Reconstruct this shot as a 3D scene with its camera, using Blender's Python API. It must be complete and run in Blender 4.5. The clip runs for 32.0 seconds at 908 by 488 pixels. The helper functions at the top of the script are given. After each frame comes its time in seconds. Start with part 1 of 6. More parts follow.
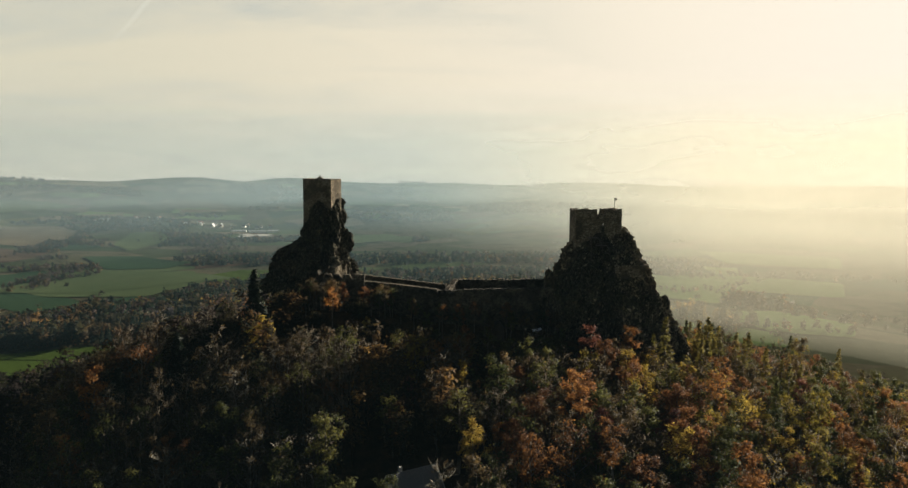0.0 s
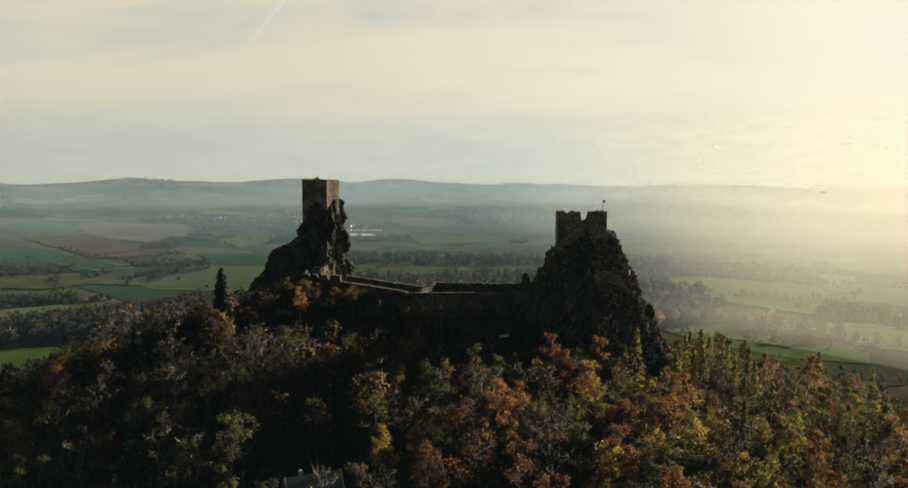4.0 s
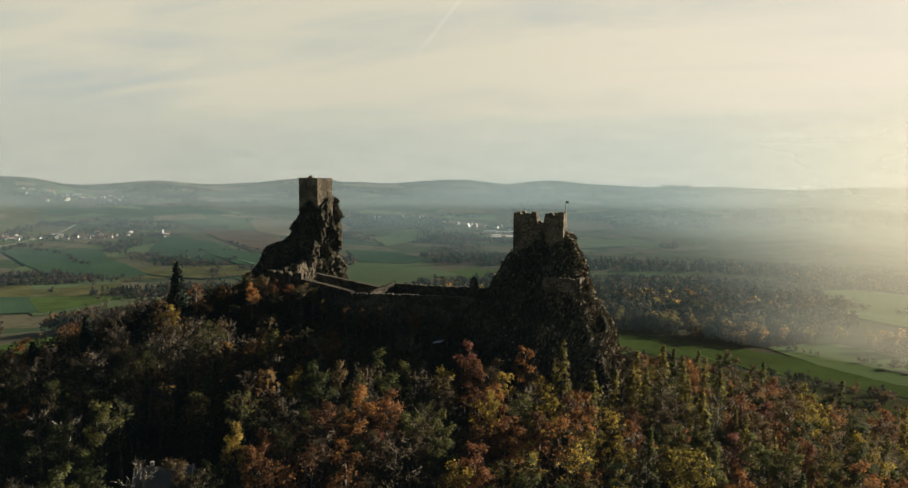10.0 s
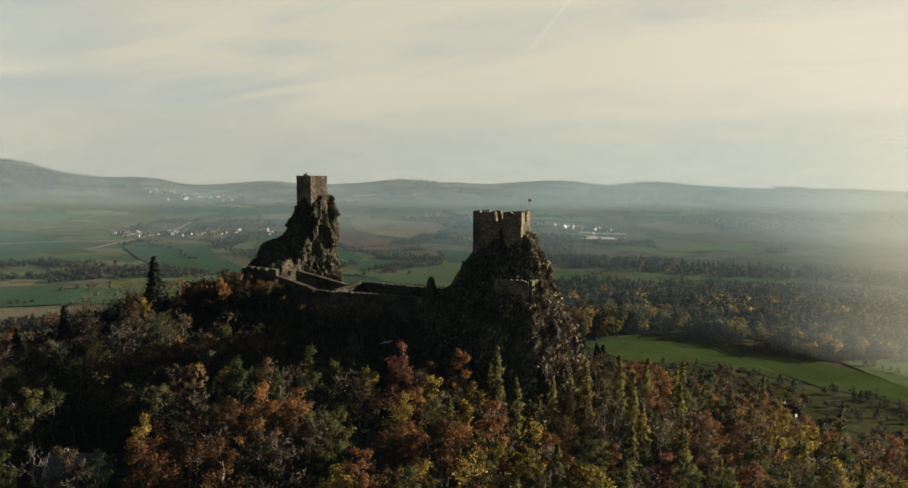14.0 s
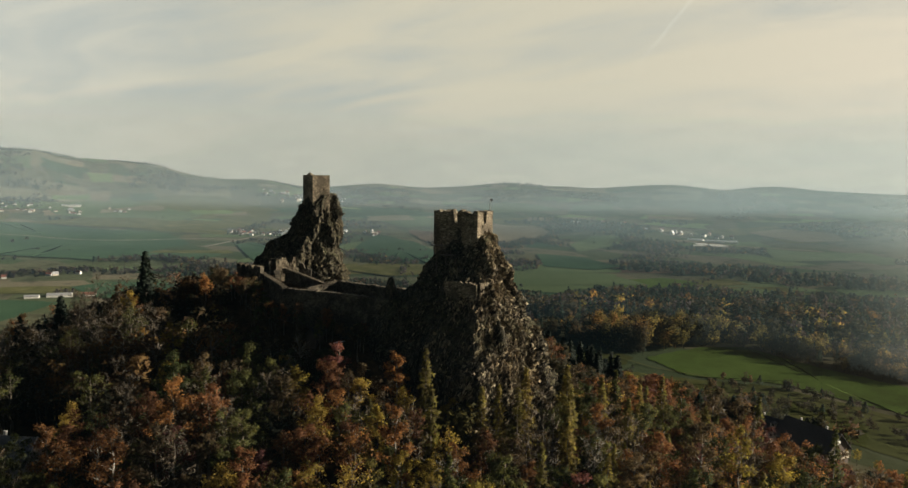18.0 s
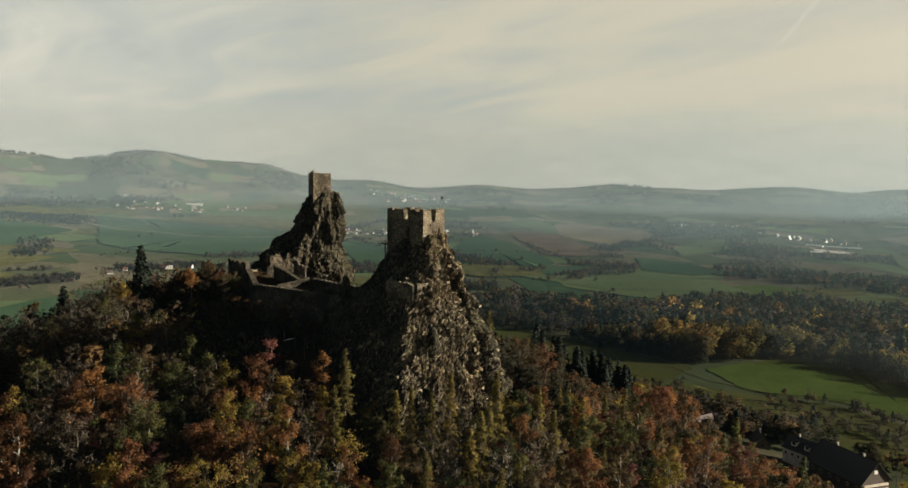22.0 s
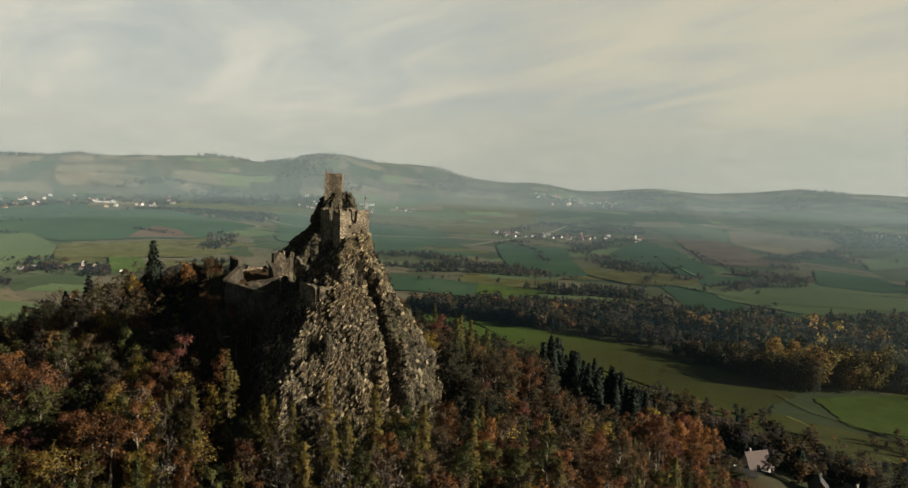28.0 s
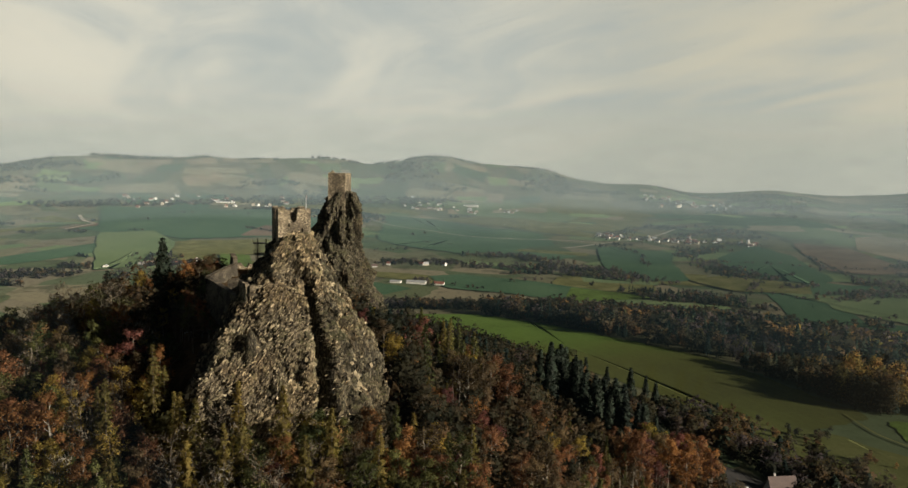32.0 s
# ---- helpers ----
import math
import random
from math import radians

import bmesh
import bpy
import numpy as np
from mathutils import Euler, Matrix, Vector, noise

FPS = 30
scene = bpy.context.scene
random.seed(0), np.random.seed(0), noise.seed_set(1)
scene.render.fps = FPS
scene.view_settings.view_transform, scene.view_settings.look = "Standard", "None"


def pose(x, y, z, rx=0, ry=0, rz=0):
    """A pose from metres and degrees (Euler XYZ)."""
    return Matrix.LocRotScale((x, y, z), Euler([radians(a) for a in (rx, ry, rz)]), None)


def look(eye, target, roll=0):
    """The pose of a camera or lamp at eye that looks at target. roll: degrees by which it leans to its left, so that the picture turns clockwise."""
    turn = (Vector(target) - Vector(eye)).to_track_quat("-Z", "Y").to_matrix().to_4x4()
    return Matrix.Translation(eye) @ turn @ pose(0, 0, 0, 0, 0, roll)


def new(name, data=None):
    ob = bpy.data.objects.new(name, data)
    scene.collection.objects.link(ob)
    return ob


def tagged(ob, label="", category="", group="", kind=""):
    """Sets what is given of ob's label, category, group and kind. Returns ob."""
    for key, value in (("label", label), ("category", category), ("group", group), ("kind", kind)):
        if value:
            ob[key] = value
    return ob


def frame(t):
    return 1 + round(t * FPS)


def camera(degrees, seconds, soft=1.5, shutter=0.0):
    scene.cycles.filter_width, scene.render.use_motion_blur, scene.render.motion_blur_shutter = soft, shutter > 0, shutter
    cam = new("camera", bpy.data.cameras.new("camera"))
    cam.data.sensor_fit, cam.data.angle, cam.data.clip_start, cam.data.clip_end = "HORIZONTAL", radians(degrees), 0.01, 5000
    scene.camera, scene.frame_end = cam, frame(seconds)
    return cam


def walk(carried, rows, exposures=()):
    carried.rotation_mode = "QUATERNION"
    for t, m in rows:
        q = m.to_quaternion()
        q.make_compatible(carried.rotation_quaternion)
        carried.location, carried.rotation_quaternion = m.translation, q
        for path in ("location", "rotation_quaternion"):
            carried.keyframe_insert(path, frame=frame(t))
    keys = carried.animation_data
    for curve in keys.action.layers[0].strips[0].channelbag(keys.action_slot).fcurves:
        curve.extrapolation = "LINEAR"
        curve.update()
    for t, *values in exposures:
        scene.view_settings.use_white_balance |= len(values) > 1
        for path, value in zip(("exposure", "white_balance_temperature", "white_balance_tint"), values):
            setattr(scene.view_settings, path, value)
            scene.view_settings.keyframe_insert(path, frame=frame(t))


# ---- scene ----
cam = camera(64.3, 32.0)
METRES, EYE, TILT, LEAN, TURN = 400.0, 250.0, -2.0, -3.0, 0.0
ROWS = [
    (0.0, 0.0, 0.0, 0.0, -0.16, -3.56, 2.59),
    (0.5, 0.0155, 0.0017, -0.0007, 0.96, -3.52, 2.58),
    (1.0, 0.0311, 0.0036, -0.0014, 2.09, -3.46, 2.56),
    (1.5, 0.0465, 0.0059, -0.002, 3.2, -3.41, 2.51),
    (2.0, 0.062, 0.0086, -0.0027, 4.3, -3.35, 2.46),
    (2.5, 0.0773, 0.0116, -0.0032, 5.36, -3.29, 2.42),
    (3.0, 0.0927, 0.0148, -0.0039, 6.45, -3.22, 2.38),
    (3.5, 0.1082, 0.0186, -0.0045, 7.57, -3.15, 2.34),
    (5.5, 0.169, 0.0381, -0.0072, 12.07, -2.97, 2.15),
    (6.0, 0.1838, 0.0432, -0.008, 13.16, -2.92, 2.12),
    (6.5, 0.1983, 0.0486, -0.0086, 14.22, -2.88, 2.03),
    (7.0, 0.213, 0.0543, -0.0092, 15.3, -2.82, 1.94),
    (7.5, 0.2273, 0.0603, -0.0098, 16.35, -2.77, 1.87),
    (8.0, 0.2416, 0.0667, -0.0104, 17.43, -2.73, 1.8),
    (8.5, 0.2556, 0.0732, -0.0111, 18.49, -2.68, 1.7),
    (9.0, 0.2697, 0.0801, -0.0119, 19.54, -2.62, 1.65),
    (9.5, 0.2835, 0.0875, -0.0128, 20.57, -2.56, 1.58),
    (10.0, 0.2973, 0.0948, -0.0134, 21.6, -2.52, 1.5),
    (10.5, 0.3109, 0.1026, -0.0141, 22.61, -2.48, 1.44),
    (11.0, 0.3243, 0.1106, -0.0148, 23.62, -2.44, 1.4),
    (11.5, 0.3376, 0.1188, -0.0153, 24.66, -2.41, 1.39),
    (12.0, 0.3507, 0.1273, -0.0159, 25.69, -2.39, 1.31),
    (12.5, 0.3634, 0.1362, -0.0165, 26.76, -2.36, 1.23),
    (13.0, 0.3763, 0.1452, -0.0172, 27.82, -2.33, 1.2),
    (13.5, 0.3887, 0.1547, -0.0177, 28.9, -2.32, 1.11),
    (14.0, 0.401, 0.1644, -0.0186, 30.02, -2.26, 1.03),
    (14.5, 0.4131, 0.1747, -0.0192, 31.17, -2.24, 0.98),
    (16.5, 0.4587, 0.216, -0.0204, 35.58, -2.04, 0.57),
    (17.0, 0.4698, 0.2267, -0.0213, 36.69, -1.98, 0.48),
    (17.5, 0.4807, 0.2379, -0.0225, 37.79, -1.92, 0.43),
    (18.0, 0.4914, 0.249, -0.0233, 38.93, -1.86, 0.27),
    (18.5, 0.5018, 0.2604, -0.024, 40.01, -1.85, 0.14),
    (19.0, 0.5122, 0.2722, -0.0245, 41.1, -1.82, 0.08),
    (19.5, 0.5224, 0.2843, -0.0244, 42.23, -1.79, 0.03),
    (20.0, 0.5324, 0.2964, -0.0245, 43.3, -1.77, -0.03),
    (20.5, 0.5417, 0.3087, -0.0251, 44.42, -1.74, -0.18),
    (21.0, 0.5506, 0.321, -0.0255, 45.47, -1.75, -0.29),
    (21.5, 0.5597, 0.3339, -0.0256, 46.62, -1.74, -0.4),
    (22.0, 0.5688, 0.3469, -0.0253, 47.76, -1.77, -0.4),
    (22.5, 0.5774, 0.3605, -0.0246, 49.02, -1.81, -0.42),
    (23.0, 0.586, 0.374, -0.0241, 50.23, -1.81, -0.45),
    (23.5, 0.5936, 0.3876, -0.0241, 51.35, -1.8, -0.55),
    (24.0, 0.6012, 0.4011, -0.0242, 52.5, -1.79, -0.7),
    (24.5, 0.6083, 0.415, -0.0241, 53.65, -1.78, -0.83),
    (25.0, 0.6154, 0.4291, -0.0242, 54.82, -1.76, -0.87),
    (25.5, 0.6216, 0.4428, -0.0237, 55.9, -1.77, -1.04),
    (27.5, 0.6447, 0.5005, -0.023, 60.49, -1.76, -1.55),
    (28.0, 0.6501, 0.5152, -0.0224, 61.7, -1.77, -1.62),
    (28.5, 0.6553, 0.5299, -0.0218, 62.87, -1.79, -1.7),
    (29.0, 0.66, 0.5447, -0.0215, 64.0, -1.79, -1.82),
    (29.5, 0.6645, 0.5596, -0.0212, 65.12, -1.82, -1.92),
    (30.0, 0.6686, 0.5744, -0.0208, 66.22, -1.86, -2.01),
    (30.5, 0.6724, 0.5894, -0.0206, 67.29, -1.87, -2.01),
    (31.0, 0.6758, 0.6043, -0.0207, 68.38, -1.89, -1.96),
    (31.5, 0.6787, 0.6194, -0.0205, 69.5, -1.91, -2.0),
    (32.0, 0.6816, 0.6348, -0.02, 70.61, -1.92, -2.06),
]
walk(cam, [(t, pose(0, 0, EYE, TILT, LEAN, TURN) @ pose(METRES * x, METRES * y, METRES * z, 90 + pitch, roll, yaw)) for t, x, y, z, yaw, pitch, roll in ROWS], exposures=[(0.0, 1.03), (13.0, 0.95), (22.0, 0.85), (32.0, 0.78)])

# ---- sky and sun ----
SUN_TURN, SUN_UP = 46.0, 18.5          # degrees from +y towards +x, and above the horizon
SUN = Vector((math.sin(radians(SUN_TURN)) * math.cos(radians(SUN_UP)), math.cos(radians(SUN_TURN)) * math.cos(radians(SUN_UP)), math.sin(radians(SUN_UP))))
lamp = bpy.data.lights.new("sun", "SUN")
lamp.energy, lamp.angle, lamp.color = 5.8, radians(0.8), (1.0, 0.90, 0.74)
new("sun", lamp).matrix_world = look(SUN * 3000, (0, 0, 0))


class Nodes:
    """A short way to write node trees."""

    def __init__(self, tree):
        self.tree = tree
        tree.nodes.clear()

    def add(self, kind, sets=None, **inputs):
        n = self.tree.nodes.new("ShaderNode" + kind)
        for key, value in (sets or {}).items():
            setattr(n, key, value)
        for key, value in inputs.items():
            self.put(n, key.replace("_", " "), value)
        return n

    def put(self, n, key, value):
        socket = n.inputs[int(key[1:])] if key[0] == "i" and key[1:].isdigit() else n.inputs[key]
        if isinstance(value, bpy.types.Node):
            value = value.outputs[0]
        if isinstance(value, bpy.types.NodeSocket):
            self.tree.links.new(value, socket)
        else:
            if socket.type == "RGBA" and len(value) == 3:
                value = (*value, 1)
            socket.default_value = value

    def math(self, op, a, b=0.0, c=0.0, clamp=False):
        return self.add("Math", {"operation": op, "use_clamp": clamp}, i0=a, i1=b, i2=c).outputs[0]

    def vec(self, op, a, b=(0, 0, 0)):
        n = self.add("VectorMath", {"operation": op}, i0=a, i1=b)
        return n.outputs["Value"] if op in ("DOT_PRODUCT", "LENGTH") else n.outputs[0]

    def mix(self, fac, a, b, blend="MIX"):
        n = self.add("Mix", {"data_type": "RGBA", "blend_type": blend})
        for key, value in ((0, fac), (6, a), (7, b)):
            self.put(n, "i%d" % key, value)
        return n.outputs[2]

    def ramp(self, fac, *stops):
        n = self.add("ValToRGB", Fac=fac)
        e = n.color_ramp.elements
        while len(e) < len(stops):
            e.new(0.5)
        for el, (at, col) in zip(e, stops):
            el.position = at
            el.color = (*col, 1) if not isinstance(col, (int, float)) else (col, col, col, 1)
        return n.outputs[0]

    def range(self, v, a, b, c=0.0, d=1.0, smooth=True):
        return self.add("MapRange", {"interpolation_type": "SMOOTHSTEP" if smooth else "LINEAR"}, i0=v, i1=a, i2=b, i3=c, i4=d).outputs[0]

    def noise(self, vector, scale, detail=4.0, rough=0.55, out=0, distort=0.0):
        return self.add("TexNoise", Vector=vector, Scale=scale, Detail=detail, Roughness=rough, Distortion=distort).outputs[out]


def build_sky():
    world = bpy.data.worlds.new("sky")
    scene.world = world
    world.use_nodes = True
    k = Nodes(world.node_tree)
    way = k.vec("NORMALIZE", k.add("TexCoord").outputs["Generated"])
    sep = k.add("SeparateXYZ", Vector=way)
    up = sep.outputs[2]
    clear = k.add("TexSky", {"sky_type": "NISHITA", "sun_disc": False, "sun_elevation": radians(SUN_UP), "sun_rotation": radians(SUN_TURN),
                             "dust_density": 4.0, "air_density": 1.2, "altitude": 500.0})
    clear = k.mix(1.0, clear.outputs[0], (0.06, 0.06, 0.06), "MULTIPLY")
    # thin high cloud on a flat layer overhead, drawn out in streaks
    flat = k.math("ADD", k.math("MAXIMUM", up, 0.0), 0.11)
    layer = k.add("CombineXYZ", X=k.math("DIVIDE", sep.outputs[0], flat), Y=k.math("DIVIDE", sep.outputs[1], flat), Z=0.0)
    turned = k.add("Mapping", Vector=layer, Rotation=(0, 0, radians(-48)), Scale=(0.42, 1.0, 1.0), Location=(2.9, 1.1, 0))
    streak = k.noise(turned.outputs[0], 1.5, 8.0, 0.58, distort=1.1)
    broad = k.noise(turned.outputs[0], 0.55, 4.0, 0.55, distort=0.4)
    cover = k.math("ADD", k.math("MULTIPLY", streak, 0.50), k.math("MULTIPLY", broad, 0.62))
    # the cloud is thinner high over the western plain
    gap = k.vec("DOT_PRODUCT", way, (-0.83, 0.44, 0.34))
    cover = k.math("SUBTRACT", cover, k.range(gap, 0.86, 0.99, 0.0, 0.13))
    cover = k.range(cover, 0.32, 0.62, 0.30, 1.0)
    low = k.range(up, 0.03, 0.15, 1.0, 0.0)
    cover = k.math("MAXIMUM", cover, low)
    toward = k.vec("DOT_PRODUCT", way, tuple(SUN))
    near = k.range(toward, 0.20, 1.0)
    cover = k.math("MAXIMUM", cover, k.range(toward, 0.55, 0.90))
    glow = k.math("POWER", k.math("MAXIMUM", toward, 0.0), 5.0)
    veil = k.mix(near, (0.435, 0.410, 0.320), (0.560, 0.497, 0.386))
    veil = k.mix(k.range(up, 0.0, 0.10, 0.6, 0.0), veil, (0.430, 0.402, 0.325))
    veil = k.mix(glow, veil, (0.66, 0.600, 0.515))
    veil = k.mix(k.range(k.vec("DOT_PRODUCT", way, (-0.985, 0.05, 0.16)), 0.84, 1.0), veil, (0.530, 0.505, 0.415))
    blue = k.mix(0.8, clear, k.mix(near, (0.285, 0.330, 0.330), (0.40, 0.395, 0.33)))
    col = k.mix(cover, blue, veil)
    # one old, blurred contrail
    trail = (Vector((-0.3620, 0.9069, 0.2160))).cross(Vector((-0.4130, 0.8970, 0.1540))).normalized()
    off = k.math("ABSOLUTE", k.math("ADD", k.vec("DOT_PRODUCT", way, tuple(trail)), k.math("MULTIPLY", k.math("SUBTRACT", k.noise(way, 40.0, 3.0), 0.5), 0.004)))
    line = k.math("MULTIPLY", k.range(off, 0.0004, 0.0040, 1.0, 0.0), k.math("MULTIPLY", k.range(up, 0.13, 0.20), k.range(sep.outputs[0], -0.46, -0.40)))
    col = k.mix(k.math("MULTIPLY", line, 0.13), col, (0.66, 0.64, 0.55))
    # overhead and away from the sun the veil gives way to clear sky, dimmed to deepen the shade
    dimmed_sky = k.mix(1.0, clear, (0.33, 0.33, 0.33), "MULTIPLY")
    col = k.mix(k.range(up, 0.26, 0.55), col, dimmed_sky)
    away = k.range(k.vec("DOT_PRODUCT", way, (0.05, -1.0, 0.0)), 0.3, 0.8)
    col = k.mix(k.math("MULTIPLY", away, 0.9), col, dimmed_sky)
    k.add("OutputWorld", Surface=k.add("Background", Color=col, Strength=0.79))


build_sky()

# ---- materials ----


def material(name):
    m = bpy.data.materials.new(name)
    m.use_nodes = True
    return m, Nodes(m.node_tree)


def finish(k, shader):
    k.add("OutputMaterial", Surface=shader)


def leaf_material(name, a, b, c, clear=0.44, through_leaf=(1.95, 1.8, 1.3)):
    """Leaves: three hues, told apart leaf by leaf and tree by tree, some light passing through."""
    m, k = material(name)
    isle = k.add("NewGeometry").outputs["Random Per Island"]
    tree = k.add("ObjectInfo").outputs["Random"]
    mixed = k.math("ADD", k.math("MULTIPLY", isle, 0.35), k.math("MULTIPLY", tree, 0.65))
    col = k.ramp(mixed, (0.1, a), (0.5, b), (0.92, c))
    where = k.add("NewGeometry").outputs["Position"]
    patch = k.noise(where, 0.5, 2.0)
    col = k.mix(k.range(patch, 0.35, 0.65), k.mix(1.0, col, (0.55, 0.5, 0.48), "MULTIPLY"), col)
    bsdf = k.add("BsdfPrincipled", Base_Color=k.mix(1.0, col, (1.16, 1.14, 1.12), "MULTIPLY"), Roughness=0.75)
    bsdf.inputs["Specular IOR Level"].default_value = 0.12
    back = k.add("BsdfTranslucent", Color=k.mix(1.0, col, through_leaf, "MULTIPLY"))
    finish(k, k.add("MixShader", i0=clear, i1=bsdf, i2=back))
    return m


LEAF = {
    "olive": leaf_material("olive_leaves", (0.028, 0.035, 0.014), (0.052, 0.060, 0.021), (0.090, 0.092, 0.031)),
    "yellow": leaf_material("yellow_leaves", (0.105, 0.090, 0.024), (0.190, 0.150, 0.036), (0.280, 0.205, 0.058), 0.55, (2.0, 1.95, 1.3)),
    "orange": leaf_material("orange_leaves", (0.085, 0.046, 0.021), (0.165, 0.086, 0.033), (0.240, 0.130, 0.050), 0.5, (2.0, 1.75, 1.3)),
    "rust": leaf_material("rust_leaves", (0.062, 0.033, 0.019), (0.118, 0.058, 0.029), (0.180, 0.090, 0.043)),
    "crimson": leaf_material("crimson_leaves", (0.050, 0.022, 0.022), (0.092, 0.038, 0.034), (0.140, 0.060, 0.048)),
    "brown": leaf_material("brown_leaves", (0.042, 0.034, 0.021), (0.075, 0.057, 0.032), (0.118, 0.086, 0.045)),
    "green": leaf_material("green_leaves", (0.026, 0.036, 0.016), (0.050, 0.062, 0.023), (0.100, 0.105, 0.036), 0.42, (1.6, 1.5, 1.0)),
    "spruce": leaf_material("spruce_needles", (0.007, 0.012, 0.009), (0.012, 0.019, 0.013), (0.021, 0.031, 0.020), 0.1),
    "larch": leaf_material("larch_needles", (0.056, 0.050, 0.018), (0.100, 0.083, 0.026), (0.160, 0.122, 0.038), 0.5, (2.0, 2.1, 1.4)),
}


def bark_material(name, a, b, scale=2.0):
    m, k = material(name)
    where = k.add("TexCoord").outputs["Object"]
    n = k.noise(where, scale, 5.0)
    col = k.ramp(n, (0.3, a), (0.7, b))
    bump = k.add("Bump", Height=n, Strength=0.5, Distance=0.1)
    finish(k, k.add("BsdfPrincipled", Base_Color=col, Roughness=0.9, Normal=bump))
    return m


BARK = bark_material("bark", (0.042, 0.034, 0.024), (0.125, 0.100, 0.070))
PALE_BARK = bark_material("pale_bark", (0.09, 0.08, 0.062), (0.21, 0.19, 0.155))
TIMBER = bark_material("weathered_timber", (0.035, 0.025, 0.018), (0.09, 0.065, 0.045), 4.0)


def stone_material(name, dark, mid, light, stone=1.6, moss=0.25, bump=0.6):
    """Rubble masonry: stones of uneven colour with deep joints, stained at a larger scale."""
    m, k = material(name)
    where = k.add("NewGeometry").outputs["Position"]
    squash = k.add("Mapping", Vector=where, Scale=(1.0, 1.0, 1.55)).outputs[0]
    cells = k.add("TexVoronoi", Vector=squash, Scale=stone)
    edge = k.add("TexVoronoi", {"feature": "DISTANCE_TO_EDGE"}, Vector=squash, Scale=stone).outputs[0]
    tone = k.add("SeparateColor", Color=cells.outputs["Color"]).outputs[0]
    col = k.ramp(tone, (0.0, dark), (0.5, mid), (1.0, light))
    joint = k.range(edge, 0.0, 0.12)
    col = k.mix(joint, k.mix(0.5, dark, (0.20, 0.17, 0.12)), col)
    weight = k.noise(where, 0.22, 5.0, 0.6)
    col = k.mix(k.range(weight, 0.42, 0.62, 0.0, 0.75), col, dark)
    col = k.mix(k.range(k.noise(where, 0.55, 4.0), 0.56, 0.70, 0.0, moss), col, (0.060, 0.062, 0.025))
    grain = k.noise(where, 6.0, 4.0)
    h = k.math("ADD", k.math("MULTIPLY", joint, 0.7), k.math("MULTIPLY", grain, 0.5))
    nb = k.add("Bump", Height=h, Strength=bump, Distance=0.25)
    bsdf = k.add("BsdfPrincipled", Base_Color=col, Roughness=0.92, Normal=nb)
    bsdf.inputs["Specular IOR Level"].default_value = 0.12
    finish(k, bsdf)
    return m


MASONRY = stone_material("castle_masonry", (0.046, 0.037, 0.026), (0.168, 0.136, 0.092), (0.340, 0.282, 0.194), 1.9)
# darker copy of the castle masonry, with the walls' shade put into its colour
SHADED_MASONRY = stone_material("shaded_masonry", (0.018, 0.016, 0.013), (0.052, 0.044, 0.033), (0.105, 0.088, 0.064))
COPING = stone_material("worn_coping", (0.030, 0.024, 0.016), (0.070, 0.056, 0.038), (0.13, 0.105, 0.072), 2.2, 0.1)


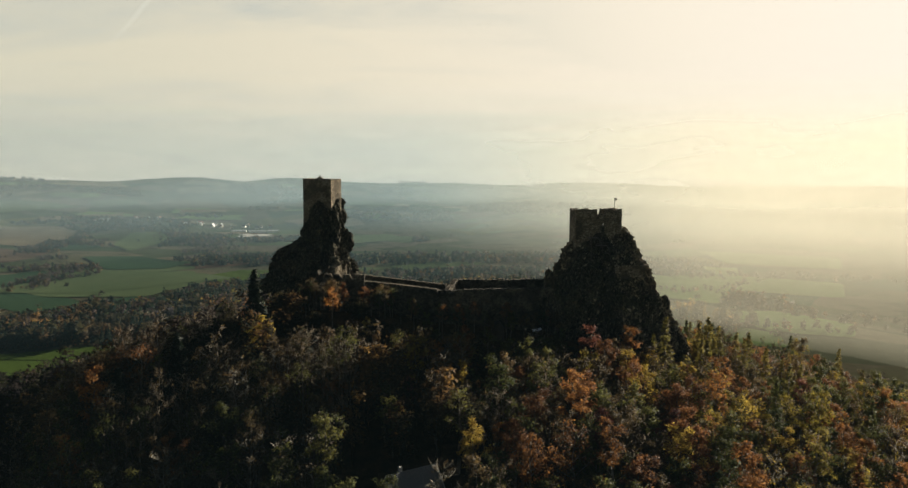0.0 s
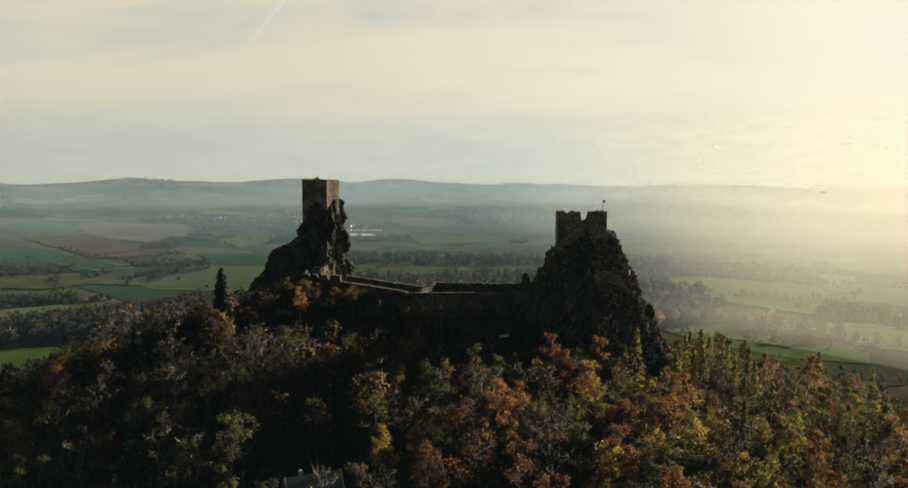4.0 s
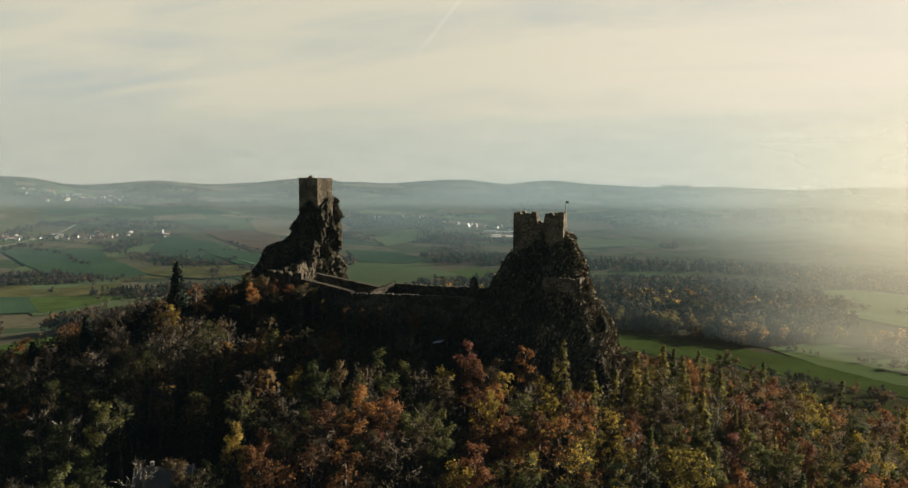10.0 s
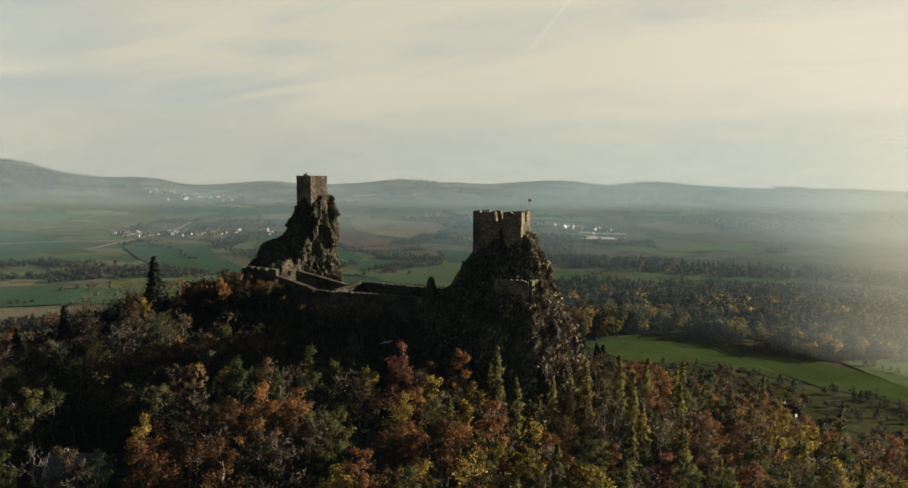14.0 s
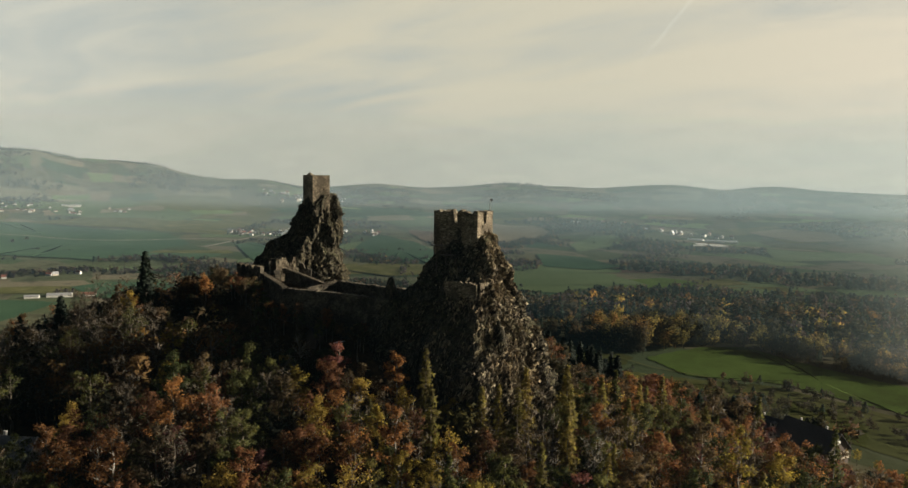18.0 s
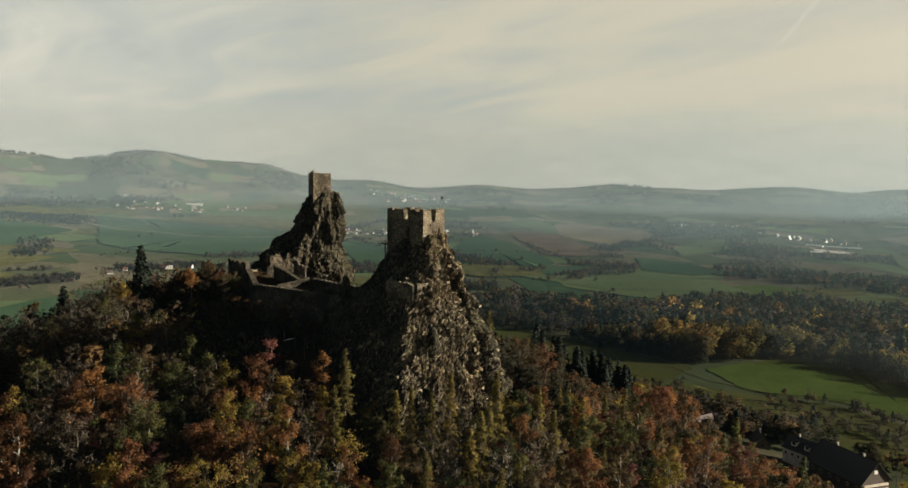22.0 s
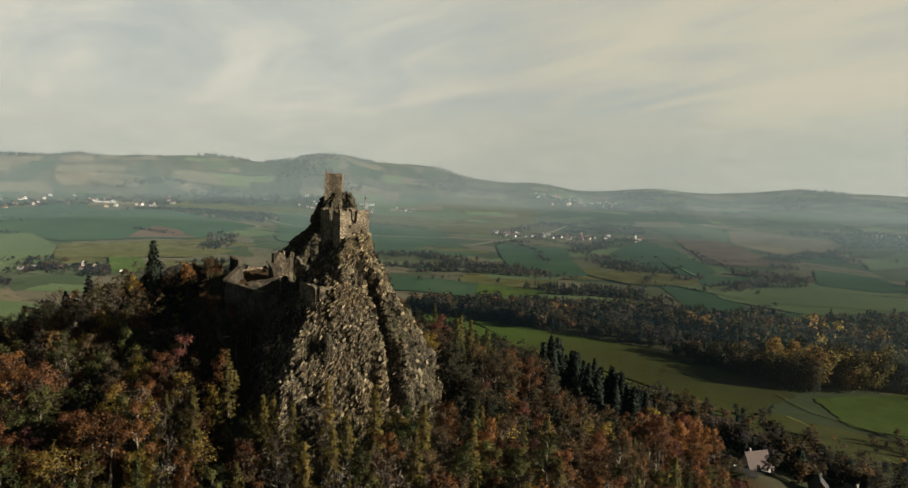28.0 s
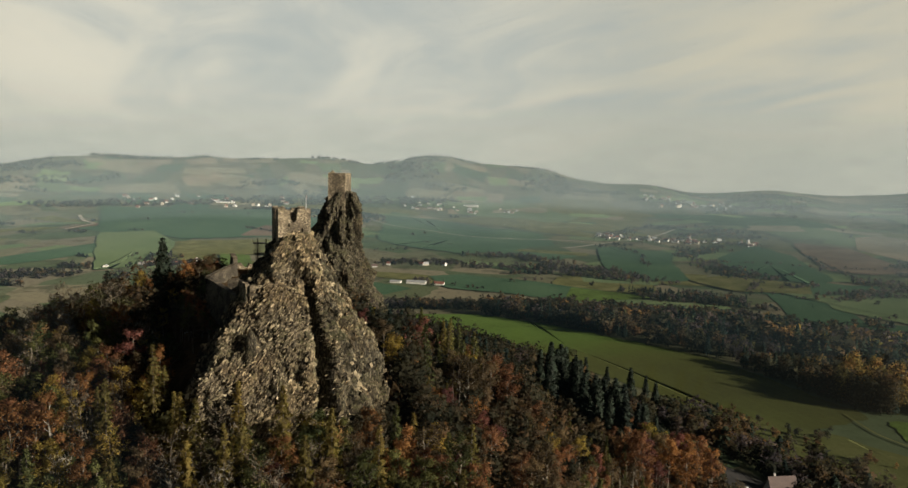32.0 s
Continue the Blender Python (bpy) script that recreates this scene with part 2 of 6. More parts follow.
def rock_material(name, island, lift):
    """Basalt: column ends of uneven grey and sand, dark joints between them, lichen and moss."""
    m, k = material(name)
    geo = k.add("NewGeometry")
    where = geo.outputs["Position"]
    big = k.noise(where, 0.10, 5.0, 0.6)
    fine = k.noise(where, 1.1, 6.0, 0.68)
    grain = k.noise(where, 5.0, 4.0, 0.6)
    turned = k.add("Mapping", Vector=where, Rotation=(0.5, 0.35, 0.3), Scale=(1.0, 1.0, 0.5)).outputs[0]
    bent = k.add("VectorMath", {"operation": "MULTIPLY_ADD"}, i0=k.noise(where, 0.09, 3.0, 0.5, 1), i1=(5, 5, 5), i2=turned).outputs[0]
    cells = k.add("TexVoronoi", Vector=bent, Scale=1.9)
    edge = k.add("TexVoronoi", {"feature": "DISTANCE_TO_EDGE"}, Vector=bent, Scale=1.9).outputs[0]
    tone = k.add("SeparateColor", Color=cells.outputs["Color"]).outputs[0]
    if island:
        tone = geo.outputs["Random Per Island"]
    tone = k.math("ADD", k.math("MULTIPLY", tone, 0.56), k.math("MULTIPLY", fine, 0.46))
    a, b, c, d = ((0.034, 0.030, 0.024), (0.085, 0.073, 0.054), (0.15, 0.128, 0.092), (0.25, 0.22, 0.165))
    col = k.ramp(tone, (0.28, a), (0.46, b), (0.60, c), (0.80, d))
    if not island:
        col = k.mix(k.range(edge, 0.0, 0.14), a, col)
    col = k.mix(1.0, col, lift, "MULTIPLY")
    col = k.mix(k.range(k.noise(where, 0.06, 4.0, 0.6), 0.46, 0.60, 0.0, 0.4), col, k.mix(1.0, col, (1.06, 0.90, 0.70), "MULTIPLY"))
    col = k.mix(k.range(k.noise(where, 0.16, 5.0, 0.65), 0.53, 0.64, 0.0, 0.65), col, k.mix(1.0, col, (0.40, 0.40, 0.38), "MULTIPLY"))
    lichen = k.noise(where, 0.45, 6.0, 0.7)
    col = k.mix(k.range(lichen, 0.54, 0.66, 0.0, 0.5), col, k.mix(1.0, lift, (0.145, 0.135, 0.075), "MULTIPLY"))
    sep = k.add("SeparateXYZ", Vector=geo.outputs["True Normal"])
    moss = k.math("MULTIPLY", k.range(sep.outputs[2], 0.25, 0.7), k.range(big, 0.42, 0.6))
    col = k.mix(k.math("MULTIPLY", moss, 0.5), col, (0.045, 0.046, 0.018))
    h = k.math("ADD", k.math("ADD", fine, k.math("MULTIPLY", grain, 0.4)), k.math("MULTIPLY", k.range(edge, 0.0, 0.2), 0.6))
    bsdf = k.add("BsdfPrincipled", Base_Color=col, Roughness=0.95, Normal=k.add("Bump", Height=h, Strength=0.55, Distance=0.4))
    bsdf.inputs["Specular IOR Level"].default_value = 0.12
    finish(k, bsdf)
    return m


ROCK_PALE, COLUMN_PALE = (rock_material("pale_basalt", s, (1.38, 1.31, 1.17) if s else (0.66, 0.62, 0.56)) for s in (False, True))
# dark basalt also serves as painted shade on the low crag's south face
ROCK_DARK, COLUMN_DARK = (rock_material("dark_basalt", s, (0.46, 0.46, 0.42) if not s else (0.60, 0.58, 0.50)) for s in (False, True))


def ground_material(name, a, b, c, scale=0.02, fine=0.6, rows=0.0, turn=0.0):
    """Soil, grass or stubble: broad patches, fine grain and, for fields, faint rows."""
    m, k = material(name)
    where = k.add("NewGeometry").outputs["Position"]
    flat = k.add("Mapping", Vector=where, Rotation=(0, 0, turn), Scale=(1, 1, 0.1)).outputs[0]
    patch = k.noise(flat, scale, 5.0, 0.6)
    grain = k.noise(flat, fine, 4.0, 0.65)
    v = k.math("ADD", k.math("MULTIPLY", patch, 0.72), k.math("MULTIPLY", grain, 0.3))
    if rows:
        line = k.add("TexWave", {"wave_type": "BANDS", "bands_direction": "X"}, Vector=flat, Scale=rows, Distortion=1.5, Detail=2.0).outputs[1]
        v = k.math("ADD", v, k.math("MULTIPLY", k.math("SUBTRACT", line, 0.5), 0.10))
    col = k.ramp(v, (0.34, a), (0.52, b), (0.70, c))
    nb = k.add("Bump", Height=grain, Strength=0.5, Distance=0.4)
    finish(k, k.add("BsdfDiffuse", Color=col, Roughness=0.5, Normal=nb))
    return m


def land_material():
    """The open country: a patchwork of fields, pasture and rough ground, and leaf litter on the castle hill."""
    m, k = material("open_country")
    where = k.add("NewGeometry").outputs["Position"]
    flat = k.add("Mapping", Vector=where, Rotation=(0, 0, 0.5), Scale=(1, 1.7, 0.0)).outputs[0]
    warp = k.add("VectorMath", {"operation": "MULTIPLY_ADD"}, i0=k.noise(where, 0.003, 3.0, 0.5, 1), i1=(260, 260, 0), i2=flat).outputs[0]
    cells = k.add("TexVoronoi", Vector=warp, Scale=0.0042)
    pick = k.add("SeparateColor", Color=cells.outputs["Color"])
    col = k.ramp(pick.outputs[0], (0.0, (0.034, 0.050, 0.027)), (0.22, (0.046, 0.056, 0.030)), (0.40, (0.064, 0.064, 0.038)), (0.55, (0.098, 0.086, 0.058)),
                 (0.68, (0.040, 0.054, 0.030)), (0.82, (0.084, 0.074, 0.052)), (1.0, (0.046, 0.058, 0.032)))
    rough = k.noise(where, 0.012, 6.0, 0.68)
    col = k.mix(k.range(rough, 0.52, 0.64, 0.0, 0.75), col, (0.028, 0.032, 0.020))
    col = k.mix(k.range(k.noise(where, 0.09, 4.0), 0.4, 0.7, 0.0, 0.4), col, k.mix(1.0, col, (0.6, 0.58, 0.5), "MULTIPLY"))
    off = k.vec("MULTIPLY", k.vec("SUBTRACT", where, (-5.0, 262.0, 0.0)), (1 / 285, 1 / 205, 0.0))
    hill = k.math("ADD", k.vec("LENGTH", off), k.math("MULTIPLY", k.noise(where, 0.02, 3.0), 0.2))
    litter = k.ramp(k.noise(where, 0.25, 5.0, 0.7), (0.3, (0.018, 0.013, 0.008)), (0.55, (0.042, 0.028, 0.015)), (0.75, (0.075, 0.045, 0.02)))
    col = k.mix(k.range(hill, 1.0, 1.14), litter, col)
    finish(k, k.add("BsdfDiffuse", Color=col, Roughness=0.5))
    return m


LAND = land_material()


def long_meadow_material():
    m, k = material("long_meadow_grass")
    where = k.add("NewGeometry").outputs["Position"]
    flat = k.vec("MULTIPLY", where, (1, 1, 0.1))
    patch, grain = k.noise(flat, 0.012, 5.0, 0.6), k.noise(flat, 0.35, 4.0, 0.65)
    along = k.math("ADD", k.add("SeparateXYZ", Vector=where).outputs[0], k.math("MULTIPLY", k.math("SUBTRACT", patch, 0.5), 220.0))
    v = k.math("ADD", k.math("MULTIPLY", patch, 0.6), k.math("MULTIPLY", grain, 0.42))
    fresh = k.ramp(v, (0.34, (0.034, 0.048, 0.013)), (0.52, (0.044, 0.070, 0.017)), (0.70, (0.058, 0.088, 0.022)))
    grazed = k.ramp(v, (0.34, (0.030, 0.031, 0.013)), (0.52, (0.037, 0.041, 0.014)), (0.70, (0.046, 0.054, 0.017)))
    line = k.add("TexWave", {"wave_type": "BANDS", "bands_direction": "Y"}, Vector=flat, Scale=0.035, Distortion=2.0, Detail=2.0).outputs[1]
    col = k.mix(k.range(along, -330.0, -190.0), fresh, grazed)
    col = k.mix(k.math("MULTIPLY", line, 0.22), col, k.mix(1.0, col, (0.8, 0.8, 0.75), "MULTIPLY"))
    finish(k, k.add("BsdfDiffuse", Color=col, Roughness=0.5, Normal=k.add("Bump", Height=grain, Strength=0.5, Distance=0.4)))
    return m


LONG_MEADOW = long_meadow_material()
BRIGHT_MEADOW = ground_material("bright_meadow_grass", (0.034, 0.044, 0.013), (0.044, 0.068, 0.017), (0.060, 0.088, 0.023), 0.02, 0.35)
PASTURE = ground_material("dry_pasture", (0.036, 0.040, 0.014), (0.062, 0.062, 0.024), (0.100, 0.090, 0.040), 0.02, 0.4)
WINTER_CROP = ground_material("winter_crop", (0.022, 0.042, 0.024), (0.029, 0.053, 0.030), (0.042, 0.066, 0.036), 0.004, 0.15, 0.06, 0.6)
PALE_CROP = ground_material("pale_green_crop", (0.066, 0.100, 0.040), (0.090, 0.126, 0.050), (0.118, 0.150, 0.066), 0.004, 0.15, 0.05, 1.1)
DULL_CROP = ground_material("dull_green_crop", (0.048, 0.070, 0.034), (0.062, 0.084, 0.040), (0.082, 0.098, 0.050), 0.004, 0.15, 0.05, 0.8)
STUBBLE = ground_material("stubble", (0.085, 0.070, 0.045), (0.12, 0.098, 0.064), (0.16, 0.130, 0.085), 0.005, 0.2, 0.08, 0.3)
PLOUGH = ground_material("ploughed_soil", (0.050, 0.036, 0.026), (0.075, 0.053, 0.038), (0.10, 0.075, 0.052), 0.006, 0.3, 0.1, 0.9)
ROUGH_GRASS = ground_material("rough_autumn_grass", (0.030, 0.036, 0.012), (0.048, 0.053, 0.019), (0.074, 0.070, 0.030), 0.02, 0.4)
DRY_GRASS = ground_material("bleached_dry_grass", (0.085, 0.078, 0.048), (0.12, 0.108, 0.070), (0.155, 0.140, 0.094), 0.005, 0.2)
GRAVEL = ground_material("pale_gravel", (0.13, 0.115, 0.09), (0.20, 0.175, 0.135), (0.28, 0.25, 0.20), 0.05, 0.9)
ASPHALT = ground_material("asphalt", (0.020, 0.020, 0.020), (0.030, 0.029, 0.028), (0.044, 0.042, 0.040), 0.08, 1.5)
QUARRY_SAND = ground_material("quarry_sand", (0.26, 0.25, 0.22), (0.42, 0.40, 0.35), (0.60, 0.57, 0.50), 0.02, 0.2)


def woods_material(name, stops, cell=0.11, clear=0.4, through_leaf=(1.7, 1.6, 1.3)):
    """Far woods: a hue for every crown or so."""
    m, k = material(name)
    geo = k.add("NewGeometry")
    flat = k.vec("MULTIPLY", geo.outputs["Position"], (1, 1, 0.15))
    cells = k.add("TexVoronoi", Vector=flat, Scale=cell)
    pick = k.add("SeparateColor", Color=cells.outputs["Color"]).outputs[1]
    broad = k.range(k.noise(geo.outputs["Position"], 0.022, 4.0, 0.6), 0.34, 0.68)
    v = k.math("ADD", k.math("MULTIPLY", pick, 0.30), k.math("ADD", k.math("MULTIPLY", broad, 0.60), k.math("MULTIPLY", geo.outputs["Random Per Island"], 0.06)))
    col = k.ramp(v, *stops)
    bsdf = k.add("BsdfPrincipled", Base_Color=col, Roughness=0.85)
    bsdf.inputs["Specular IOR Level"].default_value = 0.1
    finish(k, k.add("MixShader", i0=clear, i1=bsdf, i2=k.add("BsdfTranslucent", Color=k.mix(1.0, col, through_leaf, "MULTIPLY"))))
    return m


WOODS_AUTUMN = woods_material("autumn_woods", ((0.20, (0.013, 0.015, 0.010)), (0.48, (0.026, 0.024, 0.014)), (0.64, (0.046, 0.032, 0.018)), (0.79, (0.080, 0.046, 0.021)), (0.97, (0.150, 0.098, 0.034))))
WOODS_DARK = woods_material("conifer_woods", ((0.2, (0.008, 0.014, 0.013)), (0.5, (0.013, 0.022, 0.018)), (0.74, (0.024, 0.033, 0.022)), (0.92, (0.065, 0.068, 0.030))))
# golden leaves, bright partly to stand in for backlight on the hill's sun side
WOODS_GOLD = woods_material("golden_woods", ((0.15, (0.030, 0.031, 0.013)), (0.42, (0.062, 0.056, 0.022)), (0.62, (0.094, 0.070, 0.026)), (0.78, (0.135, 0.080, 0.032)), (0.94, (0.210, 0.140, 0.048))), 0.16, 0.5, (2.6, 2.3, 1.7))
WOODS_BARE = woods_material("leafless_woods", ((0.2, (0.022, 0.019, 0.022)), (0.5, (0.038, 0.031, 0.032)), (0.8, (0.064, 0.048, 0.042))))


def plain_material(name, col, rough=0.7, metal=0.0, vary=0.18, scale=0.6):
    m, k = material(name)
    where = k.add("TexCoord").outputs["Object"]
    n = k.noise(where, scale, 5.0, 0.65)
    dull = tuple(c * (1 - 2.2 * vary) for c in col)
    c = k.mix(k.range(n, 0.3, 0.7), dull, col)
    finish(k, k.add("BsdfPrincipled", Base_Color=c, Roughness=rough, Metallic=metal, Normal=k.add("Bump", Height=k.noise(where, 8.0, 3.0), Strength=0.2, Distance=0.05)))
    return m


def tile_material(name, col):
    """Roof tiles: fine courses, uneven in tone, with lichen."""
    m, k = material(name)
    where = k.add("TexCoord").outputs["Object"]
    course = k.add("TexBrick", Vector=where, Color1=(*col, 1), Color2=(*[c * 0.62 for c in col], 1), Mortar=(*[c * 0.3 for c in col], 1), Scale=2.4, Mortar_Size=0.02)
    n = k.noise(where, 0.7, 5.0, 0.65)
    c = k.mix(k.range(n, 0.4, 0.7, 0.0, 0.5), course.outputs[0], tuple(0.5 * v for v in col))
    finish(k, k.add("BsdfPrincipled", Base_Color=c, Roughness=0.75, Normal=k.add("Bump", Height=course.outputs[1], Strength=0.4, Distance=0.05)))
    return m


WHITE_WALL = plain_material("white_render", (0.72, 0.69, 0.62))
CREAM_WALL = plain_material("cream_render", (0.58, 0.50, 0.38))
GREY_WALL = plain_material("grey_render", (0.40, 0.38, 0.35))
DARK_ROOF = tile_material("dark_roof_tiles", (0.045, 0.038, 0.036))
RED_ROOF = tile_material("red_roof_tiles", (0.20, 0.070, 0.045))
BROWN_ROOF = tile_material("brown_roof_tiles", (0.080, 0.046, 0.036))
SLATE = tile_material("grey_slate", (0.135, 0.140, 0.145))
TIN_ROOF = plain_material("tin_roof", (0.42, 0.42, 0.41), 0.45, 0.4)
GLASS = plain_material("dark_window_glass", (0.03, 0.035, 0.04), 0.1, 0.0, 0.05)
CANVAS = plain_material("pale_canvas", (0.62, 0.64, 0.68))
FLAG = plain_material("dark_flag_cloth", (0.10, 0.07, 0.07))
STEEL = plain_material("galvanised_steel", (0.36, 0.36, 0.35), 0.4, 0.8)
CAR_WHITE = plain_material("white_car_paint", (0.75, 0.75, 0.74), 0.25, 0.0, 0.03)
CAR_GREY = plain_material("grey_car_paint", (0.18, 0.19, 0.20), 0.25, 0.2, 0.03)
RUBBER = plain_material("tyre_rubber", (0.02, 0.02, 0.02), 0.8)


def haze_material(name, thin, foot, full, top, gone, weight, tint, soft):
    """Thin moist air that scatters the sun's light: clearest at the foot and above its top."""
    m, k = material(name)
    where = k.add("NewGeometry").outputs["Position"]
    z = k.add("SeparateXYZ", Vector=where).outputs[2]
    amount = k.math("MULTIPLY", k.math("MULTIPLY", k.range(z, foot, full), k.range(z, top, gone, 1.0, 0.0)), thin)
    # it thickens gently upwards from the land that it rests on
    over = k.add("Attribute")
    over.attribute_name = "over_land"
    amount = k.math("MULTIPLY", amount, k.range(over.outputs["Fac"], 0.0, soft))
    # towards the sun it is set denser and warmer, which paints the sun's glow; it drifts in banks
    flat = k.vec("NORMALIZE", k.vec("MULTIPLY", k.vec("SUBTRACT", where, (10.0, 280.0, 0.0)), (1, 1, 0)))
    sunward = k.range(k.vec("DOT_PRODUCT", flat, (0.70, 0.71, 0.0)), 0.80 if 0.01 < thin < 0.03 else 0.60, 1.0)
    bank = k.noise(k.vec("MULTIPLY", where, (1, 1, 4.0)), 0.0016, 3.0, 0.5)
    amount = k.math("MULTIPLY", k.math("MULTIPLY", amount, k.range(bank, 0.3, 0.7, 0.78, 1.22)), k.range(sunward, 0.0, 1.0, 1.0, weight, False), clamp=True)
    tint = k.mix(sunward, tint, (0.135, 0.132, 0.108))
    # the shells carry the sun's direction as their normal, so that the air scatters alike whichever way one looks; towards the sun it scatters more
    even = k.add("AddShader", i0=k.add("BsdfTranslucent", Color=tint), i1=k.add("BsdfDiffuse", Color=tint))
    ahead = k.add("BsdfTranslucent", Color=k.mix(sunward, (0.050, 0.078, 0.088), (0.165, 0.158, 0.132)), Normal=k.add("NewGeometry").outputs["True Normal"])
    mist = k.add("AddShader", i0=even, i1=ahead)
    finish(k, k.add("MixShader", i0=amount, i1=k.add("BsdfTransparent"), i2=mist))
    return m


# ---- meshes ----


def mesh_of(name, verts, faces, mats=(), smooth=False):
    """One mesh from arrays of corners and of faces that all have the same number of corners."""
    me = bpy.data.meshes.new(name)
    verts, faces = np.asarray(verts, dtype=np.float32), np.asarray(faces, dtype=np.int32)
    n, c = faces.shape
    me.vertices.add(len(verts))
    me.vertices.foreach_set("co", verts.ravel())
    me.loops.add(n * c)
    me.loops.foreach_set("vertex_index", faces.ravel())
    me.polygons.add(n)
    me.polygons.foreach_set("loop_start", np.arange(0, n * c, c, dtype=np.int32))
    me.polygons.foreach_set("use_smooth", np.full(n, bool(smooth)))
    me.update(calc_edges=True)
    for m in mats:
        me.materials.append(m)
    return me


def attach(name, mesh, parent, label="", kind="", mat=None):
    """A part: a mesh object under its thing."""
    ob = new(name, mesh)
    ob.parent = parent
    if mat:
        if not mesh.materials:
            mesh.materials.append(mat)
        ob.material_slots[0].link = "OBJECT"
        ob.material_slots[0].material = mat
    return tagged(ob, label, kind=kind)


def part(name, bm, mat, parent, label="", kind=""):
    me = bpy.data.meshes.new(name)
    bm.to_mesh(me)
    bm.free()
    me.materials.append(mat)
    ob = new(name, me)
    ob.parent = parent
    return tagged(ob, label, kind=kind)


def box(bm, x0, x1, y0, y1, z0, z1, bevel=0.0):
    got = bmesh.ops.create_cube(bm, size=1, matrix=Matrix.Translation(((x0 + x1) / 2, (y0 + y1) / 2, (z0 + z1) / 2)) @ Matrix.Diagonal((x1 - x0, y1 - y0, z1 - z0, 1)))
    if bevel:
        edges = list({e for v in got["verts"] for e in v.link_edges})
        bmesh.ops.bevel(bm, geom=edges, offset=bevel, segments=1, affect="EDGES")


def rod(bm, a, b, r0, r1=None, sides=8):
    a, b = Vector(a), Vector(b)
    m = Matrix.Translation((a + b) / 2) @ (b - a).to_track_quat("Z", "Y").to_matrix().to_4x4()
    bmesh.ops.create_cone(bm, cap_ends=True, segments=sides, radius1=r0, radius2=r0 if r1 is None else r1, depth=(b - a).length, matrix=m)


def thing(name, m, label, category, group="", kind=""):
    ob = new(name)
    ob.matrix_world = m
    ob.empty_display_size = 0.5
    return tagged(ob, label, category, group, kind)


# ---- the lie of the land ----
CASTLE = (10.0, 280.0)
# far and middle hills: bearing, distance, height, half width, half depth
HILLS = ((6, 4480, 22, 420, 450), (16, 4500, 40, 300, 450), (22, 4500, 36, 280, 450), (27.5, 4480, 26, 260, 400), (33, 4500, 34, 300, 450), (44, 4500, 10, 320, 450), (55.5, 4500, 40, 320, 450), (61, 4500, 88, 320, 450),
         (66.5, 4500, 124, 320, 450), (71.5, 4500, 150, 320, 450), (77.5, 4500, 118, 330, 450), (83, 4500, 138, 330, 450), (88.5, 4500, 116, 330, 450), (94, 4500, 112, 340, 450), (100, 4500, 90, 400, 450), (110, 4500, 80, 600, 450))
KNOLLS = ((27, 3300, 46, 300, 240), (8, 3500, 40, 420, 260), (-6, 3700, 36, 500, 260), (44, 3500, 30, 400, 260), (62, 3300, 40, 420, 300), (80, 3300, 34, 500, 280), (-2, 1500, 26, 300, 200))


def ease(a, b, x):
    s = np.clip((x - a) / (b - a), 0, 1)
    return s * s * (3 - 2 * s)


def height(x, y):
    """The ground's height: a plain, a broad shelf, the castle hill on it, and a rim of hills."""
    x, y = np.asarray(x, dtype=float), np.asarray(y, dtype=float)
    d = np.hypot(x - CASTLE[0], y - CASTLE[1])
    h = -10 + 113 * np.exp(-(np.hypot(x, y - 380) / 840) ** 4) + 78 * np.exp(-((x + 5) / 230) ** 2 - ((y - 262) / 173) ** 2)
    h = h + 12 * np.exp(-((x + 75) / 60) ** 2 - ((y - 245) / 45) ** 2) + 5 * np.exp(-((x + 10) / 40) ** 2 - ((y - 170) / 30) ** 2)
    h = h + 13 * ease(15, 0, np.maximum(np.maximum(np.abs(x + 4) - 52, np.abs(y - 280) - 27), 0))
    h = h + 28 * np.exp(-((x - 300) / 380) ** 2 - ((y - 1230) / 330) ** 2) + 66 * np.exp(-((x + 2750) / 620) ** 2 - ((y - 300) / 700) ** 2)
    h = h + 190 * ease(2900, 4750, d)
    for bearing, far, tall, wide, deep in HILLS + KNOLLS:
        a = radians(bearing)
        px, py = x - 135, y - 125
        along, across = -px * math.sin(a) + py * math.cos(a) - far, px * math.cos(a) + py * math.sin(a)
        h = h + tall * np.exp(-np.minimum((along / deep) ** 2 + (across / wide) ** 2, 40))
    roll = np.sin(x * 0.011 + 1.3 * np.sin(y * 0.007)) * np.cos(y * 0.009 + 0.8 * np.sin(x * 0.005))
    return h + 3.0 * roll * ease(500, 1200, d) + 9 * ease(3300, 4200, d) * (np.sin(x * 0.0063 + 2 * np.sin(y * 0.0041)) + np.sin(y * 0.0087 + x * 0.003))


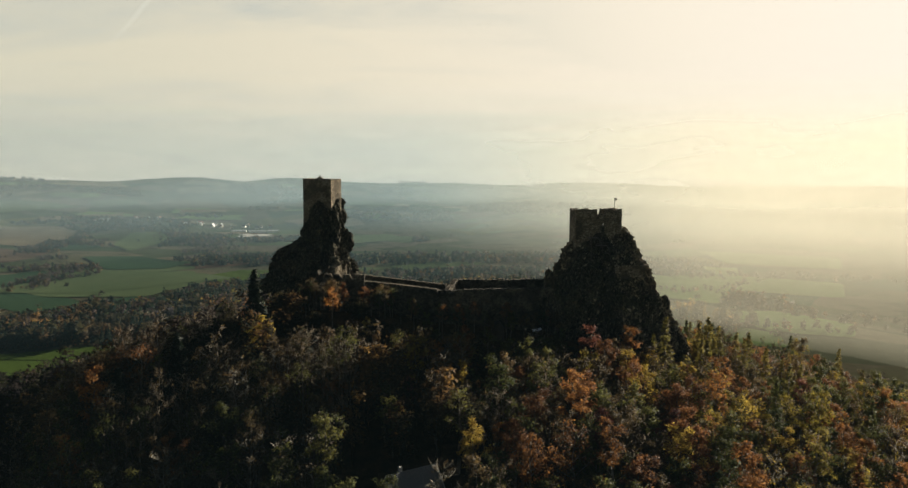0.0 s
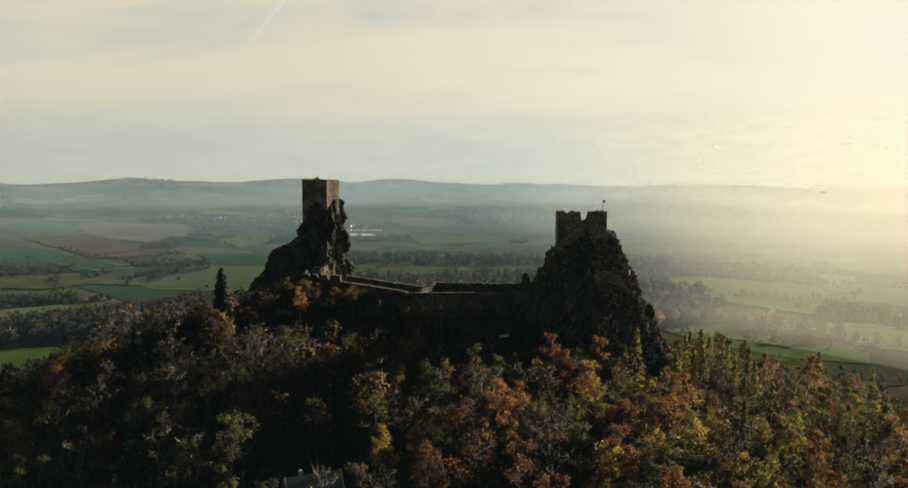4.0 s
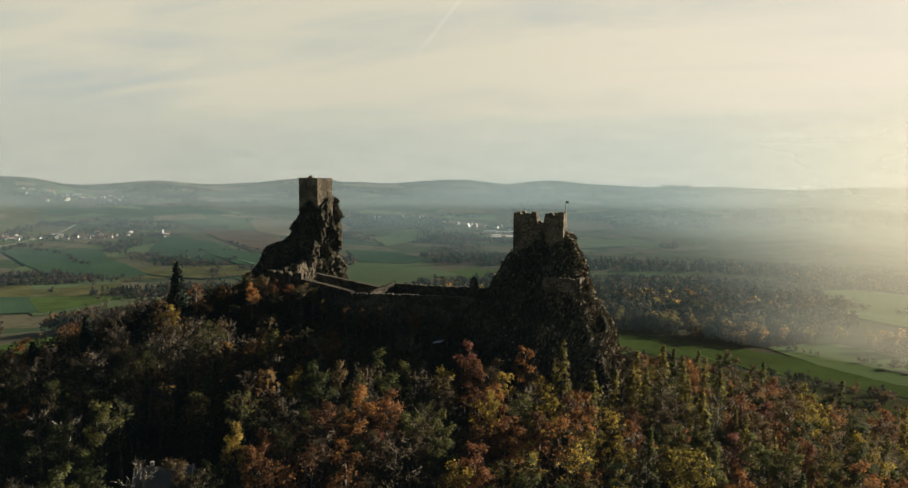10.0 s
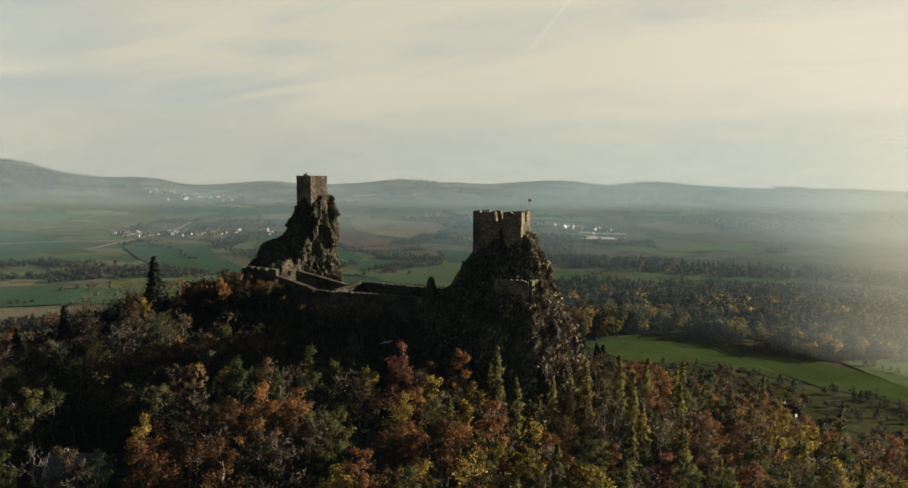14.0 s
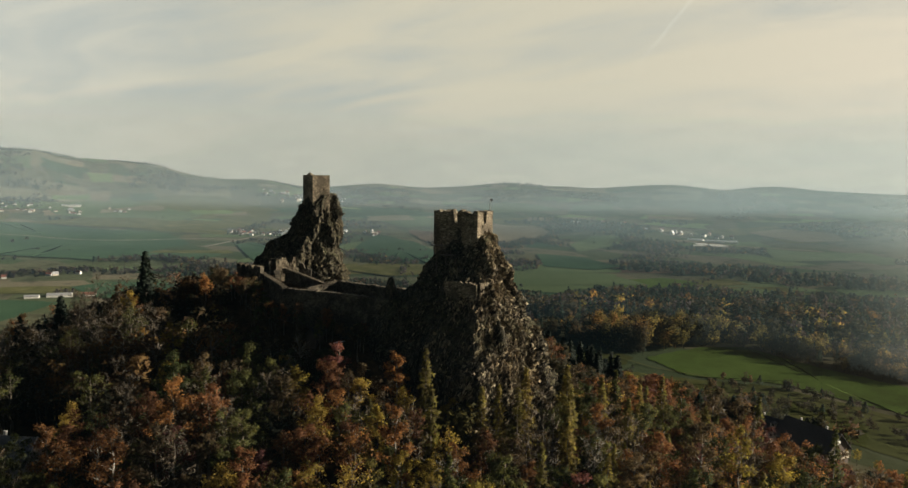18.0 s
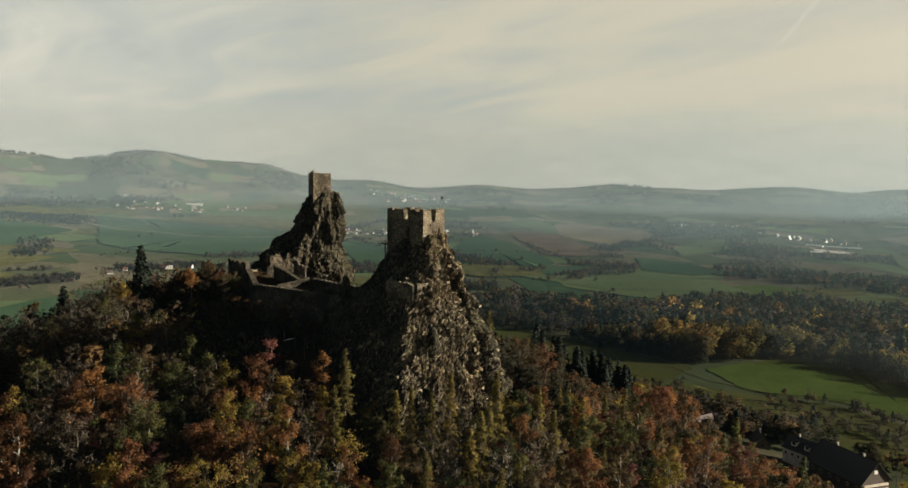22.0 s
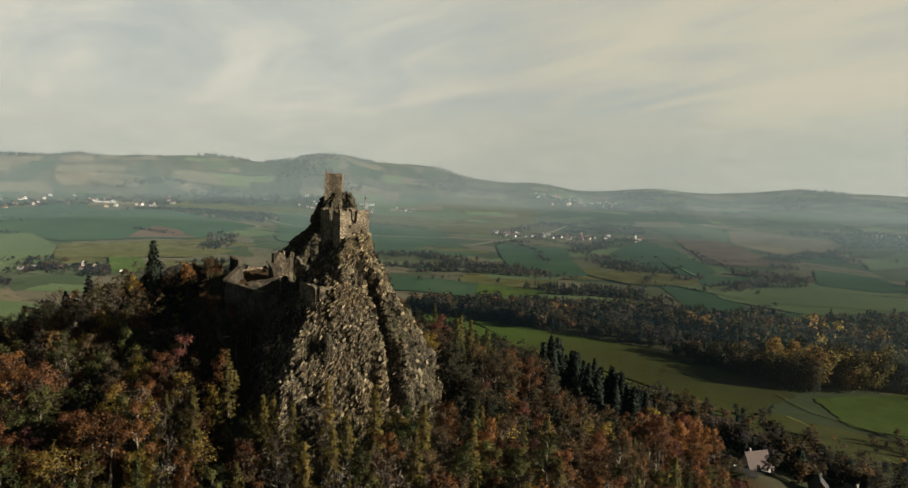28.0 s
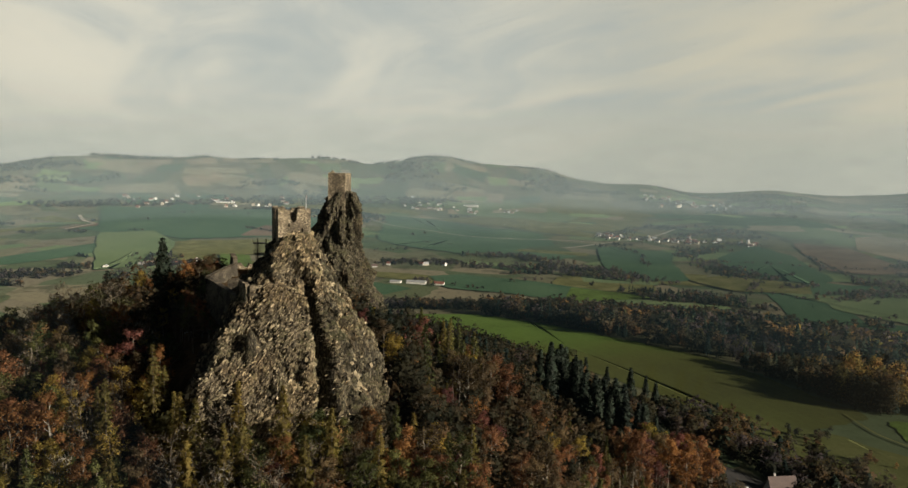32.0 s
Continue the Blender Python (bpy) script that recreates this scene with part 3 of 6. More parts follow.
def build_ground():
    rings = [6.0 * i for i in range(1, 118)]
    while rings[-1] < 4720:
        rings.append(min(4720.0, rings[-1] * 1.03))
    turns = 540
    a = np.linspace(0, 2 * math.pi, turns, endpoint=False)
    r = np.array(rings)
    x = CASTLE[0] + np.outer(r, np.cos(a)).ravel()
    y = CASTLE[1] + np.outer(r, np.sin(a)).ravel()
    verts = np.column_stack([x, y, height(x, y)])
    verts = np.vstack([verts, [[*CASTLE, float(height(*CASTLE))]]])
    i, j = np.meshgrid(np.arange(len(r) - 1), np.arange(turns), indexing="ij")
    n = (j + 1) % turns
    faces = np.stack([i * turns + j, (i + 1) * turns + j, (i + 1) * turns + n, i * turns + n], axis=-1).reshape(-1, 4)
    hub = len(verts) - 1
    ob = new("ground", mesh_of("ground", verts, faces, [LAND], True))
    tagged(ob, "rolling country with a wooded castle hill above a patchwork of fields", "ground", kind="structure")
    core = new("ground_under_castle", mesh_of("ground_under_castle", np.vstack([verts[:turns], verts[hub:]]), [[turns, k, (k + 1) % turns] for k in range(turns)], [LAND]))
    tagged(core, "bare trodden ground of the castle yard", "ground", kind="structure")


build_ground()


def sheet(name, label, cx, cy, half_x, half_y, turn, mat, lift=0.4, category="field", wob=0.06, kind="structure", group=""):
    """A field or yard: a thin sheet that follows the land, with a slightly uneven outline."""
    rng = np.random.RandomState(int(abs(cx) * 7 + abs(cy) * 3) % 9999)
    nu, nv = max(8, int(half_x / 9)), max(6, int(half_y / 9))
    nu, nv = min(nu, 60), min(nv, 60)
    u, v = np.meshgrid(np.linspace(-1, 1, nu), np.linspace(-1, 1, nv), indexing="ij")
    p = rng.uniform(0, 6.3, 6)
    uu = u * (1 + wob * (np.sin(3 * v + p[0]) + 0.5 * np.sin(8 * v + p[1])))
    vv = v * (1 + wob * (np.sin(2.6 * u + p[2]) + 0.6 * np.sin(7 * u + p[3])))
    c, s = math.cos(radians(turn)), math.sin(radians(turn))
    x = cx + uu * half_x * c - vv * half_y * s
    y = cy + uu * half_x * s + vv * half_y * c
    d = math.hypot(cx - CASTLE[0], cy - CASTLE[1])
    z = height(x, y) + lift + d * 0.0003
    verts = np.column_stack([x.ravel(), y.ravel(), z.ravel()])
    i, j = np.meshgrid(np.arange(nu - 1), np.arange(nv - 1), indexing="ij")
    q = np.stack([i * nv + j, (i + 1) * nv + j, (i + 1) * nv + j + 1, i * nv + j + 1], axis=-1).reshape(-1, 4)
    ob = new(name, mesh_of(name, verts, q, [mat], True))
    return tagged(ob, label, category, group, kind)

# ---- fields, yards and roads ----
RNG = np.random.RandomState(11)


FIELDS = []


def on_field(x, y):
    """Whether the place lies on one of the fields with known outlines."""
    for ring in FIELDS:
        if not (ring[:, 0].min() < x < ring[:, 0].max() and ring[:, 1].min() < y < ring[:, 1].max()):
            continue
        nxt = np.roll(ring, -1, 0)
        cut = (ring[:, 1] > y) != (nxt[:, 1] > y)
        with np.errstate(divide="ignore", invalid="ignore"):
            at = ring[:, 0] + (y - ring[:, 1]) * (nxt[:, 0] - ring[:, 0]) / (nxt[:, 1] - ring[:, 1])
        if (cut & (x < at)).sum() % 2:
            return True
    return False


def field(label, mat, *corners, lift=2.0):
    """A field: a thin sheet over the land inside an outline of a few corners, with slightly worn edges."""
    c = np.array(corners, dtype=float)
    rng = np.random.RandomState(int(abs(c[0, 0]) + abs(c[0, 1])) % 9999)
    n = 14
    ring = np.vstack([c[i] + (c[(i + 1) % len(c)] - c[i]) * f for i in range(len(c)) for f in np.linspace(0, 1, n, endpoint=False)])
    size = np.ptp(c, axis=0).max()
    for _ in range(2):
        ring = (np.roll(ring, 1, 0) + 2 * ring + np.roll(ring, -1, 0)) / 4
    ring = ring + rng.normal(0, size * 0.003, ring.shape)
    FIELDS.append(c.mean(axis=0) + (c - c.mean(axis=0)) * 1.03)
    mid, count, rows = ring.mean(axis=0), len(ring), 16
    steps = np.linspace(0, 1, rows + 1)[1:]
    xy = np.vstack([[mid]] + [mid + (ring - mid) * f for f in steps])
    d = np.hypot(xy[:, 0] - CASTLE[0], xy[:, 1] - CASTLE[1])
    verts = np.column_stack([xy, height(xy[:, 0], xy[:, 1]) + lift * np.clip(d / 1500, 0.10, 1.3)])
    i, j = np.meshgrid(np.arange(rows - 1), np.arange(count), indexing="ij")
    k = (j + 1) % count
    quads = np.stack([1 + i * count + j, 1 + (i + 1) * count + j, 1 + (i + 1) * count + k, 1 + i * count + k], axis=-1).reshape(-1, 4)
    tris = np.array([[0, 1 + q, 1 + (q + 1) % count] for q in range(count)])
    me = bpy.data.meshes.new("field")
    me.from_pydata(verts.tolist(), [], quads.tolist() + tris.tolist())
    me.materials.append(mat)
    me.polygons.foreach_set("use_smooth", np.ones(len(me.polygons), dtype=bool))
    return tagged(new("field", me), label, "field", kind="structure")


for i in range(110):
    # the patchwork of the plain
    w, d = radians(RNG.uniform(-34, 108)), 1150 + 2700 * RNG.rand() ** 0.8
    x, y = 135 - d * math.sin(w), 125 + d * math.cos(w)
    mat, words = ((WINTER_CROP, "deep green winter crop on the plain"), (DULL_CROP, "pale green crop on the plain"), (PASTURE, "dull olive pasture on the plain"), (STUBBLE, "pale stubble field on the plain"),
                  (PLOUGH, "brown ploughed field on the plain"))[RNG.choice([0, 1, 2, 2, 4, 1, 1]) if d > 2000 else RNG.choice([0, 1, 2, 1])]
    sheet("field", words, x, y, RNG.uniform(80, 230), RNG.uniform(35, 105), 38 + RNG.choice([0, 90, 20]) + RNG.normal(0, 10), mat, 0.4 + 0.007 * i, wob=0.03)
field("mown meadow on the shelf below the castle, bright green to dull olive", LONG_MEADOW, (-520, 470), (-500, 556), (-400, 592), (-327, 612), (-210, 653), (-54, 646), (-36, 590), (-96, 540), (-190, 515), (-300, 480), (-420, 440))
field("bright green meadow behind the hotel", BRIGHT_MEADOW, (-44, 648), (-24, 722), (4, 750), (70, 716), (140, 694), (258, 652), (244, 588), (145, 618), (60, 640), (9, 612))
field("dry grassy orchard slope below the meadow", ROUGH_GRASS, (-40, 590), (10, 604), (60, 630), (145, 610), (250, 572), (235, 480), (150, 520), (40, 545), lift=1.4)
field("rough dry grass with scattered bushes at the meadow's edge", ROUGH_GRASS, (-100, 536), (-36, 592), (40, 590), (60, 560), (-20, 520), lift=1.8)
field("pale stubble field curving over a rise", STUBBLE, (-2012, 2840), (-1987, 2967), (-1660, 2998), (-1475, 2852), (-1416, 2642), (-1468, 2485), (-1791, 2605), lift=2.04)
field("dull fallow field below the stubble", PLOUGH, (-2042, 2531), (-1842, 2621), (-1402, 2343), (-1266, 2276), (-1234, 2032), (-1354, 1996), lift=2.08)
field("deep green winter crop beside the village", WINTER_CROP, (-1685, 1877), (-2034, 2328), (-1746, 2228), (-1174, 1833), (-1104, 1713), (-1232, 1663), (-1423, 1695), lift=2.12)
field("deep green winter crop before the village", WINTER_CROP, (-2060, 1640), (-2112, 1738), (-1814, 1802), (-1615, 1640), (-1255, 1441), (-1287, 1339), (-1494, 1328), lift=2.16)
field("pale green pasture before a tree line", DULL_CROP, (-988, 1583), (-982, 1719), (-675, 1886), (-573, 1680), (-636, 1493), (-829, 1464), lift=2.20)
field("bright green strip between dark woods", BRIGHT_MEADOW, (-615, 1776), (-558, 1912), (-464, 1909), (-431, 1831), (-540, 1657), lift=2.24)
field("bluish green crop between hedges", WINTER_CROP, (-1109, 2165), (-974, 2199), (-750, 2070), (-763, 1937), (-911, 1897), lift=2.28)
field("pale green field on a low rise", DULL_CROP, (-1211, 2558), (-1262, 2857), (-1148, 2911), (-1054, 2698), (-1041, 2334), lift=2.32)
field("bluish green crop behind the village", WINTER_CROP, (-2892, 2515), (-2684, 2904), (-2297, 3025), (-2142, 2779), (-2290, 2580), (-2664, 2516), lift=2.36)
field("vast deep green winter crop on the plain", WINTER_CROP, (-3364, 1186), (-3108, 1304), (-2661, 1435), (-2499, 1621), (-2155, 1523), (-2021, 1309), (-1886, 1048), (-2023, 976), (-2166, 901), (-2287, 857), lift=2.40)
field("deep green crop on the shelf beside a farm", WINTER_CROP, (-1444, 794), (-1469, 902), (-1160, 1133), (-1065, 1058), (-1045, 1001), (-1277, 784), lift=2.44)
field("vast deep green winter crop on a broad slope", WINTER_CROP, (-3530, -191), (-3529, 279), (-2912, 715), (-2669, 893), (-2266, 613), (-2244, 191), (-2551, -88), lift=2.48)
field("brown ploughed field on the broad slope", PLOUGH, (-2279, 377), (-2531, 491), (-2438, 560), (-2276, 596), lift=2.52)
field("dull pale field at the foot of the slope", DULL_CROP, (-2450, -77), (-2403, 105), (-2180, 183), (-1898, 165), (-1718, 71), (-1699, 1), lift=2.56)
field("olive strip along the foot of the slope", PASTURE, (-2202, 188), (-2205, 595), (-1886, 529), (-1924, 171), lift=2.60)
field("small light green field among scrub", BRIGHT_MEADOW, (-1923, 308), (-1894, 390), (-1682, 385), (-1668, 302), lift=2.64)
field("light green field below the hill", BRIGHT_MEADOW, (-1224, 1077), (-1147, 1132), (-1031, 1182), (-1040, 1063), (-1060, 970), lift=2.68)
field("wide pale pasture in the hazy valley", PALE_CROP, (296, 1789), (382, 1929), (573, 1797), (684, 1674), (575, 1376), (351, 937), (255, 1005), lift=2.72)
field("pale green pasture towards the sun", PALE_CROP, (145, 716), (201, 769), (288, 726), (322, 692), (297, 622), (230, 627), (188, 659), lift=2.76)
field("green pasture beyond a hedge", PALE_CROP, (310, 799), (386, 866), (346, 757), (305, 750), lift=2.80)
field("pale crop far off in the haze", PALE_CROP, (710, 2036), (801, 1997), (735, 1815), (685, 1782), lift=2.84)
field("hazy pasture below the woods", PALE_CROP, (562, 1864), (662, 1908), (951, 1726), (820, 1478), (565, 1615), lift=2.88)
field("broad hazy meadow with scattered trees", PALE_CROP, (327, 843), (629, 1119), (403, 701), (314, 701), lift=2.92)
field("pale strip beyond the far woods", DULL_CROP, (-1087, 1519), (-887, 1670), (-643, 1826), (-511, 1747), (-765, 1517), lift=2.96)
field("pale crop far off in the haze", PALE_CROP, (845, 2466), (1230, 2254), (1090, 1990), (813, 2121), lift=3.00)
field("pale crop on the plain towards the hills", DULL_CROP, (-566, 2859), (-258, 3067), (-145, 2838), (-442, 2562), lift=3.04)
field("dry beige grassland on the wide plain", PASTURE, (-3058, 1321), (-2689, 1474), (-2474, 1772), (-2622, 2190), (-2835, 2385), (-3147, 2087), (-3345, 1864), (-3112, 1646), lift=3.08)
field("pale green field on the far plain", DULL_CROP, (-3455, 1529), (-3426, 1930), (-3017, 2145), (-2725, 1787), (-3248, 1520), lift=3.12)
field("dull grassland beyond the village", PASTURE, (-3378, 1908), (-3313, 2393), (-2850, 2468), (-2889, 2138), lift=3.16)
field("bluish crop on the far plain", WINTER_CROP, (-2654, 2613), (-2557, 2987), (-2209, 2979), (-2206, 2578), lift=3.20)
field("pale crop beside the far hills", DULL_CROP, (-2426, 3383), (-2034, 3520), (-1796, 3540), (-2054, 3222), lift=3.24)
field("olive grassland along the stream", PASTURE, (-1280, 1446), (-1304, 1586), (-1099, 1671), (-998, 1577), (-1075, 1425), lift=3.28)
field("faint green crop beyond the village", DULL_CROP, (-2280, 2558), (-2178, 2925), (-1967, 2750), (-2067, 2556), lift=3.32)
field("beige sand terraces of the quarry", STUBBLE, (-795, 3405), (-682, 3525), (-454, 3439), (-391, 3336), (-542, 3248), lift=3.36)
sheet("quarry_floor", "white sand floor of an open quarry", -790, 2935, 62, 46, 12, QUARRY_SAND, 3.0, "quarry", 0.2)
sheet("quarry_floor", "pale sorted sand heaps beside the works", -905, 3010, 60, 40, 30, STUBBLE, 3.2, "quarry", 0.2)
sheet("quarry_floor", "pale sand terrace of the quarry", -570, 2990, 150, 22, 6, STUBBLE, 3.0, "quarry", 0.2)
sheet("car_park", "dark asphalt car park among trees", 20, 458, 40, 14, 24, ASPHALT, 0.3, "car park")
sheet("track", "pale gravel track beside the orchard", 178, 448, 30, 9, -24, GRAVEL, 0.35, "track", 0.12)


def road(name, label, pts, half, mat, lift=0.6):
    """A road laid along a smooth line of a few bends."""
    pts = np.array(pts, dtype=float)
    t = np.linspace(0, len(pts) - 1, 24 * (len(pts) - 1) + 1)
    x, y = np.interp(t, range(len(pts)), pts[:, 0]), np.interp(t, range(len(pts)), pts[:, 1])
    for _ in range(12):
        x[1:-1], y[1:-1] = (x[:-2] + x[1:-1] + x[2:]) / 3, (y[:-2] + y[1:-1] + y[2:]) / 3
    dx, dy = np.gradient(x), np.gradient(y)
    ln = np.hypot(dx, dy)
    nx, ny = -dy / ln * half, dx / ln * half
    l, r = (x + nx, y + ny), (x - nx, y - ny)
    d = np.hypot(x - CASTLE[0], y - CASTLE[1]) * 0.0009 + lift
    verts = np.empty((2 * len(x), 3))
    verts[0::2] = np.column_stack([*l, height(*l) + d])
    verts[1::2] = np.column_stack([*r, height(*r) + d])
    f = [[2 * i, 2 * i + 1, 2 * i + 3, 2 * i + 2] for i in range(len(x) - 1)]
    tagged(new(name, mesh_of(name, verts, f, [mat])), label, "road", kind="structure")


road("road", "narrow pale track along the foot of the meadow", [(-60, 632), (-24, 618), (20, 619), (90, 612), (200, 590), (330, 560)], 0.7, PASTURE)
road("road", "country road across the plain to the village", [(-2050, 1500), (-2170, 1700), (-2290, 1950), (-2500, 2300)], 5.0, GRAVEL, 1.5)
road("road", "country road across the green plain", [(-3350, 900), (-2900, 1000), (-2500, 1240), (-2200, 1750)], 4.0, GRAVEL, 1.5)
road("road", "pale field track on the plain", [(-3300, -250), (-2950, -180), (-2750, -120), (-2600, -200)], 7.0, GRAVEL, 1.5)

# ---- trees ----
RNG = np.random.RandomState(11)


def tube(a, b, r0, r1, sides=5):
    a, b = np.asarray(a, float), np.asarray(b, float)
    d = (b - a) / max(1e-6, np.linalg.norm(b - a))
    s = np.cross(d, [0.3, 0.9, 0.2] if abs(d[2]) > 0.9 else [0, 0, 1])
    s /= np.linalg.norm(s)
    t = np.cross(d, s)
    w = np.linspace(0, 2 * math.pi, sides, endpoint=False)
    ring = np.outer(np.cos(w), s) + np.outer(np.sin(w), t)
    v = np.vstack([a + ring * r0, b + ring * r1])
    f = []
    for i in range(sides):
        j = (i + 1) % sides
        f += [[i, j, sides + j], [i, sides + j, sides + i]]
    return v, np.array(f)


class Pieces:
    """Gathers triangles into one mesh."""

    def __init__(self):
        self.v, self.f, self.w, self.n = [], [], [], 0

    def put(self, v, f, way=None):
        """way: which way the surface looks at each corner; without it, away from the middle of the piece."""
        v = np.asarray(v, dtype=float)
        if way is None:
            way = v - v.mean(axis=0)
            way[:, 2] *= 0.05
        self.v.append(v)
        self.f.append(np.asarray(f) + self.n)
        self.w.append(way / (np.linalg.norm(way, axis=1)[:, None] + 1e-9))
        self.n += len(v)

    def leaves(self, c, size, rng, droop=0.0, long=1.6, out=None):
        """Small leaf sprays: one triangle each, at the places c. out: the way out of the crown at each."""
        n = len(c)
        if not n:
            return
        a = rng.normal(size=(n, 3))
        a[:, 2] = a[:, 2] * 0.6 - droop
        a /= np.linalg.norm(a, axis=1)[:, None]
        b = rng.normal(size=(n, 3))
        b = np.cross(a, b)
        b /= np.linalg.norm(b, axis=1)[:, None]
        s = (size * rng.uniform(0.6, 1.35, n))[:, None]
        v = np.empty((n, 3, 3))
        v[:, 0], v[:, 1], v[:, 2] = c - a * s * 0.5 * long - b * s * 0.45, c - a * s * 0.3 + b * s * 0.55, c + a * s * 0.6 * long
        face = np.cross(v[:, 1] - v[:, 0], v[:, 2] - v[:, 0])
        face /= np.linalg.norm(face, axis=1)[:, None] + 1e-9
        if out is not None:
            # sprays lie on the crown's surface and look outwards, so that a crown is lit as one rounded body
            turn = (face * out).sum(axis=1) < 0
            v[turn] = v[turn][:, ::-1]
            face[turn] *= -1
            face = out * 0.72 + face * 0.45
        self.put(v.reshape(-1, 3), np.arange(3 * n).reshape(-1, 3), np.repeat(face, 3, axis=0))

    def mesh(self, name, mats=()):
        me = mesh_of(name, np.vstack(self.v), np.vstack(self.f), mats, True)
        me.normals_split_custom_set_from_vertices(np.vstack(self.w))
        return me


def limbs(p, rng, tall, spread, start, count, twigs, sides=5, thick=0.022):
    """A bent trunk with rising limbs and twigs; gives the twigs' ends."""
    tips, at, r = [], np.zeros(3), tall * thick
    spine = [at]
    for i in range(6):
        nxt = np.array([rng.normal(0, 0.03) * tall * 0.4, rng.normal(0, 0.03) * tall * 0.4, tall * (i + 1) / 6 * 0.92])
        v, f = tube(at if i else at - [0, 0, 1.0], nxt, r * (1 - i * 0.15), r * (1 - (i + 1) * 0.15), 6)
        p.put(v, f)
        at = nxt
        spine.append(at)
    for i in range(count):
        h = start + (0.95 - start) * (i + rng.uniform(0, 1)) / count
        k = min(5, int(h / 0.92 * 6))
        root = spine[k] + (spine[min(6, k + 1)] - spine[k]) * (h / 0.92 * 6 - k)
        w = i * 2.4 + rng.uniform(-0.5, 0.5)
        reach = spread * (1.05 - 0.75 * max(0.0, (h - start) / (1 - start)) ** 1.6) * rng.uniform(0.7, 1.1)
        out = np.array([math.cos(w), math.sin(w), rng.uniform(0.55, 1.0)])
        end = root + out * reach * 0.62
        end2 = end + np.array([math.cos(w + rng.normal(0, 0.4)), math.sin(w + rng.normal(0, 0.4)), rng.uniform(0.3, 1.0)]) * reach * 0.45
        v, f = tube(root, end, r * 0.42 * (1.1 - h), r * 0.24 * (1.1 - h) + 0.02, 4)
        p.put(v, f)
        v, f = tube(end, end2, r * 0.24 * (1.1 - h) + 0.02, 0.025, 3)
        p.put(v, f)
        tips += [end, end2]
        for _ in range(twigs):
            q = root + (end - root) * rng.uniform(0.35, 1.0) if rng.rand() < 0.55 else end + (end2 - end) * rng.uniform(0, 1)
            away = rng.normal(size=3) * 0.55 + out * 0.6 + [0, 0, 0.45]
            e = q + away / np.linalg.norm(away) * reach * rng.uniform(0.22, 0.5)
            v, f = tube(q, e, 0.045, 0.018, 3)
            p.put(v, f)
            tips.append(e)
    return np.array(tips)


def broadleaf(seed, tall, spread, leaves, size, start=0.35, puff=0.16, twigs=2, count=11):
    rng = np.random.RandomState(seed)
    wood, crown = Pieces(), Pieces()
    tips = limbs(wood, rng, tall, spread, start, count, twigs)
    pick = tips[rng.randint(0, len(tips), leaves)]
    spot = rng.normal(size=(leaves, 3))
    spot /= np.linalg.norm(spot, axis=1)[:, None]
    reach = spread * puff * 2.0 * rng.uniform(0.35, 1.0, leaves)[:, None] * rng.uniform(0.75, 1.3, len(tips))[rng.randint(0, len(tips), leaves)][:, None]
    place = pick + spot * reach * [1, 1, 0.8]
    body = place - [0, 0, tall * 0.60]
    body /= np.linalg.norm(body, axis=1)[:, None]
    way = spot * 0.55 + body * 0.6
    crown.leaves(place, size, rng, 0.15, out=way / np.linalg.norm(way, axis=1)[:, None])
    return wood.mesh("trunk"), crown.mesh("crown")


def bare(seed, tall, spread, leaves=130):
    rng = np.random.RandomState(seed)
    wood, crown = Pieces(), Pieces()
    tips = limbs(wood, rng, tall, spread, 0.28, 13, 11, thick=0.018)
    fine = Pieces()
    for tip in tips:
        for _ in range(3):
            e = tip + rng.normal(size=3) * spread * 0.16 + [0, 0, spread * 0.10]
            s = rng.normal(size=3) * 0.035
            fine.put(np.array([tip - s, tip + s, e]), [[0, 1, 2]])
    wood.put(np.vstack(fine.v), np.vstack(fine.f))
    crown.leaves(tips[rng.randint(0, len(tips), leaves)] + rng.normal(size=(leaves, 3)) * 0.5, 0.38, rng)
    return wood.mesh("trunk"), crown.mesh("crown")


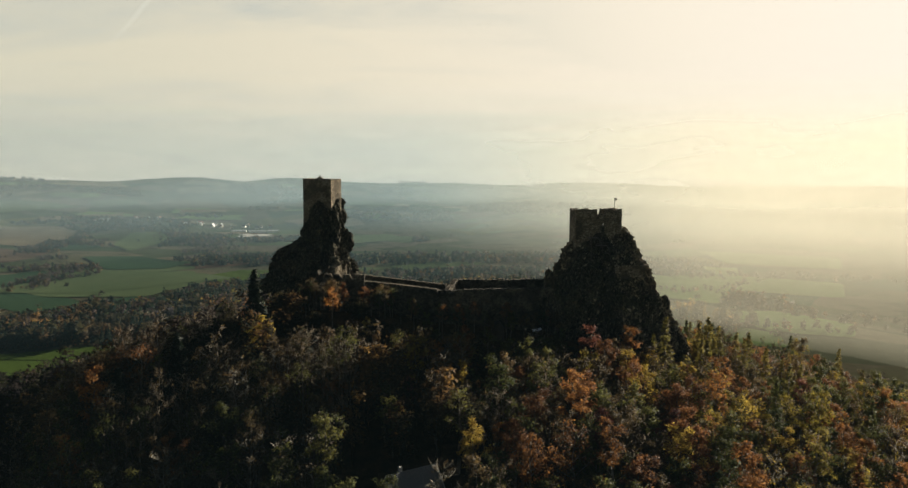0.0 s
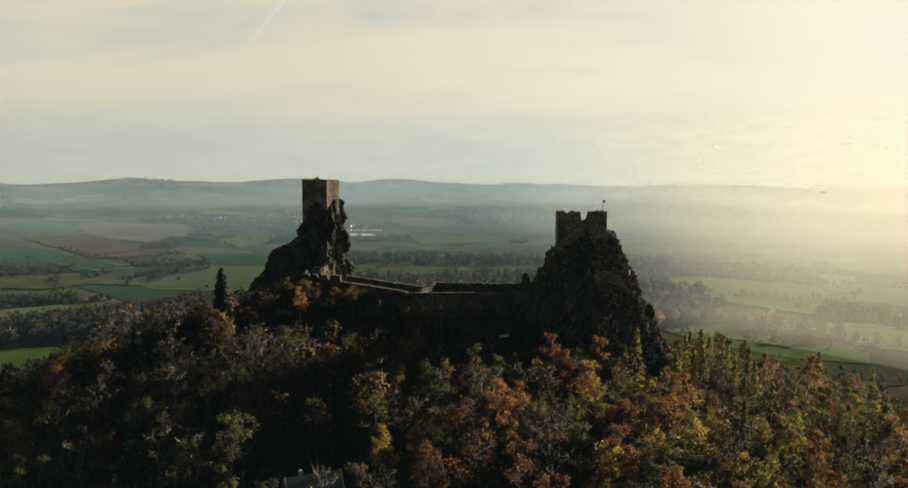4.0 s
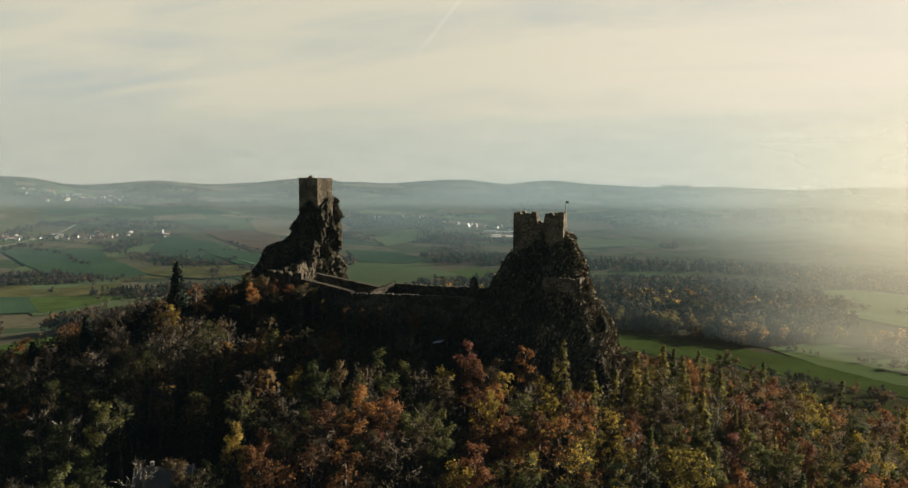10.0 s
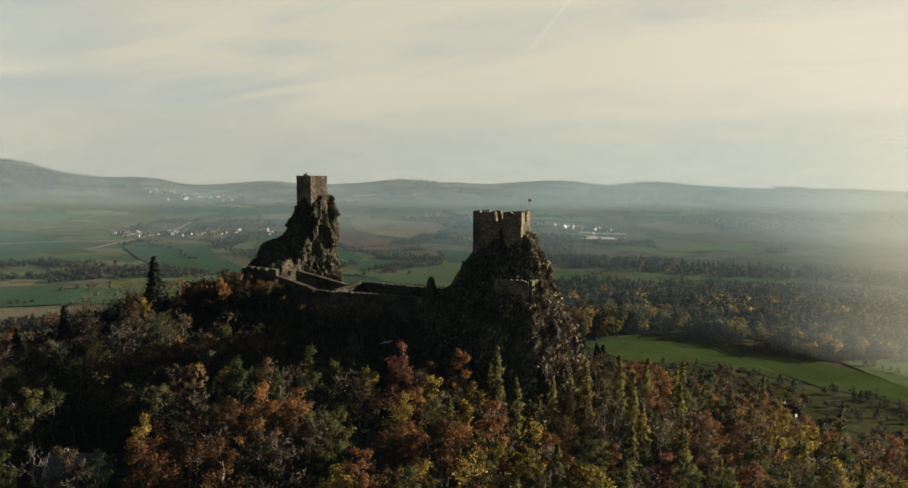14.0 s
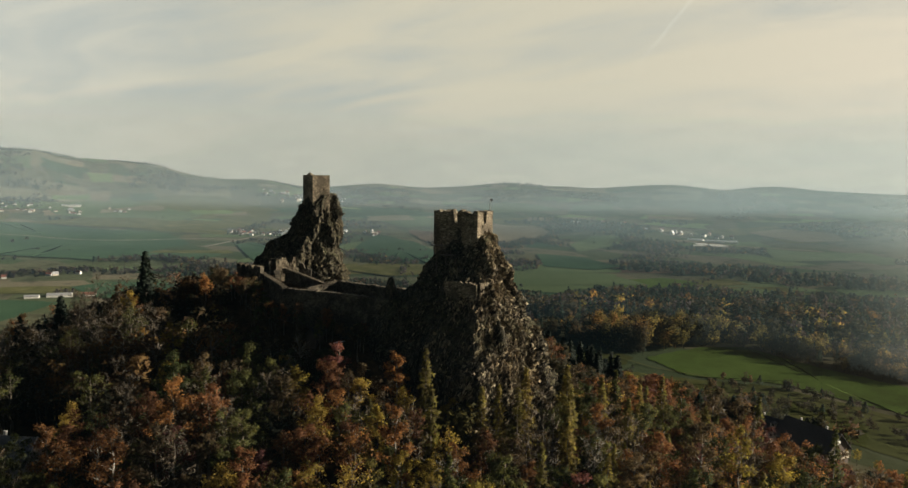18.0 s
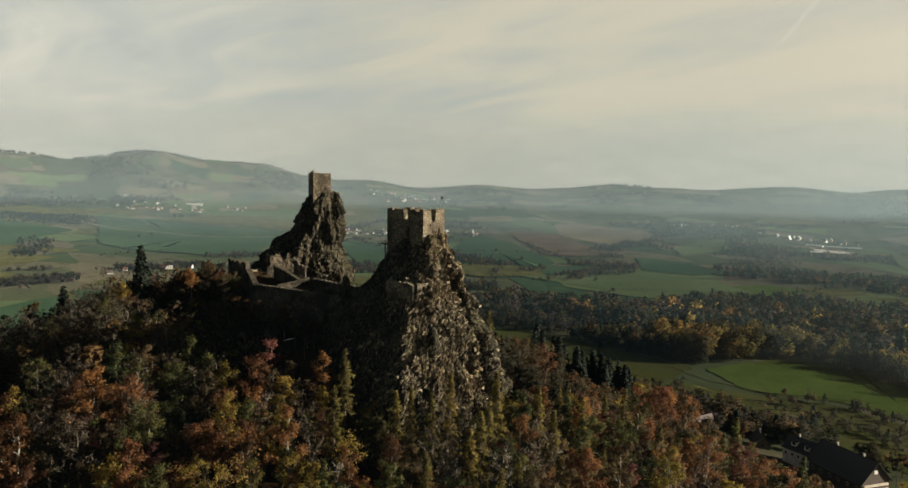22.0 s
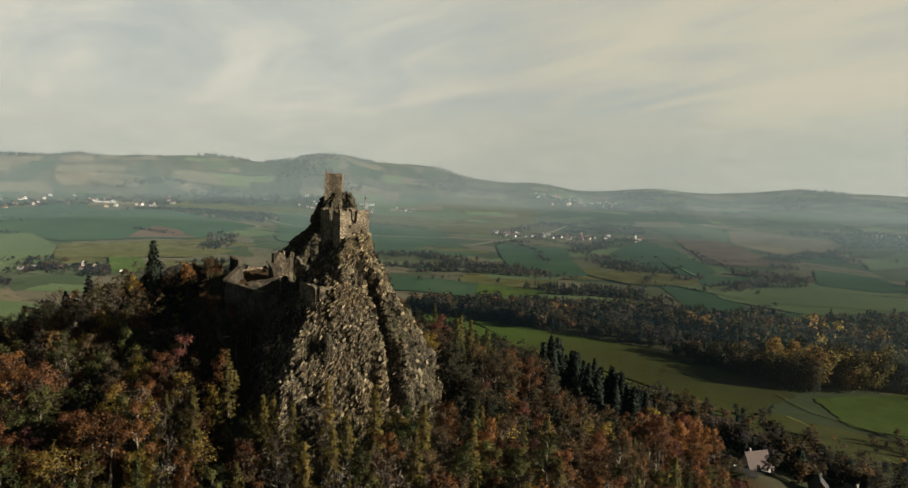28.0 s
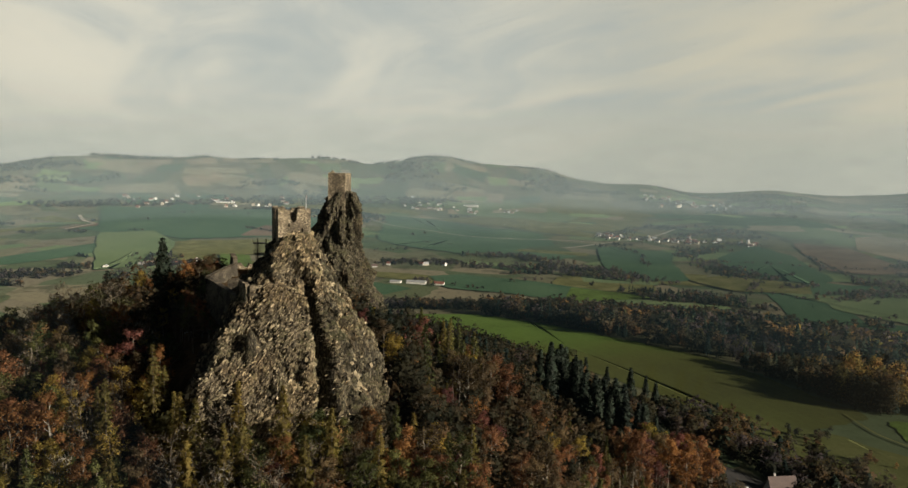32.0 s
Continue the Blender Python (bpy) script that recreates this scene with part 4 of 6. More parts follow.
def conifer(seed, tall, spread, whorls, per, needles, size, droop, ragged):
    """A spruce or larch: whorls of boughs that shorten towards the tip, hung with needle sprays."""
    rng = np.random.RandomState(seed)
    wood, crown = Pieces(), Pieces()
    v, f = tube([0, 0, -1], [0, 0, tall], tall * 0.014, 0.03, 6)
    wood.put(v, f)
    spots = []
    for i in range(whorls):
        h = 0.14 + 0.85 * i / (whorls - 1)
        reach = spread * (1 - h) ** 0.8 * rng.uniform(1 - ragged, 1.1) + 0.25
        for j in range(per):
            w = rng.uniform(0, 2 * math.pi)
            n = max(4, int(needles * (0.35 + reach / spread)))
            s = rng.uniform(0.08, 1.0, n) ** 0.75
            length = reach * rng.uniform(0.75, 1.1)
            side = rng.normal(0, 0.11, n) * length * s
            x, y = length * s * math.cos(w) - side * math.sin(w), length * s * math.sin(w) + side * math.cos(w)
            z = h * tall - droop * length * s ** 1.5 + rng.normal(0, 0.16, n)
            spots.append(np.column_stack([x, y, z]))
            if j % 2 == 0 and i % 2 == 0:
                v, f = tube([0, 0, h * tall], [length * 0.8 * math.cos(w), length * 0.8 * math.sin(w), h * tall - droop * length * 0.7], 0.06, 0.02, 3)
                wood.put(v, f)
    spots = np.vstack(spots)
    way = spots * [1, 1, 0] / (np.linalg.norm(spots[:, :2], axis=1)[:, None] + 0.3) + [0, 0, 0.45]
    crown.leaves(spots, size, rng, 0.5, 2.0, way / np.linalg.norm(way, axis=1)[:, None])
    return wood.mesh("trunk"), crown.mesh("crown")


KINDS = {
    "beech_tree": [broadleaf(100 + i, 22 + 1.6 * i, 4.5, 2000, 0.35, 0.34, 0.15, 4) for i in range(4)],
    "oak_tree": [broadleaf(200 + i, 17 + 1.5 * i, 5.0, 2000, 0.35, 0.30, 0.16, 4) for i in range(4)],
    "maple_tree": [broadleaf(300 + i, 18 + 1.4 * i, 3.9, 1900, 0.34, 0.36, 0.17, 3) for i in range(4)],
    "thin_tree": [broadleaf(400 + i, 20 + 1.6 * i, 4.2, 700, 0.33, 0.42, 0.17, 8) for i in range(3)],
    "leafless_tree": [bare(500 + i, 19 + 1.7 * i, 5.0) for i in range(4)],
    "larch_tree": [conifer(600 + i, 25 + 1.5 * i, 5.4, 26, 7, 13, 0.44, 0.22, 0.5) for i in range(3)],
    "spruce_tree": [conifer(700 + i, 22 + 2.0 * i, 5.6, 24, 9, 12, 0.68, 0.42, 0.26) for i in range(3)],
}
LABELS = {
    "beech_tree": "tall %s beech with a broad autumn crown on the slope", "oak_tree": "spreading %s oak in autumn leaf on the slope",
    "maple_tree": "rounded %s maple in autumn leaf among darker trees", "thin_tree": "slender half-bare tree with a thin %s crown",
    "leafless_tree": "leafless tree with grey branches and a few last leaves", "larch_tree": "tall %s larch with drooping feathery boughs",
    "spruce_tree": "dark green spruce with dense drooping boughs",
}
HUE = {"olive": "olive-green", "yellow": "yellow", "orange": "orange", "rust": "rust-brown", "crimson": "dark red", "brown": "dull brown", "green": "green", "spruce": "dark green", "larch": "golden-green"}
COUNT = {}
TALL = {"beech_tree": 24.0, "oak_tree": 19.0, "maple_tree": 20.0, "thin_tree": 21.0, "leafless_tree": 21.0, "larch_tree": 26.0, "spruce_tree": 24.0}


def headroom(x, y):
    """How tall trees have grown: lower on the stony ground at the castle's foot and round the hotel."""
    g = float(height(x, y))
    if -62 < x < 50 and 226 < y < 262:
        return max(6.5, 198.5 - g)
    if x <= -50 and 200 < y < 300:
        return max(9.0, 205.0 - g)
    if -45 < x < 45 and 300 < y < 372:
        return max(6.0, 199.0 - g)
    if -20 < x < 112 and 322 < y < 408:
        return 12.5
    if 84 < x < 150 and 405 < y < 470:
        return 7.0
    if 66 < x < 200 and 345 < y < 520:
        return 11.0
    if -60 < x < 66 and 410 < y < 520:
        return 12.0
    return 40.0




def plant(kind, hue, x, y, tall=None, pick=None, sink=0.3, pale=False):
    """One tree with its trunk and crown, standing on the ground."""
    n = COUNT[kind] = COUNT.get(kind, 0) + 1
    room = headroom(x, y)
    wood, crown = KINDS[kind][(n * 7 + int(abs(x))) % len(KINDS[kind]) if pick is None else pick]
    own = max(v.co.z for v in wood.vertices) if tall else 1.0
    size = tall / own if tall else min(RNG.uniform(0.72, 1.12), room / TALL[kind])
    label = LABELS[kind]
    root = thing(kind, Matrix.Translation((x, y, float(height(x, y)) - sink)) @ Matrix.Rotation(RNG.uniform(0, 6.28), 4, "Z") @ Matrix.Diagonal((size, size, size * (1 if tall else RNG.uniform(0.9, 1.1)), 1)),
                 label % HUE[hue] if "%" in label else label, "tree", kind.replace("_", " ") + "s on the castle hill")
    attach("trunk", wood, root, mat=PALE_BARK if pale else BARK)
    attach("crown", crown, root, mat=LEAF[hue])
    return root


def blocked(x, y):
    """Castle, rocks, yard, hotel and clearings, where no tree stands."""
    if ((x - 57) / 35) ** 2 + ((y - 278) / 35) ** 2 < 1:
        return True
    if ((x + 58) / 27) ** 2 + ((y - 311) / 28) ** 2 < 1:
        return True
    if -58 < x < 45 and float(np.interp(x, (-58, -31, -4, 45), (268, 263, 252, 261))) - 3 < y < 306:
        return True
    if -26 < x < 6 and 156 < y < 184:
        return True
    if 78 < x < 155 and 418 < y < 500:
        return True
    if -22 < x < 74 and 440 < y < 486:
        return True
    return False


def noise2(x, y, s, o=0.0):
    return noise.noise(Vector((x * s + o, y * s - o, o * 1.7)))


# single trees that stand out
SPECIAL = (("spruce_tree", "spruce", -65, 238, 32), ("maple_tree", "yellow", 112, 213, 27), ("leafless_tree", "brown", 97, 223, 22), ("larch_tree", "larch", 73.5, 241.5, 31),
           ("maple_tree", "yellow", 3.5, 209, 19), ("maple_tree", "crimson", 41, 187, 22), ("maple_tree", "orange", -41, 248, 14), ("maple_tree", "yellow", -28, 243, 12),
           ("maple_tree", "yellow", -16, 240, 11), ("oak_tree", "yellow", -4, 238, 10), ("maple_tree", "yellow", 8, 237, 12), ("oak_tree", "green", 18, 238, 13), ("maple_tree", "yellow", 22, 235, 14),
           ("beech_tree", "crimson", 47, 235, 25), ("beech_tree", "rust", 50, 228, 23), ("larch_tree", "larch", 92, 262, 28), ("larch_tree", "larch", 99, 272, 30), ("larch_tree", "larch", 104, 283, 27),
           ("larch_tree", "larch", 96, 252, 27), ("larch_tree", "larch", 88, 247, 25), ("larch_tree", "larch", 106, 262, 28), ("larch_tree", "larch", 111, 293, 27), ("larch_tree", "olive", 100, 300, 26),
           ("oak_tree", "green", 38, 244, 15), ("oak_tree", "olive", 30, 243, 13), ("larch_tree", "larch", 116, 275, 28), ("larch_tree", "larch", 112, 250, 27), ("oak_tree", "yellow", -60, 229, 20),
           ("spruce_tree", "spruce", -82, 214, 27), ("spruce_tree", "spruce", -96, 205, 26))
SPECIAL += (("maple_tree", "orange", 152, 452, 10), ("maple_tree", "orange", 158, 447, 9), ("maple_tree", "yellow", 150, 458, 9), ("oak_tree", "orange", 165, 444, 8), ("oak_tree", "yellow", 139, 478, 8),
            ("beech_tree", "orange", -62, 232, 17), ("beech_tree", "rust", -70, 246, 16), ("maple_tree", "orange", 58, 224, 20), ("maple_tree", "crimson", 62, 196, 20), ("beech_tree", "rust", 74, 214, 22))
TAKEN = []
for kind, hue, x, y, tall in SPECIAL:
    plant(kind, hue, x, y, tall, pale=(kind == "leafless_tree"))
    TAKEN.append((x, y))
for i in range(46):
    # young trees close under the curtain wall
    f = RNG.rand()
    x = -56 + 96 * f
    y = float(np.interp(x, (-58, -31, -4, 45), (268, 263, 252, 261))) - RNG.uniform(1, 9)
    plant(("oak_tree", "maple_tree", "thin_tree")[i % 3], ("brown", "olive", "brown", "rust", "green")[i % 5], x, y, RNG.uniform(7, 12))
    TAKEN.append((x, y))
for i in range(40):
    # the dark spruce stand on the hill's shoulder, towards the meadow
    f, q = RNG.rand(), RNG.uniform(-1, 1)
    x, y = 4 + 46 * f + 6 * q, 391 + 19 * f - 11 * q
    plant("spruce_tree", "spruce", x, y, RNG.uniform(26, 33) - 6 * f)
    TAKEN.append((x, y))
for i in range(6):
    x, y = -45 - 50 * RNG.rand(), 455 + 36 * RNG.rand()
    plant("spruce_tree", "spruce", x, y, RNG.uniform(20, 25))
    TAKEN.append((x, y))
for i in range(14):
    # tall rust and orange trees between the spruces and the car park
    x, y = 50 + 34 * RNG.rand(), 386 + 46 * RNG.rand()
    plant(("beech_tree", "maple_tree")[i % 2], ("rust", "orange", "rust", "crimson")[i % 4], x, y, RNG.uniform(17, 22))
    TAKEN.append((x, y))

FAR_TREES = []          # (x, y, height, half width, sort)
step = 6.0
# planted from the southern and eastern skirts of the hill inwards
GRID = sorted(((gx, gy) for gx in np.arange(-330, 330, step) for gy in np.arange(60, 480, step)), key=lambda q: abs(math.hypot(q[0] + 20, q[1] - 300) - 165) + (0 if q[0] - q[1] > -330 else 200))
for gx, gy in GRID:
    x, y = gx + RNG.uniform(-2.7, 2.7), gy + RNG.uniform(-2.7, 2.7)
    dice = RNG.rand(6)
    if ((x + 5) / 285) ** 2 + ((y - 262) / 205) ** 2 > 1 + 0.1 * noise2(x, y, 0.02) or blocked(x, y):
        continue
    if any((x - a) ** 2 + (y - b) ** 2 < 16 for a, b in TAKEN):
        continue
    turn = math.degrees(math.atan2(y - CASTLE[1], x - CASTLE[0]))
    away = math.hypot(x - CASTLE[0], y - CASTLE[1])
    a, b, c = noise2(x, y, 0.022, 3.1), noise2(x, y, 0.05, 8.4), noise2(x, y, 0.013, 5.5)
    front = (-162 < turn < 62 and away < 158) or (-10 < turn < 105 and away < 190 and x > 0)
    if dice[5] < 0.06:
        continue
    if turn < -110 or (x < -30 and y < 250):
        # the shaded flank gets barer trees in darker hues, which paint part of its shade
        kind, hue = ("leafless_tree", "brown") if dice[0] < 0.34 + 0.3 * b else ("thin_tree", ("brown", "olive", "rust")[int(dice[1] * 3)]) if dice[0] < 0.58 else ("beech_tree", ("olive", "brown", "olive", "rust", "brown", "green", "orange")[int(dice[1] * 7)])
    elif turn > 15:
        kind, hue = ("larch_tree", ("larch", "olive")[int(dice[1] * 2)]) if dice[0] < 0.16 + 0.4 * a else ("beech_tree", ("rust", "brown", "orange", "rust", "olive", "crimson")[int(dice[1] * 6)]) if dice[0] < 0.68 else ("oak_tree", ("orange", "rust", "brown", "rust", "crimson", "yellow")[int(dice[1] * 6)]) if dice[0] < 0.86 else ("thin_tree", "brown")
    else:
        if dice[0] < 0.16 + 0.25 * b:
            kind, hue = "leafless_tree", "brown"
        elif dice[0] < 0.34:
            kind, hue = "thin_tree", ("brown", "rust", "olive", "orange")[int(dice[1] * 4)]
        elif dice[0] < 0.58:
            kind, hue = "beech_tree", ("rust", "brown", "orange", "green", "rust", "brown", "olive")[int(dice[1] * 7)]
        elif dice[0] < 0.80:
            kind, hue = "oak_tree", ("olive", "green", "orange", "rust", "olive", "brown", "yellow", "rust")[int(dice[1] * 8)]
        elif dice[0] < 0.88 and turn > -45:
            kind, hue = "larch_tree", "larch"
        else:
            kind, hue = "maple_tree", ("orange", "rust", "olive", "yellow", "crimson", "brown")[int(dice[1] * 6)]
    # on the sun side brighter hues, with backlit glow put into the leaf colours
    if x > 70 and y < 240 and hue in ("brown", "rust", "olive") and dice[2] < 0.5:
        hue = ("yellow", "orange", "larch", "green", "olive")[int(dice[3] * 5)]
    # on the south slope duller hues, with part of its shade put into the leaves
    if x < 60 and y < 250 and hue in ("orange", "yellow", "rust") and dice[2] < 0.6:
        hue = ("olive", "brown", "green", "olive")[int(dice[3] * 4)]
    # eastern skirts again: bright hues that paint the backlight
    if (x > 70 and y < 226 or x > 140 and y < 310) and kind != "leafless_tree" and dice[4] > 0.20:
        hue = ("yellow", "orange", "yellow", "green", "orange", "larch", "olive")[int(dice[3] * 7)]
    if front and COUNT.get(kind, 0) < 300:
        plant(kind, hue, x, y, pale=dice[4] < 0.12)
    else:
        sort = {"leafless_tree": 2, "larch_tree": 1, "spruce_tree": 1, "thin_tree": 2}.get(kind, 0)
        # the golden sort here carries the slope's backlight in its colour
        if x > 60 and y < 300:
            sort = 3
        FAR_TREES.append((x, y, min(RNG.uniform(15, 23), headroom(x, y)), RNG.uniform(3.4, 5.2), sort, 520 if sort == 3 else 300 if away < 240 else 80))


def stand(cx, cy, half_x, half_y, turn, spacing, mix, tall=(13, 22), ragged=0.25, leaves=55):
    """A wood or tree belt: an uneven oval of trees. mix: shares of autumn, conifer and, if given, golden trees; the rest are leafless."""
    c, s = math.cos(radians(turn)), math.sin(radians(turn))
    n = int(3.4 * half_x * half_y / spacing ** 2)
    for _ in range(n):
        u, v = RNG.uniform(-1.1, 1.1), RNG.uniform(-1.1, 1.1)
        x, y = cx + u * half_x * c - v * half_y * s, cy + u * half_x * s + v * half_y * c
        if max(abs(u), abs(v)) ** 4 * 0.5 + (u * u + v * v) * 0.5 > 1 + ragged * noise2(x, y, 0.02, 2.0) * 2:
            continue
        if on_field(x, y) or on_field(x + (x - 135) * 0.03, y + (y - 125) * 0.03):
            continue
        p = RNG.rand() + 0.9 * noise2(x, y, 0.016, 7.7)
        sort = 0 if p < mix[0] else 1 if p < mix[0] + mix[1] else 3 if p < sum(mix) else 2
        h = RNG.uniform(*tall)
        wide = h * (RNG.uniform(0.16, 0.22) if sort == 1 else RNG.uniform(0.26, 0.38))
        FAR_TREES.append((x, y, h, max(wide, spacing * 0.42), sort, leaves))


def belt(pts, wide, spacing, mix, tall=(7, 15), leaves=45, gaps=0.15):
    """A hedge or row of trees along a line."""
    for (x0, y0), (x1, y1) in zip(pts, pts[1:]):
        for i in range(int(math.hypot(x1 - x0, y1 - y0) / spacing)):
            if RNG.rand() < gaps:
                continue
            f = RNG.rand()
            x, y = x0 + (x1 - x0) * f + RNG.normal(0, wide), y0 + (y1 - y0) * f + RNG.normal(0, wide)
            p, h = RNG.rand(), RNG.uniform(*tall)
            FAR_TREES.append((x, y, h, h * RNG.uniform(0.26, 0.42), 0 if p < mix[0] else 1 if p < mix[0] + mix[1] else 2, leaves))


AUTUMN, MIXED, DARK, BARE = (0.8, 0.1), (0.5, 0.3), (0.2, 0.7), (0.35, 0.05)
# woods round the meadow
stand(-225, 660, 175, 40, 3, 7.0, (0.40, 0.5, 0.1), (11, 19), leaves=330)
stand(-118, 638, 72, 20, -9, 7.0, (0.4, 0.52, 0.08), (11, 19), leaves=330)
stand(-430, 620, 90, 40, 25, 7.5, (0.6, 0.3), (14, 22), leaves=100)
stand(-72, 706, 36, 56, -22, 7.5, (0.30, 0.02, 0.9), (18, 27), leaves=760)
stand(70, 738, 105, 30, -2, 7.0, (0.45, 0.25, 0.35), (13, 21), leaves=480)
stand(225, 748, 90, 26, -10, 7.5, (0.45, 0.15, 0.45), (13, 21), leaves=330)
stand(-520, 640, 70, 50, 80, 8, AUTUMN, (14, 22), leaves=80)
stand(-520, 880, 330, 105, 132, 9.5, (0.42, 0.38), (13, 23), leaves=52)
stand(-110, 880, 330, 125, 6, 9.5, (0.40, 0.45, 0.12), (13, 23), leaves=52)
stand(-120, 1230, 430, 190, 16, 11, (0.20, 0.66, 0.10), (13, 23), leaves=40)
stand(-90, 1620, 520, 190, 6, 13, (0.22, 0.7), (13, 22), leaves=32)
stand(330, 1130, 120, 210, 28, 11, (0.6, 0.35), (14, 23), leaves=44)
stand(-930, 660, 110, 70, 40, 9.5, AUTUMN, (12, 20), leaves=50)
stand(-200, 2150, 600, 130, 8, 16, DARK, (12, 20), leaves=30)
stand(500, 2050, 260, 120, -10, 16, MIXED, (12, 20), leaves=30)
stand(-1020, 1220, 150, 50, 50, 10, (0.3, 0.5), (12, 20), leaves=45)
stand(-1320, 1260, 150, 32, 48, 11, BARE, (10, 18), leaves=40)
stand(-1560, 1110, 190, 36, 62, 11, BARE, (10, 18), leaves=40)
stand(-1720, 860, 120, 45, 75, 12, BARE, (8, 16), leaves=36)
stand(-1650, 430, 200, 60, 80, 12, BARE, (8, 16), leaves=36)
stand(-1780, 120, 220, 50, 85, 13, BARE, (8, 15), leaves=36)
stand(-1640, -220, 200, 60, 95, 13, BARE, (8, 15), leaves=36)
stand(-1000, 2600, 200, 60, 60, 15, DARK, (12, 20), leaves=30)
stand(-1160, 2880, 110, 60, 20, 15, DARK, (12, 20), leaves=30)
stand(-500, 2780, 420, 70, 5, 17, (0.6, 0.3), (10, 18), leaves=30)
stand(-1450, 2330, 170, 38, 40, 13, BARE, (10, 18), leaves=30)
stand(-900, 1950, 260, 40, 22, 13, BARE, (9, 17), leaves=32)
stand(-1250, 2030, 160, 26, 40, 13, BARE, (9, 17), leaves=32)
stand(-2200, 2420, 260, 30, 45, 15, BARE, (9, 15), leaves=28)
stand(-2600, 1650, 140, 22, 60, 15, BARE, (9, 15), leaves=28)
stand(-2900, -80, 80, 40, 70, 13, BARE, (9, 15), leaves=28)
stand(-3500, 1400, 420, 60, 65, 17, BARE, (8, 13), leaves=24)
stand(-3650, 700, 420, 70, 80, 17, BARE, (8, 13), leaves=24)
stand(-3600, -100, 420, 70, 95, 17, BARE, (8, 13), leaves=24)
stand(-2900, 2900, 420, 60, 45, 17, BARE, (8, 13), leaves=24)
for bearing, far, tall, wide, deep in KNOLLS[:6]:
    a = radians(bearing)
    stand(135 - far * math.sin(a), 125 + far * math.cos(a), wide * 0.8, deep * 0.7, bearing, 17, DARK, (7, 11), 0.4, 24)
for bearing, far, tall, wide, deep in HILLS[1:10:2]:
    a = radians(bearing)
    stand(135 - (far - 250) * math.sin(a), 125 + (far - 250) * math.cos(a), wide * 0.5, deep * 0.28, bearing, 22, MIXED, (6, 10), 0.5, 20)
stand(-5, 520, 80, 26, 14, 8.5, AUTUMN, (5, 11), leaves=130)
stand(8, 508, 74, 24, 22, 7.5, (0.75, 0.1), (8, 14), leaves=200)
belt([(-70, 545), (-30, 560), (30, 575), (90, 572)], 7.0, 4.0, AUTUMN, (3, 7), 110)
for i in range(240):
    # fields and woods on the slopes of the far hills
    w, d = radians(RNG.uniform(-10, 108)), 3350 + 1250 * RNG.rand() ** 0.7
    x, y, t = 135 - d * math.sin(w), 125 + d * math.cos(w), math.degrees(w) + RNG.normal(0, 14)
    mat, words = ((DRY_GRASS, "bleached dry grassland on the far slope"), (PALE_CROP, "pale green crop on the far slope"), (STUBBLE, "pale stubble on the far slope"), (WINTER_CROP, "deep green crop on the far slope"), (DRY_GRASS, "bleached dry grassland on the far slope"), (DULL_CROP, "green crop on the far slope"))[i % 6]
    sheet("field", words, x, y, RNG.uniform(40, 140), RNG.uniform(25, 70), t, mat, 1.5 + 0.016 * i, wob=0.10)
    if i % 3 == 1:
        w, d = radians(RNG.uniform(-10, 108)), 3400 + 1180 * RNG.rand() ** 0.7
        stand(135 - d * math.sin(w), 125 + d * math.cos(w), RNG.uniform(50, 190), RNG.uniform(20, 55), math.degrees(w) + RNG.normal(0, 14), 15, (DARK, BARE)[i % 4 == 1], (9, 15), 0.4, 24)
for i in range(34):
    # copses scattered over the plain
    w, d = radians(RNG.uniform(-20, 108)), RNG.uniform(1300, 3500)
    stand(135 - d * math.sin(w), 125 + d * math.cos(w), RNG.uniform(25, 75), RNG.uniform(12, 28), RNG.uniform(20, 80), 12, (BARE, DARK, MIXED)[i % 3], (8, 15), 0.4, 26)
# hedges and orchard rows
belt([(30, 620), (76, 626), (125, 610), (200, 588), (300, 560)], 2.5, 4.0, MIXED, (5, 8), 160)
belt([(20, 596), (90, 590), (160, 566), (240, 535)], 7.0, 5.0, AUTUMN, (4, 8), 140)
belt([(70, 590), (150, 560), (260, 520)], 9.0, 6.0, AUTUMN, (4, 8), 80)
belt([(-110, 538), (-79, 548), (-52, 562), (-30, 566)], 2.0, 4.0, MIXED, (2, 5), 90, 0.3)
belt([(-50, 520), (0, 530), (60, 524), (120, 520)], 12.0, 3.4, AUTUMN, (8, 15), 160)
belt([(-60, 488), (-20, 498), (30, 500), (78, 512)], 9.0, 2.6, AUTUMN, (9, 16), 170)
belt([(150, 500), (200, 480), (260, 470)], 9.0, 6.0, AUTUMN, (7, 13), 90)
belt([(150, 718), (230, 690), (330, 670)], 3.0, 7.0, AUTUMN, (4, 8), 60)
belt([(240, 690), (330, 720), (440, 740)], 6.0, 9.0, AUTUMN, (7, 14), 60)
belt([(400, 900), (560, 860), (760, 850)], 8.0, 9.0, AUTUMN, (8, 15), 50)
belt([(380, 1250), (620, 1180), (900, 1240)], 12.0, 9.0, AUTUMN, (8, 16), 45)
belt([(500, 1900), (800, 1850), (1200, 1700)], 14.0, 11.0, AUTUMN, (8, 16), 40)
belt([(300, 1420), (560, 1500), (700, 1700)], 14.0, 11.0, AUTUMN, (8, 16), 40)
belt([(-1480, 1900), (-1350, 2140), (-1300, 2300)], 8.0, 10.0, BARE, (7, 13), 30)
